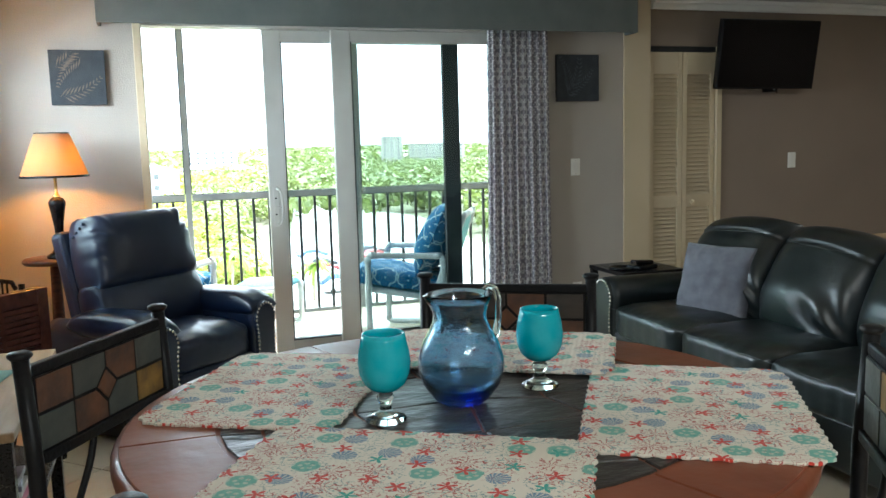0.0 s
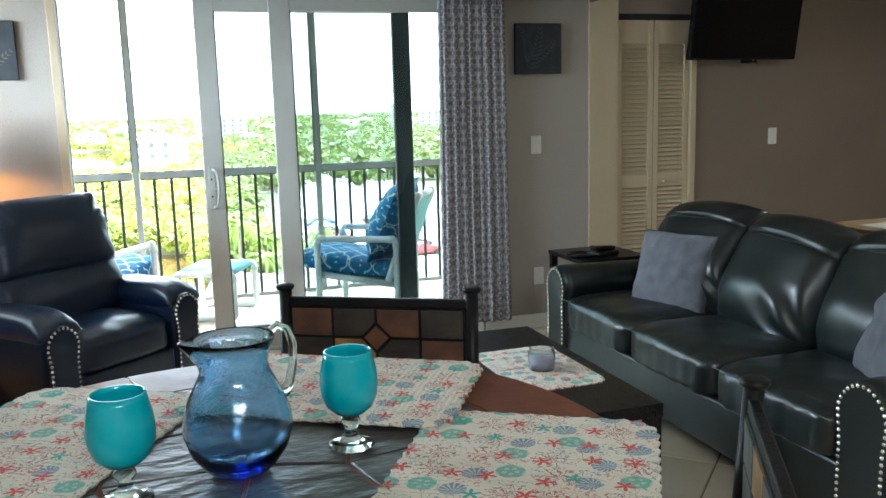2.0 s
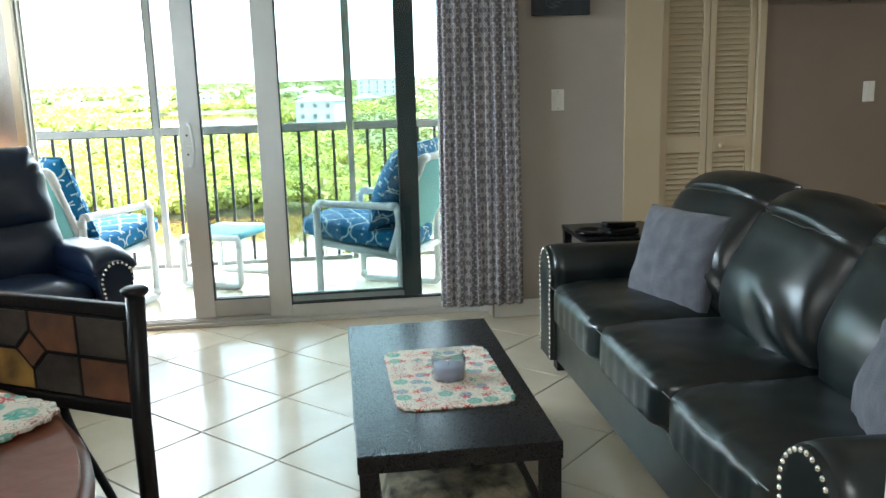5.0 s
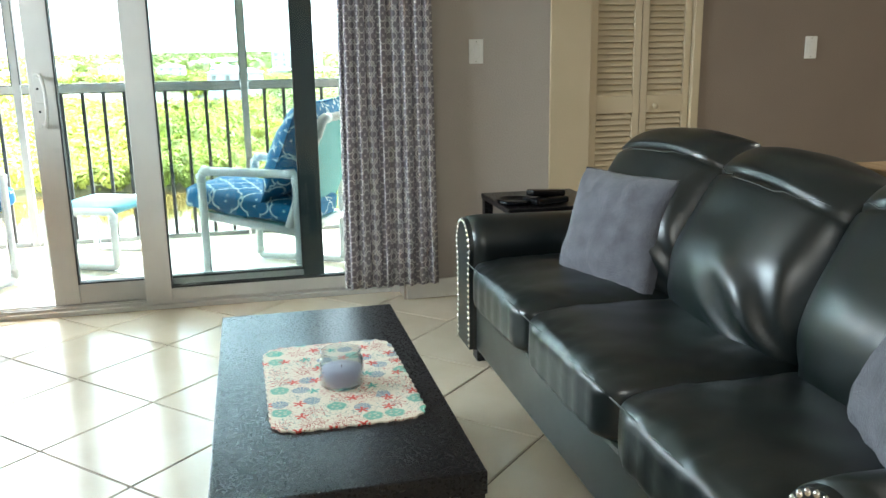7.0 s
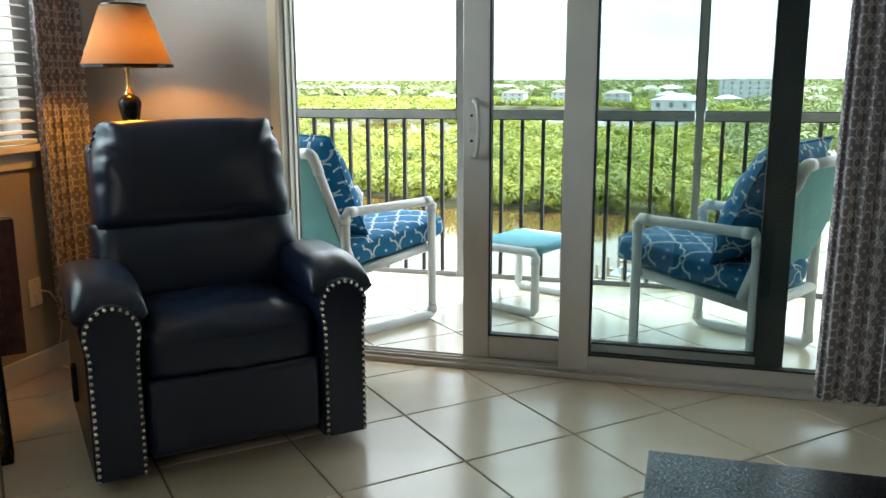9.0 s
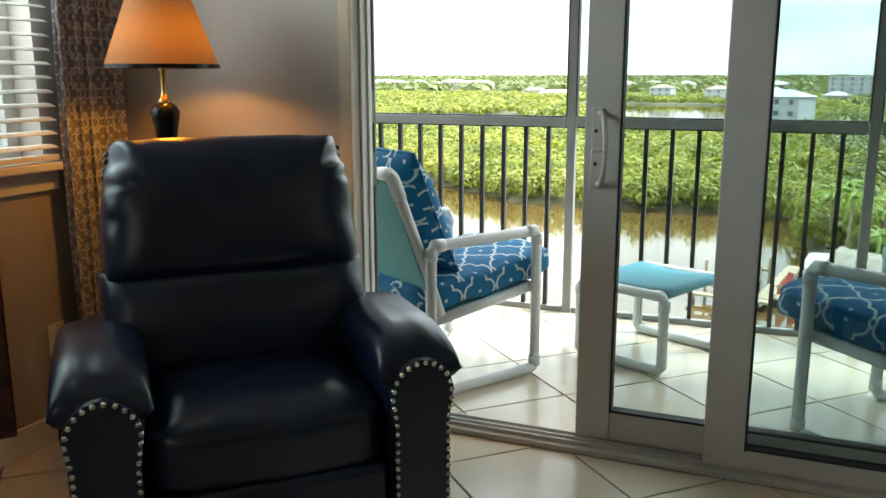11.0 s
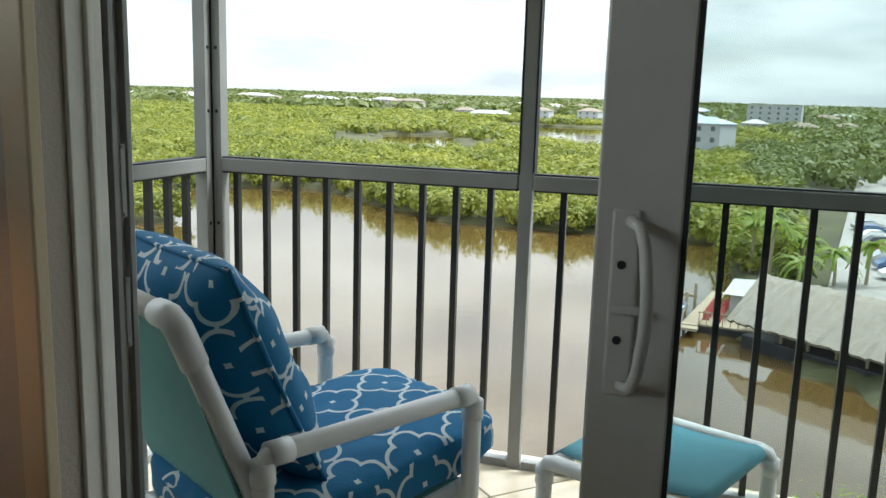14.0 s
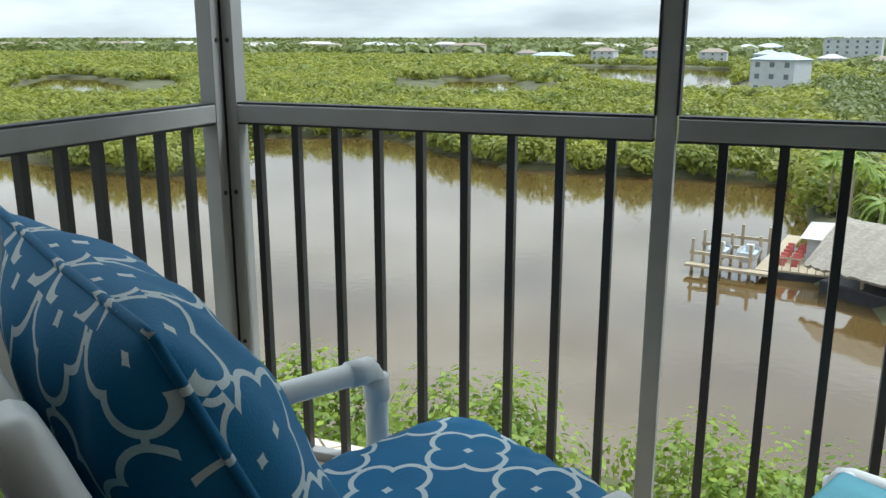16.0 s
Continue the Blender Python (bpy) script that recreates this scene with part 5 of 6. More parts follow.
plate("light_switch", "white rocker light switch on the greige wall", "light switch", 2.463, YW - 0.001, 1.222)
plate("light_switch", "white light switch on the taupe wall", "light switch", 4.306, YW - 0.001, 1.215)
plate("wall_outlet", "white wall outlet beside the balcony curtain", "outlet", 2.473, YW - 0.001, 0.355, outlet=True)
plate("wall_outlet", "white outlet with a plugged-in cord on the side wall", "outlet", XL + 0.001, 4.60, 0.36, 90, outlet=True)
bm = tube([(XL + 0.02, 4.60, 0.37), (XL + 0.06, 4.62, 0.36), (XL + 0.08, 4.66, 0.28), (XL + 0.06, 4.66, 0.15), (XL + 0.05, 4.63, 0.05), (XL + 0.09, 4.66, 0.008), (XL + 0.2, 4.72, 0.006)], 0.003, 8)
solo("power_cord", bm, M["plastic_white"], "thin white power cord hanging from the outlet", "cord", smooth=True)

# ---- television ----
tv = thing("television", "black flat television on a tilting wall arm", "television", 3.95, 4.83, 1.985, 0)
body = moved(box(-0.425, 0.425, -0.012, 0.035, -0.245, 0.245, 0.006), pose(0, 0, 0, 9, 0, 0))
part("body", body, M["black"], tv)
part("display", moved(box(-0.415, 0.415, -0.0145, -0.0125, -0.23, 0.235), pose(0, 0, 0, 9, 0, 0)), M["screen"], tv, "dark switched-off display")
part("wall_arm", box(-0.05, 0.05, 0.03, 0.147, -0.06, 0.06, 0.004), M["black"], tv)
camd = thing("webcam", "small square black and grey camera below the television", "camera", 4.05, 4.90, 1.755)
part("body", box(-0.03, 0.03, -0.02, 0.078, -0.03, 0.03, 0.005), M["black"], camd)
part("lens_ring", moved(lathe([(0.008, 0.002), (0.017, 0.003), (0.019, 0.0), (0.008, 0.0)], 20), pose(0, -0.02, 0, 90, 0, 0)), M["alu_grey"], camd, "silver lens ring")
bm = tube([(4.11, 4.975, 1.80), (4.12, 4.95, 1.76), (4.13, 4.95, 1.73), (4.15, 4.97, 1.72)], 0.004, 8)
solo("tv_cable", bm, M["black"], "short dark cable hanging below the television", "cable", smooth=True)

# ---- louvred closet doors ----
closet = thing("door_2", "cream louvred bifold closet door, closed", "closet door", kind=ST)
part("casing", box(3.618, 3.66, YW - 0.014, YW + 0.05, 0, 2.055, 0.003), M["cream"], closet)
part("head_track", box(3.06, 3.617, YW + 0.012, YW + 0.05, 2.018, 2.054), M["rubber"], closet, "dark track gap")
part("closet_back", box(3.06, 3.66, YW + 0.2, YO, 0, 2.054), M["cream"], closet)
slat_me = None
for x0, x1 in ((3.064, 3.337), (3.341, 3.615)):
    leaf = new("door_leaf")
    leaf.parent = closet
    y0, y1 = YW + 0.012, YW + 0.044
    part("stile", box(x0, x0 + 0.036, y0, y1, 0.015, 2.014, 0.002), M["cream"], leaf)
    part("stile", box(x1 - 0.036, x1, y0, y1, 0.015, 2.014, 0.002), M["cream"], leaf)
    for a, b in ((0.015, 0.15), (0.90, 0.985), (1.86, 2.014)):
        part("rail", box(x0 + 0.036, x1 - 0.036, y0, y1, a, b, 0.002), M["cream"], leaf)
    for a, b in ((0.15, 0.90), (0.985, 1.86)):
        n_ = int((b - a) / 0.03)
        for i in range(n_):
            if slat_me is None:
                s0 = part("slat", box(-0.1005, 0.1005, -0.018, 0.018, -0.003, 0.003, 0.0015, 1), M["cream"], leaf)
                slat_me = s0.data
            else:
                s0 = new("slat", slat_me)
                s0.parent = leaf
            s0.matrix_basis = pose((x0 + x1) / 2, (y0 + y1) / 2, a + (i + 0.5) * (b - a) / n_, 54, 0, 0)
bm = lathe([(0.0001, 0.03), (0.011, 0.028), (0.016, 0.02), (0.012, 0.01), (0.007, 0.0)], 16)
part("knob", moved(bm, pose(3.42, YW + 0.012, 0.935, 90, 0, 0)), M["cream"], closet, "small cream knob", True)

# ---- end table by the sofa ----
end = thing("end_table", "small black end table between sofa and wall", "side table", 2.62, 4.45)
part("tabletop", box(-0.22, 0.22, -0.22, 0.22, 0.555, 0.58, 0.004), M["blackwood"], end)
for sx in (-1, 1):
    for sy in (-1, 1):
        part("leg", box(sx * 0.195 - 0.02, sx * 0.195 + 0.02, sy * 0.195 - 0.02, sy * 0.195 + 0.02, 0, 0.555, 0.002), M["blackwood"], end)
phone = thing("telephone", "black cordless telephone lying in its cradle on the end table", "telephone", 2.60, 4.34, 0.581, 15)
part("cradle", box(-0.085, 0.085, -0.06, 0.06, 0, 0.03, 0.012, 3), M["black"], phone)
part("handset", moved(box(-0.10, 0.10, -0.025, 0.025, 0, 0.028, 0.01, 3), pose(0, 0, 0.03, 0, 6, 10)), M["black"], phone)
bm = lathe([(0.0002, 0.0), (0.075, 0.0), (0.08, 0.006), (0.08, 0.018), (0.07, 0.02), (0.06, 0.008), (0.0002, 0.008)], 30)
solo("ashtray_dish", moved(bm, pose(2.47, 4.37, 0.581)), M["screen"], "round dark dish on the end table", "dish", smooth=True)

# ---- table behind the sofa ----
con = thing("sofa_table", "light wood table behind the sofa holding papers", "console table", 3.42, 2.65)
M["oak"] = mat("light_oak", (0.34, 0.22, 0.11), 0.45, color2=(0.43, 0.29, 0.16), scale=5, stretch=(8, 1, 8), bump=0.1)
part("tabletop", box(-0.25, 0.25, -0.55, 0.55, 0.84, 0.87, 0.004), M["oak"], con)
for sx in (-1, 1):
    for sy in (-1, 1):
        part("leg", box(sx * 0.22 - 0.02, sx * 0.22 + 0.02, sy * 0.52 - 0.02, sy * 0.52 + 0.02, 0, 0.84, 0.003), M["oak"], con)
for x, y, a, s in ((3.36, 2.9, 8, 1.0), (3.42, 2.62, -14, 1.1)):
    ob = solo("paper_sheet", moved(box(-0.11 * s, 0.11 * s, -0.15 * s, 0.15 * s, 0, 0.004, 0.001), pose(x, y, 0.871, 0, 0, a)), M["paper"], "printed white paper lying on the table behind the sofa", "paper", group="papers")

# ---- folding tray tables by the side wall ----
M["traywood"] = mat("mottled_red_brown_wood", (0.045, 0.014, 0.010), 0.35, color2=(0.13, 0.045, 0.03), scale=22, detail=6, bump=0.15, bump_scale=60)
tray = thing("tray_table_set", "red-brown slatted folding tray tables on a black stand", "tray table", -1.015, 3.82, 0, 50)
for k, y in enumerate((-0.03, 0.01)):
    pn = new("tray")
    pn.parent = tray
    part("frame_side", box(-0.26, -0.20, y - 0.012, y + 0.012, 0.33, 0.79, 0.004), M["traywood"], pn)
    part("frame_side", box(0.20, 0.26, y - 0.012, y + 0.012, 0.33, 0.79, 0.004), M["traywood"], pn)
    part("frame_end", box(-0.20, 0.20, y - 0.012, y + 0.012, 0.33, 0.39, 0.004), M["traywood"], pn)
    part("frame_end", box(-0.20, 0.20, y - 0.012, y + 0.012, 0.72, 0.79, 0.004), M["traywood"], pn)
    for i in range(12):
        zz = 0.397 + i * 0.027
        part("slat", box(-0.2, 0.2, y - 0.007, y + 0.007, zz, zz + 0.02, 0.002), M["traywood"], pn)
    part("centre_bar", box(-0.008, 0.008, y - 0.0095, y - 0.0075, 0.39, 0.72), M["traywood"], pn)
stand = new("stand")
stand.parent = tray
for s in (-1, 1):
    part("leg", tube([(s * 0.17, -0.10, 0.0), (s * 0.17, 0.0, 0.40), (s * 0.17, 0.02, 0.815)], 0.014, 8), M["blackwood"], stand)
    part("leg", tube([(s * 0.14, 0.14, 0.0), (s * 0.14, 0.03, 0.40)], 0.014, 8), M["blackwood"], stand)
    part("foot", box(s * 0.155 - 0.02, s * 0.155 + 0.02, -0.17, 0.18, 0.0, 0.03, 0.006), M["blackwood"], stand)
part("crossbar", box(-0.17, 0.17, -0.055, -0.03, 0.20, 0.235, 0.004), M["blackwood"], stand)
part("crossbar", box(-0.17, 0.17, 0.055, 0.08, 0.16, 0.195, 0.004), M["blackwood"], stand)
part("grip", tube([(-0.12, 0.0, 0.80), (-0.1, 0.0, 0.835), (-0.04, 0.0, 0.85), (0.04, 0.0, 0.85), (0.1, 0.0, 0.835), (0.12, 0.0, 0.80)], 0.011, 8), M["blackwood"], stand, "", True)
for i in range(7):
    part("spindle", tube([(-0.075 + i * 0.025, 0, 0.79), (-0.075 + i * 0.025, 0, 0.845)], 0.005, 6), M["blackwood"], stand)

# ---- media stand beside the dining table ----
stand2 = thing("media_stand", "tan-topped black media stand with open shelves", "stand", -1.0, 2.28)
part("tabletop", box(-0.30, 0.345, -0.45, 0.45, 0.735, 0.76, 0.004), M["oak"], stand2)
for sx in (-0.28, 0.32):
    for sy in (-0.43, 0.43):
        part("leg", box(sx - 0.018, sx + 0.018, sy - 0.018, sy + 0.018, 0, 0.735, 0.002), M["blackwood"], stand2)
for z in (0.12, 0.42):
    part("shelf", box(-0.29, 0.335, -0.44, 0.44, z, z + 0.02, 0.002), M["blackwood"], stand2)
M["tealcloth"] = mat("teal_cloth", (0.20, 0.36, 0.34), 0.85, color2=(0.26, 0.43, 0.40), scale=20, bump=0.4, bump_scale=200)
bm = box(-0.2, 0.2, -0.15, 0.15, 0, 0.006, 0.002)
solo("table_mat", moved(bm, pose(-0.92, 2.28, 0.7605, 0, 0, 80)), M["tealcloth"], "pale teal cloth mat on the media stand", "mat")
rnd = random.Random(8)
cols = ((0.35, 0.05, 0.18), (0.5, 0.48, 0.5), (0.10, 0.10, 0.14), (0.22, 0.20, 0.26), (0.45, 0.12, 0.25))
M["case"] = [mat("case_%s" % w, c, 0.3, color2=tuple(v * 1.3 for v in c), scale=30) for w, c in zip(("plum", "grey", "dark", "slate", "rose"), cols)]
z = 0.4405
for i in range(9):
    h = 0.015
    ob = solo("disc_case", moved(box(-0.07, 0.07, -0.06, 0.06, 0, h, 0.0015), pose(-0.745 + rnd.uniform(-0.01, 0.01), 2.06 + rnd.uniform(-0.01, 0.01), z, 0, 0, rnd.uniform(-6, 6))), M["case"][i % 5], "plastic disc case in a stack on the media stand", "disc case", group="stack of disc cases")
    z += h + 0.0005


# ---- patio furniture ----
PR = 0.022


def elbow(bm, p, r):
    join(bm, moved(lathe([(0.0001, -r), (r * 0.7, -r * 0.7), (r, 0), (r * 0.7, r * 0.7), (0.0001, r)], 12), Matrix.Translation(p)))


def box_uv(ob):
    """Lays the print flat on each face from the side that it looks to."""
    me = ob.data
    uv = me.uv_layers.new(name="UVMap")
    for p in me.polygons:
        nx_, ny_, nz_ = (abs(v) for v in p.normal)
        for li in p.loop_indices:
            co = me.vertices[me.loops[li].vertex_index].co
            uv.data[li].uv = (co.x, co.y) if nz_ > 0.5 or (nz_ >= nx_ and nz_ >= ny_) else ((co.x, co.z + co.y) if ny_ >= nx_ else (co.y, co.z + co.x))


def patio_chair(x, y, turn, slide=0.0, roll=0.0):
    """Faces local +y."""
    c = thing("patio_chair", "white pipe patio chair with blue trellis cushions", "patio chair", x, y, 0, turn, group="balcony chairs")
    for s in (-1, 1):
        X = s * 0.305
        pts = [(X, -0.275, 0.035), (X, -0.275, 0.60), (X, -0.262, 0.615), (X, -0.245, 0.62), (X, 0.245, 0.625), (X, 0.264, 0.618), (X, 0.275, 0.60), (X, 0.275, 0.035), (X, 0.262, 0.026), (X, 0.245, 0.024), (X, -0.245, 0.024), (X, -0.262, 0.026)]
        part("side_frame", tube(pts, PR, 14, closed=True), M["pvc"], c, "", True)
        for p, q in (((X, -0.275, 0.565), (X, -0.275, 0.61)), ((X, 0.275, 0.565), (X, 0.275, 0.61)), ((X, -0.265, 0.62), (X, -0.215, 0.62)), ((X, 0.265, 0.625), (X, 0.215, 0.625)), ((X, -0.275, 0.035), (X, -0.275, 0.08)), ((X, 0.275, 0.035), (X, 0.275, 0.08))):
            part("fitting", tube([p, q], PR * 1.16, 14), M["pvc"], c, "", True)
        part("back_upright", tube([(s * 0.262, -0.20, 0.33), (s * 0.262, -0.28, 0.55), (s * 0.262, -0.405, 0.86), (s * 0.258, -0.414, 0.885), (s * 0.24, -0.42, 0.90)], PR, 12), M["pvc"], c, "", True)
        part("seat_tube", tube([(s * 0.262, -0.27, 0.30), (s * 0.262, 0.29, 0.375)], PR, 12), M["pvc"], c, "", True)
    part("top_tube", tube([(-0.24, -0.42, 0.90), (0.24, -0.42, 0.90)], PR, 12), M["pvc"], c, "", True)
    for s in (-1, 1):
        part("fitting", tube([(s * 0.262, -0.385, 0.81), (s * 0.262, -0.405, 0.86), (s * 0.258, -0.414, 0.885), (s * 0.24, -0.42, 0.90), (s * 0.19, -0.42, 0.90)], PR * 1.2, 12), M["pvc"], c, "", True)
    part("seat_cross", tube([(-0.305, 0.275, 0.375), (0.305, 0.275, 0.375)], PR, 12), M["pvc"], c, "", True)
    part("seat_cross", tube([(-0.305, -0.275, 0.30), (0.305, -0.275, 0.30)], PR, 12), M["pvc"], c, "", True)
    bm = bmesh.new()
    for i in range(7):
        f = i / 6
        sag = 0.02 * math.sin(f * math.pi)
        for X in (-0.262, 0.262):
            bm.verts.new((X, -0.215 - 0.19 * f - sag - 0.012, 0.36 + 0.53 * f))
    vs = list(bm.verts)
    for i in range(6):
        bm.faces.new((vs[2 * i], vs[2 * i + 1], vs[2 * i + 3], vs[2 * i + 2]))
    sl = part("back_sling", bm, M["sling"], c, "aqua mesh back sling")
    sl.modifiers.new("thick", "SOLIDIFY").thickness = 0.006
    bm = bmesh.new()
    q = [bm.verts.new(p) for p in ((-0.262, -0.26, 0.325), (0.262, -0.26, 0.325), (0.262, 0.28, 0.398), (-0.262, 0.28, 0.398))]
    bm.faces.new(q)
    sl = part("seat_sling", bm, M["sling"], c, "aqua mesh seat sling")
    sl.modifiers.new("thick", "SOLIDIFY").thickness = 0.006
    cu = box_cushion(0.55, 0.74, 0.115, 0.02, 0.012, x, 26)
    sc = part("seat_cushion", cu, M["trellis"], c, "blue cushion with white trellis print", True)
    sc.matrix_basis = pose(0, 0.075, 0.43, 7, 0, 0)
    box_uv(sc)
    cu = puff(0.58, 0.54, 0.25, 2.6, 40, 40, 0.6, 0.035, x + 2, 4)
    for v in cu.verts:
        v.co.x *= 1 + 0.05 * abs(v.co.x * v.co.y) / 0.078
        v.co.y *= 1 + 0.05 * abs(v.co.x * v.co.y) / 0.078
    b = part("back_cushion", cu, M["trellis"], c, "blue cushion with white trellis print", True)
    b.matrix_basis = pose(slide, -0.19, 0.725, 115, 0, 0) @ pose(0, 0, 0, 0, 0, roll)
    box_uv(b)
    edge = []
    for i in range(80):
        k, f = divmod(i, 20)
        f = f / 20 * 2 - 1
        u, w_ = ((f, -1), (1, f), (-f, 1), (-1, -f))[k]
        px, py = u * 0.29 * (1 - 0.035 * w_ * w_ * (1 - u * u)), w_ * 0.27 * (1 - 0.035 * u * u * (1 - w_ * w_))
        g_ = 1 + 0.05 * abs(px * py) / 0.078
        edge.append((px * g_, py * g_, 0))
    pp = part("piping", tube(edge, 0.006, 6, closed=True), M["trellis"], b, "piped edge", True)
    box_uv(pp)
    return c


patio_chair(-0.358, 5.79, turn_to(0.51, 0.86), -0.075, -2)
patio_chair(1.485, 5.695, turn_to(-0.88, 0.47))
ott = thing("ottoman", "white pipe footstool with an aqua mesh top, on the balcony", "ottoman", 0.46, 6.325, 0, 67)
OX, OY = 0.243, 0.215
for s in (-1, 1):
    X = s * OX
    pts = [(X, -OY, 0.035), (X, -OY, 0.325), (X, -OY + 0.012, 0.342), (X, -OY + 0.03, 0.347), (X, OY - 0.03, 0.347), (X, OY - 0.012, 0.342), (X, OY, 0.325), (X, OY, 0.035), (X, OY - 0.012, 0.026), (X, OY - 0.03, 0.023), (X, -OY + 0.03, 0.023), (X, -OY + 0.012, 0.026)]
    part("side_frame", tube(pts, PR, 14, closed=True), M["pvc"], ott, "", True)
    for y in (-OY, OY):
        part("fitting", tube([(X, y, 0.285), (X, y, 0.33)], PR * 1.16, 14), M["pvc"], ott, "", True)
    part("cross_tube", tube([(-OX, s * (OY - 0.03), 0.347), (OX, s * (OY - 0.03), 0.347)], PR * 0.9, 12), M["pvc"], ott, "", True)
bm = bmesh.new()
prof = []
for i in range(9):
    a_ = math.pi * (1.5 - i / 8)
    prof.append((-(OY - 0.03) + 0.0245 * math.cos(a_), 0.347 + 0.0245 * math.sin(a_)))
for i in range(1, 12):
    f = i / 12
    prof.append(((OY - 0.03) * (2 * f - 1), 0.3715 - 0.014 * math.sin(f * math.pi)))
for i in range(9):
    a_ = math.pi * (0.5 - i / 8)
    prof.append(((OY - 0.03) + 0.0245 * math.cos(a_), 0.347 + 0.0245 * math.sin(a_)))
g = [[bm.verts.new((-OX + 0.03 + (2 * OX - 0.06) * k / 6, py, pz)) for py, pz in prof] for k in range(7)]
for r0, r1 in zip(g, g[1:]):
    for j in range(len(prof) - 1):
        bm.faces.new((r0[j], r1[j], r1[j + 1], r0[j + 1]))
sl = part("sling_top", bm, M["sling_blue"], ott, "aqua mesh top wrapped round the cross tubes", True)
sl.modifiers.new("thick", "SOLIDIFY").thickness = 0.003


# ---- outside: ground, river, mangroves ----
WATER = -16.7
RIVER = ((-420, 36), (-60, 34), (-20, 37), (6, 38), (16, 44), (14, 54), (8, 63), (4, 72), (3, 84), (4, 98), (3, 112), (-2, 119), (-14, 117.5), (-36, 118), (-46, 126), (-52, 132), (-62, 142), (-72, 146), (-86, 141), (-92, 128), (-82, 112), (-66, 101), (-76, 94), (-92, 95), (-130, 104), (-200, 98), (-420, 110))
LAGOON = ((-140, 545), (-112, 470), (-87, 385), (-60, 321), (-38, 312), (-17, 283), (-16, 300), (-22, 400), (-28, 525), (-64, 548))
INLET = ((-100, 256), (-86, 246), (-84, 280), (-112, 372), (-138, 352))
POND = ((-215, 188), (-182, 190), (-190, 216), (-245, 274), (-296, 310), (-318, 308), (-272, 250))
LAKE = ((120, 250), (260, 230), (420, 260), (300, 320), (150, 290))
PATHS = [np.array(p, float) for p in (RIVER, LAGOON, INLET, POND, LAKE)]


def shore(px, py):
    """Signed distance to the nearest water outline, negative in the water (numpy arrays)."""
    best = np.full(px.shape, 1e9)
    wet = np.zeros(px.shape, bool)
    for poly in PATHS:
        a, b = poly, np.roll(poly, -1, axis=0)
        inside = np.zeros(px.shape, bool)
        for (ax, ay), (bx, by) in zip(a, b):
            dx, dy = bx - ax, by - ay
            t = np.clip(((px - ax) * dx + (py - ay) * dy) / (dx * dx + dy * dy), 0, 1)
            best = np.minimum(best, np.hypot(px - ax - t * dx, py - ay - t * dy))
            cross = ((ay > py) != (by > py)) & (px < (bx - ax) * (py - ay) / ((by - ay) or 1e-9) + ax)
            inside ^= cross
        wet |= inside
    return np.where(wet, -best, best)


def mesh_ob(name, verts, faces, material, label, cat, kind):
    me = bpy.data.meshes.new(name)
    me.from_pydata(verts, [], faces)
    me.materials.append(material)
    me.update()
    return tagged(new(name, me), label, cat, "", kind)


M["mud"] = mat("marsh_ground", (0.045, 0.045, 0.022), 0.9, color2=(0.085, 0.085, 0.035), scale=0.08, detail=8, bump=0.4, bump_scale=0.6)
gx = np.concatenate([[-4500, -2500, -1400, -900, -600], np.arange(-440, 440, 4.0), [600, 900, 1400, 2500, 4500]])
gy = np.concatenate([[-3000, -1000, -300, -60], np.arange(12, 620, 4.0), [700, 850, 1100, 1500, 2200, 3200, 4700]])
GX, GY = np.meshgrid(gx, gy, indexing="ij")
D = shore(GX, GY)
GZ = np.where(D < 0, WATER - 1.5, WATER + 0.35) + np.clip(D, -3, 3) * 0.22
nxg, nyg = len(gx), len(gy)
verts = np.stack([GX, GY, GZ], -1).reshape(-1, 3).tolist()
faces = [(i * nyg + j, (i + 1) * nyg + j, (i + 1) * nyg + j + 1, i * nyg + j + 1) for i in range(nxg - 1) for j in range(nyg - 1)]
mesh_ob("ground", verts, faces, M["mud"], "low marshy ground reaching the horizon", "ground", ST)

m, n, l, b = nodes_of("brown_river_water")
b.inputs["Base Color"].default_value = (0.085, 0.054, 0.018, 1)
b.inputs["Roughness"].default_value, b.inputs["IOR"].default_value = 0.04, 1.5
b.inputs["Specular IOR Level"].default_value = 1.0
tc = n.new("ShaderNodeTexCoord")
rip = n.new("ShaderNodeTexNoise")
rip.inputs["Scale"].default_value, rip.inputs["Detail"].default_value = 1.4, 5
l.new(tc.outputs["Object"], rip.inputs["Vector"])
bp = n.new("ShaderNodeBump")
bp.inputs["Strength"].default_value, bp.inputs["Distance"].default_value = 0.12, 0.06
l.new(rip.outputs["Fac"], bp.inputs["Height"])
l.new(bp.outputs["Normal"], b.inputs["Normal"])
M["water"] = m
mesh_ob("water", [(-440, 14, WATER), (440, 14, WATER), (440, 620, WATER), (-440, 620, WATER)], [(0, 1, 2, 3)], M["water"], "calm brown river reflecting the cloudy sky", "water", ST)


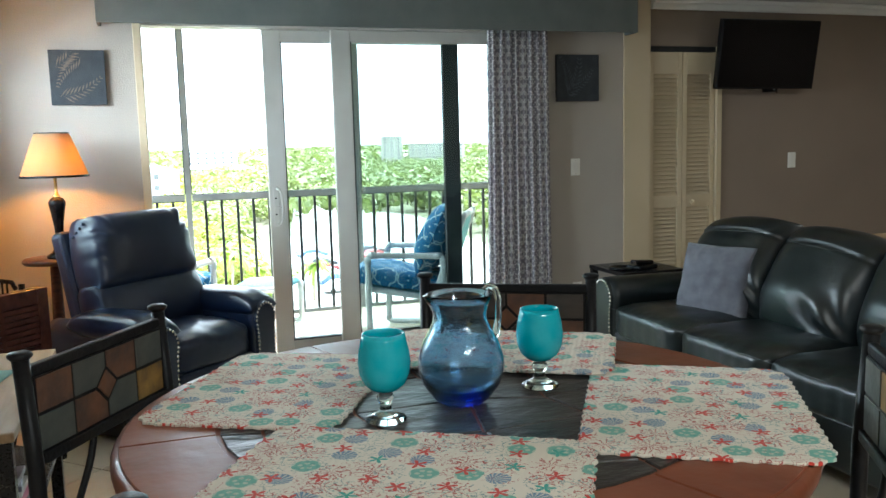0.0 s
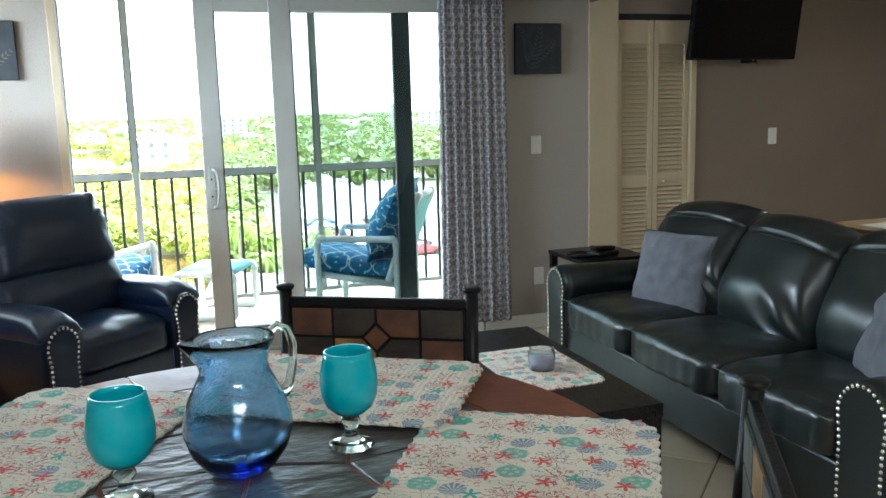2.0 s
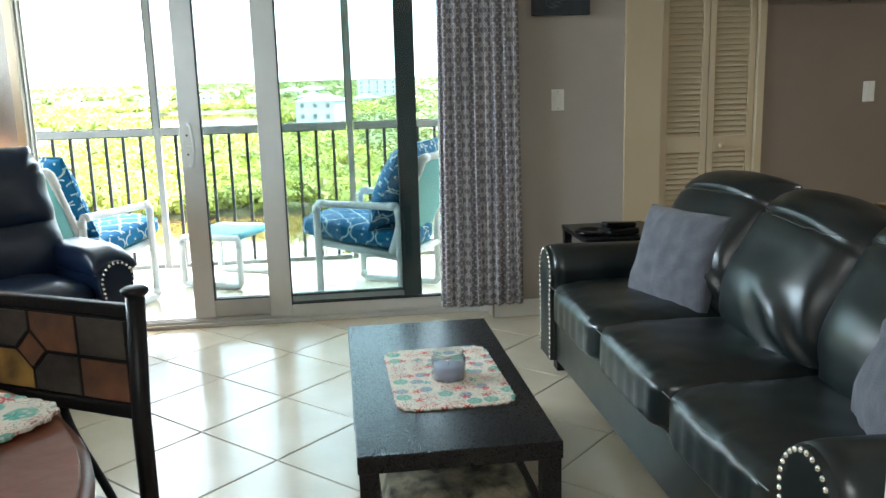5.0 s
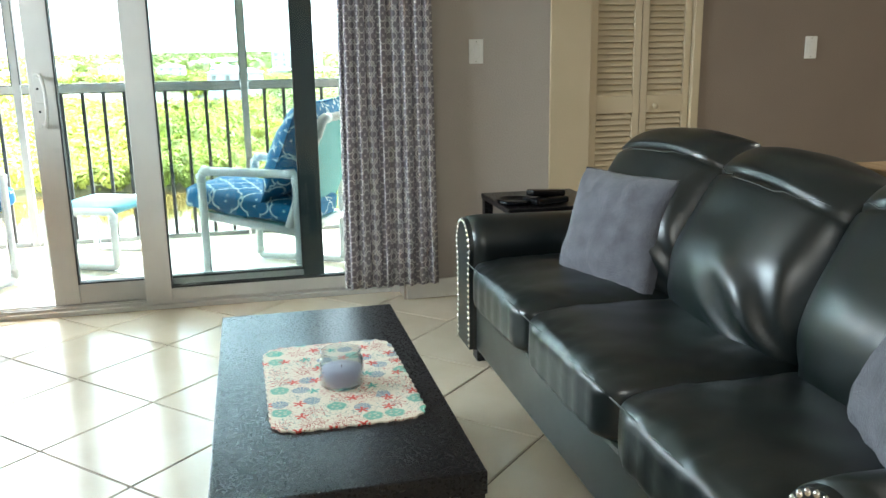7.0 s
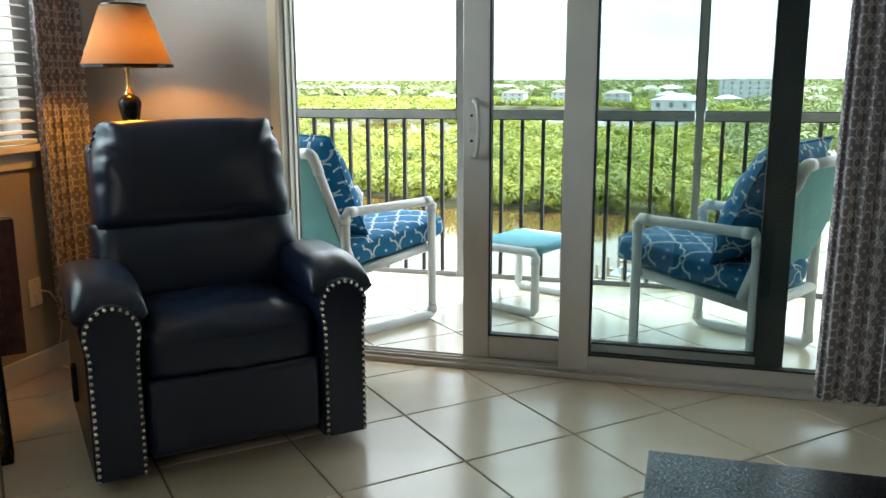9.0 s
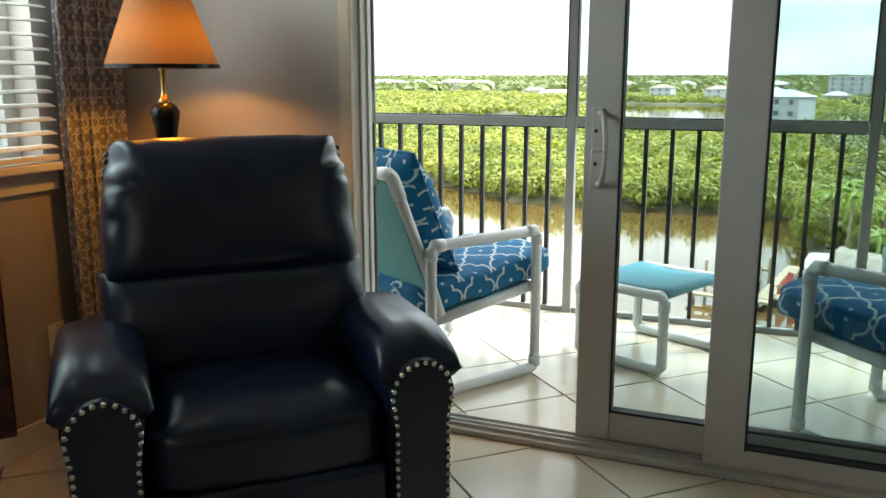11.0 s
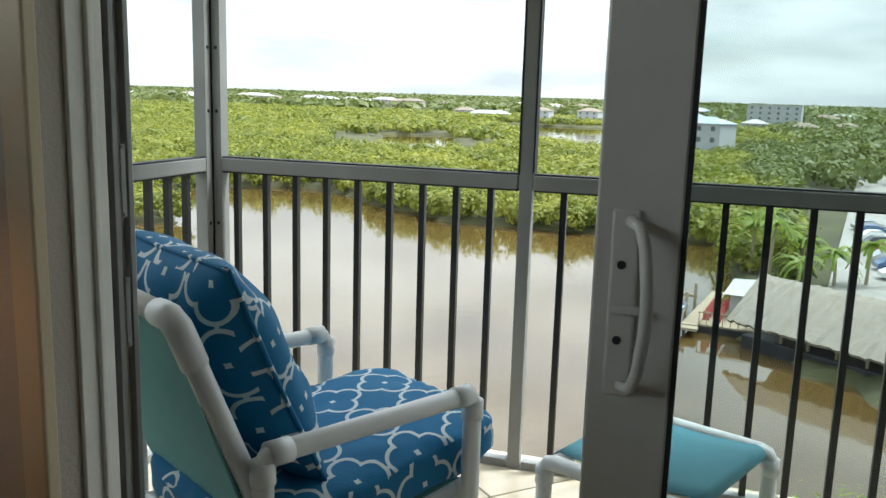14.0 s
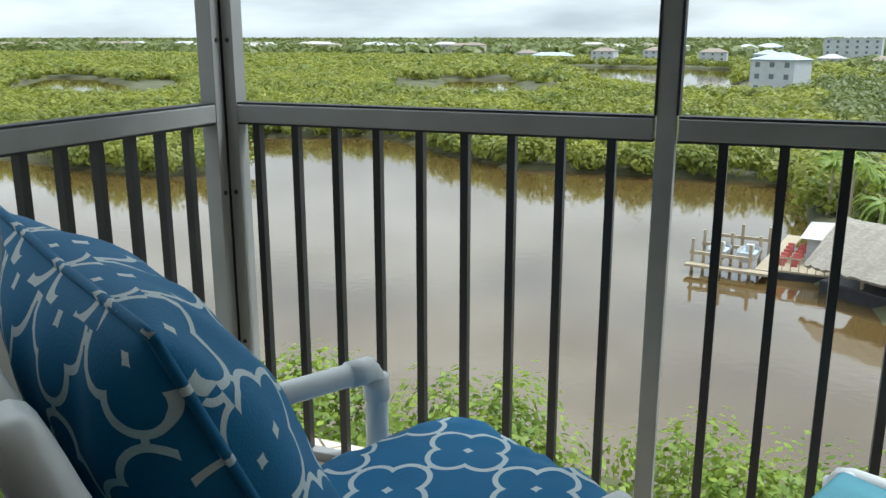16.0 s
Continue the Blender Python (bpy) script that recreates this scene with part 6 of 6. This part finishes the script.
def foliage(name, a, b_, scale, trans=0.35):
    m, n, l, b = nodes_of(name)
    tc = n.new("ShaderNodeTexCoord")
    t1 = n.new("ShaderNodeTexNoise")
    t1.inputs["Scale"].default_value, t1.inputs["Detail"].default_value = scale, 4
    l.new(tc.outputs["Object"], t1.inputs["Vector"])
    t2 = n.new("ShaderNodeTexNoise")
    t2.inputs["Scale"].default_value, t2.inputs["Detail"].default_value = scale * 5.5, 3
    l.new(tc.outputs["Object"], t2.inputs["Vector"])
    g = n.new("ShaderNodeNewGeometry")
    c = Calc(n, l)
    # broad stands, single crowns, single sprays
    f = c.op("MULTIPLY", c.op("SUBTRACT", t1.outputs["Fac"], 0.30), 1.6)
    f = c.op("ADD", f, c.op("MULTIPLY", c.op("SUBTRACT", t2.outputs["Fac"], 0.5), 1.5))
    f = c.op("ADD", f, c.op("MULTIPLY", c.op("SUBTRACT", g.outputs["Random Per Island"], 0.5), 0.22), clamp=True)
    col = c.mix(f, a, b_)
    l.new(col, b.inputs["Base Color"])
    b.inputs["Roughness"].default_value = 0.55
    tr = n.new("ShaderNodeBsdfTranslucent")
    l.new(col, tr.inputs["Color"])
    mx = n.new("ShaderNodeMixShader")
    mx.inputs[0].default_value = trans
    l.new(b.outputs[0], mx.inputs[1])
    l.new(tr.outputs[0], mx.inputs[2])
    l.new(mx.outputs[0], n["Material Output"].inputs["Surface"])
    return m


M["mangrove"] = foliage("mangrove_leaves", (0.12, 0.155, 0.018), (0.40, 0.39, 0.06), 0.06, 0.45)
M["mangrove_near"] = foliage("near_bush_leaves", (0.12, 0.19, 0.018), (0.36, 0.42, 0.05), 0.5, 0.45)
M["woods"] = foliage("far_wood_leaves", (0.10, 0.13, 0.03), (0.20, 0.22, 0.06), 0.02)
rng = np.random.default_rng(4)


def leaf_cloud(cx, cy, cz, rx, rz, per, size, lobes=5):
    """Leaf sprays of many crowns at once: arrays of crown centres and radii; returns verts and quads."""
    n = len(cx)
    lob = rng.normal(size=(n, lobes, 3))
    lob /= np.linalg.norm(lob, axis=2, keepdims=True)
    lob[..., 2] = np.abs(lob[..., 2]) * 0.9 - 0.15
    lob *= rng.uniform(0.35, 0.75, (n, lobes, 1))
    pick = rng.integers(0, lobes, (n, per))
    base = np.take_along_axis(lob, pick[..., None], 1)
    d = rng.normal(size=(n, per, 3))
    d /= np.linalg.norm(d, axis=2, keepdims=True)
    p = base + d * rng.uniform(0.28, 0.52, (n, per, 1))
    nrm = d + base * 0.8 + rng.normal(size=d.shape) * 0.16 + np.array([0, 0, 0.45])
    nrm /= np.linalg.norm(nrm, axis=2, keepdims=True)
    p = np.stack([cx[:, None] + p[..., 0] * rx[:, None], cy[:, None] + p[..., 1] * rx[:, None], cz[:, None] + p[..., 2] * rz[:, None]], -1).reshape(-1, 3)
    nrm = nrm.reshape(-1, 3)
    s = np.repeat(size, per)[:, None] * rng.uniform(0.6, 1.35, (n * per, 1))
    ref = rng.normal(size=nrm.shape)
    u = np.cross(nrm, ref)
    u /= np.linalg.norm(u, axis=1, keepdims=True)
    v = np.cross(nrm, u)
    quad = np.stack([p + u * s, p + v * s * 0.6 + nrm * s * 0.12, p - u * s, p - v * s * 0.6 + nrm * s * 0.12], 1)
    return quad.reshape(-1, 3)


def quads_ob(name, clouds, material, label, cat):
    v = np.concatenate(clouds)
    k = len(v) // 4
    me = bpy.data.meshes.new(name)
    me.vertices.add(len(v))
    me.vertices.foreach_set("co", v.astype(np.float32).ravel())
    me.loops.add(len(v))
    me.loops.foreach_set("vertex_index", np.arange(len(v), dtype=np.int32))
    me.polygons.add(k)
    me.polygons.foreach_set("loop_start", np.arange(0, len(v), 4, dtype=np.int32))
    me.materials.append(material)
    me.update(calc_edges=True)
    me.validate()
    return tagged(new(name, me), label, cat, "", "stuff")


def scatter(x0, x1, y0, y1, count, lo=1.0, hi=1e9):
    x, y = rng.uniform(x0, x1, count), rng.uniform(y0, y1, count)
    d = shore(x, y)
    keep = (d > lo) & (d < hi) & ~((x > 8) & (x < 60) & (y > 60) & (y < 190) & (x > 8 + (y - 60) * 0.06)) & ~((np.abs(x + 2) < 14) & (np.abs(y - 305) < 22))
    return x[keep], y[keep], d[keep]


clouds = []
x, y, d = scatter(-260, 12, 84, 190, 6300, -0.6, 26)
keep = (y > 90)
x, y, d = x[keep], y[keep], d[keep]
h = rng.uniform(2.6, 4.6, len(x))
clouds.append(leaf_cloud(x, y, WATER + 0.2 + h * 0.5, h * 0.62, h * 0.8, 104, np.full(len(x), 0.36)))
x, y, d = scatter(-260, 12, 120, 330, 5200, 20)
h = rng.uniform(3.0, 5.0, len(x))
clouds.append(leaf_cloud(x, y, WATER + 0.6 + h * 0.5, h * 0.8, h * 0.7, 90, np.full(len(x), 0.52)))
quads_ob("mangrove_trees", clouds, M["mangrove"], "dense yellow-green mangrove trees along the river", "mangroves")
clouds = []
x, y, d = scatter(-900, 60, 320, 720, 6500, 2)
h = rng.uniform(4.0, 6.0, len(x))
clouds.append(leaf_cloud(x, y, WATER + 0.3 + h * 0.5, h * 1.1, h * 0.6, 45, np.full(len(x), 1.15)))
x, y, d = scatter(-600, -240, 60, 330, 2600, 2)
h = rng.uniform(3.5, 5.5, len(x))
clouds.append(leaf_cloud(x, y, WATER + 0.3 + h * 0.5, h * 1.0, h * 0.7, 50, np.full(len(x), 1.0)))
quads_ob("mangrove_forest", clouds, M["mangrove"], "wide flat mangrove forest across the river", "forest")
clouds = []
x, y, d = scatter(30, 420, 120, 700, 3600, 2)
h = rng.uniform(5.0, 9.0, len(x))
clouds.append(leaf_cloud(x, y, WATER + 0.5 + h * 0.5, h * 0.7, h * 0.6, 34, np.full(len(x), 1.1)))
x, y, d = scatter(-2600, 1900, 700, 2900, 7000, 2)
h = rng.uniform(7.0, 13.0, len(x))
clouds.append(leaf_cloud(x, y, WATER + 0.5 + h * 0.4, h * 2.2, h * 0.6, 16, np.full(len(x), 4.5)))
x, y = rng.uniform(-6500, 4500, 3000), rng.uniform(2900, 4600, 3000)
h = rng.uniform(14.0, 20.0, len(x))
clouds.append(leaf_cloud(x, y, WATER + h * 0.45, h * 4.0, h * 0.6, 14, np.full(len(x), 12.0)))
x, y, d = scatter(9, 30, 100, 330, 420, 3)
h = rng.uniform(4.0, 7.0, len(x))
clouds.append(leaf_cloud(x, y, WATER + 0.5 + h * 0.5, h * 0.6, h * 0.6, 60, np.full(len(x), 0.6)))
quads_ob("far_woods", clouds, M["woods"], "green suburban woods towards the horizon", "woods")
clouds = []
x = rng.uniform(-60, 14, 190)
y = rng.uniform(24, 35, 190)
h = rng.uniform(3.0, 5.6, 190)
clouds.append(leaf_cloud(x, y, WATER + 0.3 + h * 0.55, h * 0.55, h * 0.6, 420, np.full(190, 0.17), 8))
quads_ob("bank_bushes", clouds, M["mangrove_near"], "bright green bushes on the near river bank", "bushes")

# ---- buildings ----
M["stucco"] = mat("white_stucco", (0.38, 0.39, 0.40), 0.8, color2=(0.44, 0.45, 0.46), scale=0.4, bump=0.2, bump_scale=3)
M["stucco_tan"] = mat("tan_stucco", (0.36, 0.33, 0.29), 0.8, color2=(0.42, 0.39, 0.34), scale=0.3)
M["roof_grey"] = mat("blue_grey_metal_roof", (0.33, 0.39, 0.45), 0.5, color2=(0.40, 0.46, 0.52), scale=0.5, stretch=(4, 1, 1))
M["roof_white"] = mat("white_metal_roof", (0.40, 0.40, 0.40), 0.5, color2=(0.46, 0.46, 0.46), scale=0.5)
M["roof_brown"] = mat("brown_shingle_roof", (0.20, 0.16, 0.13), 0.8, color2=(0.27, 0.22, 0.18), scale=0.7)
M["dark_glass"] = mat("dark_window_glass", (0.11, 0.12, 0.13), 0.1, color2=(0.15, 0.16, 0.17), scale=0.3)


def house(x, y, w, d, h, turn, storeys, wall_m, roof_m, label, cat="house", group="", hip=0.22, flat=False):
    b = thing("house" if cat == "house" else "apartment_building", label, cat, x, y, WATER + 0.3, turn, group)
    part("wall", box(-w / 2, w / 2, -d / 2, d / 2, 0, h), wall_m, b)
    bm = bmesh.new()
    e = 0.5
    if flat:
        box(-w / 2 - 0.2, w / 2 + 0.2, -d / 2 - 0.2, d / 2 + 0.2, h, h + 0.5, bm=bm)
    else:
        rh = min(w, d) * hip
        lo = [bm.verts.new(p) for p in ((-w / 2 - e, -d / 2 - e, h), (w / 2 + e, -d / 2 - e, h), (w / 2 + e, d / 2 + e, h), (-w / 2 - e, d / 2 + e, h))]
        k = max(0.0, (w - d) / 2)
        hi = [bm.verts.new(p) for p in ((-k - 0.1, 0, h + rh), (k + 0.1, 0, h + rh))]
        for f in ((lo[0], lo[1], hi[1], hi[0]), (lo[1], lo[2], hi[1]), (lo[2], lo[3], hi[0], hi[1]), (lo[3], lo[0], hi[0]), (lo[3], lo[2], lo[1], lo[0])):
            bm.faces.new(f)
    part("roof", bm, roof_m, b)
    per = max(2, int(w / 5))
    sh = h / storeys
    for f in range(storeys):
        for i in range(per):
            cx = -w / 2 + (i + 0.5) * w / per
            part("window", box(cx - 0.8, cx + 0.8, -d / 2 - 0.06, -d / 2 + 0.02, f * sh + sh * 0.35, f * sh + sh * 0.78), M["dark_glass"], b)
    return b


house(-2.0, 303, 15, 11, 11.0, -28, 3, M["stucco"], M["roof_grey"], "white three-storey building with a blue-grey hip roof beyond the mangroves", "apartment", hip=0.2)
house(38, 620, 34, 14, 17, -10, 5, M["stucco"], M["roof_white"], "distant white mid-rise block with pale columns", "apartment", flat=True)
house(175, 640, 16, 14, 24, -14, 8, M["stucco_tan"], M["roof_brown"], "distant brown apartment tower", "apartment", flat=True)
house(215, 650, 44, 16, 18, -14, 6, M["stucco_tan"], M["roof_brown"], "distant tan apartment block", "apartment", flat=True)
house(86, 380, 26, 10, 4.5, -6, 1, M["stucco"], M["roof_white"], "low white commercial building with a pale roof", "house", flat=True)
rnd = random.Random(3)
for i, (x, y, w, h, s) in enumerate(((-118, 600, 16, 9, 3), (-84, 606, 15, 9.5, 3), (-45, 585, 17, 9, 3), (-12, 575, 15, 8, 2), (24, 570, 14, 6, 2), (-165, 640, 30, 5, 1), (48, 520, 15, 6, 2), (-200, 690, 16, 6, 2), (75, 560, 15, 6, 2), (110, 520, 14, 5, 1))):
    house(x, y, w, 11, h, rnd.uniform(-15, 15), s, M["stucco"], rnd.choice((M["roof_grey"], M["roof_white"], M["roof_brown"])), "waterfront house with pale walls across the lagoon", "house", "waterfront houses")
for i in range(46):
    x = rnd.uniform(-1500, -120)
    house(x, rnd.uniform(980, 1250) + x * -0.1, rnd.uniform(18, 34), 14, rnd.uniform(5.5, 10), rnd.uniform(-20, 20), 2, M["stucco_tan"], rnd.choice((M["roof_white"], M["roof_brown"], M["stucco_tan"])), "small pale house far off among trees", "house", "far houses")
for i in range(26):
    house(rnd.uniform(-60, 520), rnd.uniform(760, 1200), rnd.uniform(16, 30), 14, rnd.uniform(5.5, 10), rnd.uniform(-20, 20), 2, M["stucco"], rnd.choice((M["roof_white"], M["roof_grey"], M["roof_brown"])), "small pale house far off among trees", "house", "far houses")

# ---- right bank: docks, boathouse, thatched hut, parking ----
M["timber"] = mat("weathered_dock_wood", (0.27, 0.22, 0.15), 0.8, color2=(0.36, 0.30, 0.21), scale=2, stretch=(1, 5, 1), bump=0.3, bump_scale=20)
M["thatch"] = mat("grey_thatch", (0.25, 0.22, 0.18), 0.95, color2=(0.36, 0.32, 0.27), scale=3, detail=8, stretch=(1, 1, 6), bump=1.0, bump_scale=14)
M["hull"] = mat("black_hull", (0.015, 0.015, 0.018), 0.5, color2=(0.03, 0.03, 0.035), scale=1)
M["asphalt"] = mat("pale_asphalt", (0.26, 0.25, 0.23), 0.9, color2=(0.33, 0.31, 0.29), scale=0.3, detail=8, bump=0.2, bump_scale=8)
M["red"] = mat("faded_red_paint", (0.42, 0.08, 0.07), 0.6, color2=(0.5, 0.14, 0.12), scale=3)
dock = thing("boat_dock", "weathered wooden dock with boat-lift posts on the river", "dock", -2.6, 77.5, WATER, -10)
for y in (-5.5, -2.0, 1.8):
    part("beam", box(-2.2, 2.6, y - 0.12, y + 0.12, 1.35, 1.6), M["timber"], dock)
for x in (-2.0, 0.2, 2.4):
    for y in (-5.5, -2.0, 1.8):
        part("mooring_post", tube([(x, y, -1.4), (x, y, 2.6)], 0.14, 8), M["timber"], dock)
part("walkway", box(-2.3, 4.2, -6.6, -5.7, 0.55, 0.75), M["timber"], dock)
part("walkway", box(2.8, 4.0, -5.6, 8.0, 0.6, 0.8), M["timber"], dock)
for k, (x, y) in enumerate(((-0.9, -3.7), (1.3, -3.8))):
    bt = thing("motor_boat", "small pale motor boat hung on the dock lift", "boat", -2.6 + x, 77.5 + y, WATER + 1.0, 80, group="lifted boats")
    bm = bmesh.new()
    secs = []
    for f, wd in ((0, 0.7), (0.3, 0.85), (0.6, 0.8), (0.85, 0.45), (1.0, 0.05)):
        xx = -1.4 + 2.9 * f
        secs.append([bm.verts.new(p) for p in ((xx, -wd, 0.75 + 0.2 * f), (xx, -wd * 0.75, 0.1), (xx, 0, 0.0 + 0.25 * f ** 3), (xx, wd * 0.75, 0.1), (xx, wd, 0.75 + 0.2 * f))])
    for a, b in zip(secs, secs[1:]):
        for i in range(4):
            bm.faces.new((a[i], a[i + 1], b[i + 1], b[i]))
    bm.faces.new(secs[0])
    part("hull", bm, M["stucco"], bt)
    part("deck", box(-1.35, 0.8, -0.6, 0.6, 0.55, 0.62), M["roof_grey"], bt)
    part("console", box(-0.3, 0.2, -0.3, 0.3, 0.62, 1.2, 0.04), M["stucco"], bt)
hut = house(6.7, 78, 7.0, 6.0, 2.4, -8, 1, M["stucco"], M["roof_white"], "low white boathouse with a pale roof on the river bank", "house", hip=0.14)
bar = thing("deck_barge", "dark floating deck with red chairs and railings beside the boathouse", "deck", 2.3, 75.5, WATER, -8)
part("hull", box(-1.4, 3.6, -3.4, 3.4, -0.6, 0.55, 0.05), M["hull"], bar)
part("deck_floor", box(-1.4, 3.6, -3.4, 3.4, 0.55, 0.68), M["timber"], bar)
for i in range(9):
    part("rail_post", box(-1.35 + i * 0.6, -1.29 + i * 0.6, -3.35, -3.29, 0.68, 1.65), M["timber"], bar)
part("rail", box(-1.4, 3.6, -3.38, -3.28, 1.6, 1.7), M["timber"], bar)
for i in range(5):
    for j in range(2):
        part("chair_back", box(-1.1 + j * 0.9, -0.6 + j * 0.9, -2.8 + i * 1.2, -2.72 + i * 1.2, 0.9, 1.7, 0.02), M["red"], bar, "faded red chair back")
tiki = thing("thatched_hut", "long grey thatched-roof hut on a dark barge along the bank", "hut", 12.2, 66.5, WATER, -38)
part("hull", box(-8.5, 8.5, -3.0, 3.0, -0.6, 1.0, 0.1), M["hull"], tiki)
for i in range(8):
    part("post", tube([(-7.6 + i * 2.15, -2.6, 1.0), (-7.6 + i * 2.15, -2.6, 2.8)], 0.12, 8), M["timber"], tiki)
bm = bmesh.new()
rows = []
for j, (yy, zz) in enumerate(((-4.0, 2.1), (-3.0, 3.0), (-1.8, 4.0), (-0.6, 4.9), (0, 5.2), (0.8, 4.8), (2.0, 3.8), (3.2, 2.8), (4.0, 2.1))):
    rows.append([bm.verts.new((-9.2 + 18.4 * i / 60 * 1.0, yy + 0.16 * noise.noise((i * 0.9, j * 1.3, 0)), zz + 0.22 * noise.noise((i * 0.7, j, 4)))) for i in range(61)])
for a, b in zip(rows, rows[1:]):
    for i in range(60):
        bm.faces.new((a[i], a[i + 1], b[i + 1], b[i]))
th = part("roof", bm, M["thatch"], tiki, "shaggy grey palm thatch")
th.modifiers.new("thick", "SOLIDIFY").thickness = 0.3
lot = mesh_ob("road", [(11, 84, WATER + 1.25), (44, 70, WATER + 1.25), (58, 190, WATER + 1.25), (46, 250, WATER + 1.25), (38, 250, WATER + 1.25), (24, 165, WATER + 1.25)], [(0, 1, 2, 3, 4, 5)], M["asphalt"], "pale asphalt parking lot and road behind the river bank", "road", ST)


def car(x, y, turn, paint):
    c = thing("car", "parked car in the lot behind the river bank", "car", x, y, WATER + 1.26, turn, group="parked cars")
    bm = bmesh.new()
    secs = []
    for xx, zt, w in ((-2.2, 0.75, 0.8), (-1.7, 0.95, 0.88), (-1.1, 1.42, 0.7), (0.3, 1.45, 0.7), (1.0, 0.98, 0.86), (2.0, 0.85, 0.84), (2.25, 0.6, 0.75)):
        secs.append([bm.verts.new(p) for p in ((xx, -0.88, 0.3), (xx, -0.9, 0.75), (xx, -w, zt), (xx, w, zt), (xx, 0.9, 0.75), (xx, 0.88, 0.3))])
    for a, b in zip(secs, secs[1:]):
        for i in range(5):
            bm.faces.new((a[i], a[i + 1], b[i + 1], b[i]))
        bm.faces.new((a[5], a[0], b[0], b[5]))
    bm.faces.new(secs[0])
    bm.faces.new(secs[-1])
    part("body", bm, paint, c)
    part("windscreen", box(-1.0, 0.5, -0.74, 0.74, 1.02, 1.36), M["dark_glass"], c)
    for sx in (-1.35, 1.4):
        for sy in (-0.85, 0.85):
            part("wheel", moved(lathe([(0.0001, -0.1), (0.32, -0.1), (0.32, 0.1), (0.0001, 0.1)], 12), pose(sx, sy, 0.32, 90, 0, 0)), M["rubber"], c)
    return c


paints = [mat("car_paint_%s" % w, c, 0.25, coat=0.5) for w, c in (("white", (0.7, 0.7, 0.7)), ("silver", (0.4, 0.41, 0.42)), ("dark", (0.03, 0.03, 0.035)), ("blue", (0.05, 0.10, 0.22)), ("red", (0.35, 0.03, 0.03)))]
for i in range(16):
    car(19.5 + (i % 8) * 0.35 + (i // 8) * 9, 96 + (i % 8) * 5.2, 6 + (i % 3) * 2, paints[(i * 3) % 5])


def palm(x, y, h, seed):
    r_ = random.Random(seed)
    p = thing("palm_tree", "palm tree with drooping fronds on the river bank", "palm tree", x, y, WATER + 0.3, r_.uniform(0, 360), group="bank palms")
    lean = r_.uniform(-0.6, 0.6)
    part("trunk", tube([(0, 0, 0), (lean * 0.3, 0, h * 0.5), (lean, 0, h)], [0.2, 0.15, 0.12], 8), M["timber"], p)
    for k in range(15):
        a = k * math.tau / 15 + r_.uniform(-0.2, 0.2)
        up = r_.uniform(-0.2, 0.9)
        bm = bmesh.new()
        prev = None
        for i in range(9):
            f = i / 8
            rr = 2.5 * f
            z = h + up * rr - 0.34 * rr * rr * (0.6 + 0.4 * f)
            wd = 0.34 * math.sin(min(1.0, f * 1.3 + 0.12) * math.pi * 0.9) + 0.02
            c_ = Vector((lean + rr * math.cos(a), rr * math.sin(a), z))
            sd = Vector((-math.sin(a), math.cos(a), 0)) * wd
            row = [bm.verts.new(c_ - sd + Vector((0, 0, -wd * 0.6))), bm.verts.new(c_), bm.verts.new(c_ + sd + Vector((0, 0, -wd * 0.6)))]
            if prev:
                bm.faces.new((prev[0], prev[1], row[1], row[0]))
                bm.faces.new((prev[1], prev[2], row[2], row[1]))
            prev = row
        part("frond", bm, M["mangrove_near"], p)
    return p


for i, (x, y, h) in enumerate(((5.2, 97, 5.5), (6.8, 93, 6.5), (8.4, 99, 5.0), (7.2, 104, 6.0), (10.0, 95, 4.5), (12.5, 90, 4.2), (9.0, 88, 3.6), (15.5, 92, 5.0), (5.6, 108, 5.0))):
    palm(x, y, h, i)

# ---- floor pieces ----
lay_tiles(floor, 0.643, 4.264, XL, XR, YB, 5.14, 0.0, M["tile"], 280)
lay_tiles(balcony_floor, -0.08, 5.97, -1.42, 4.4, 5.265, 6.97, 0.0, M["tile"], 280)
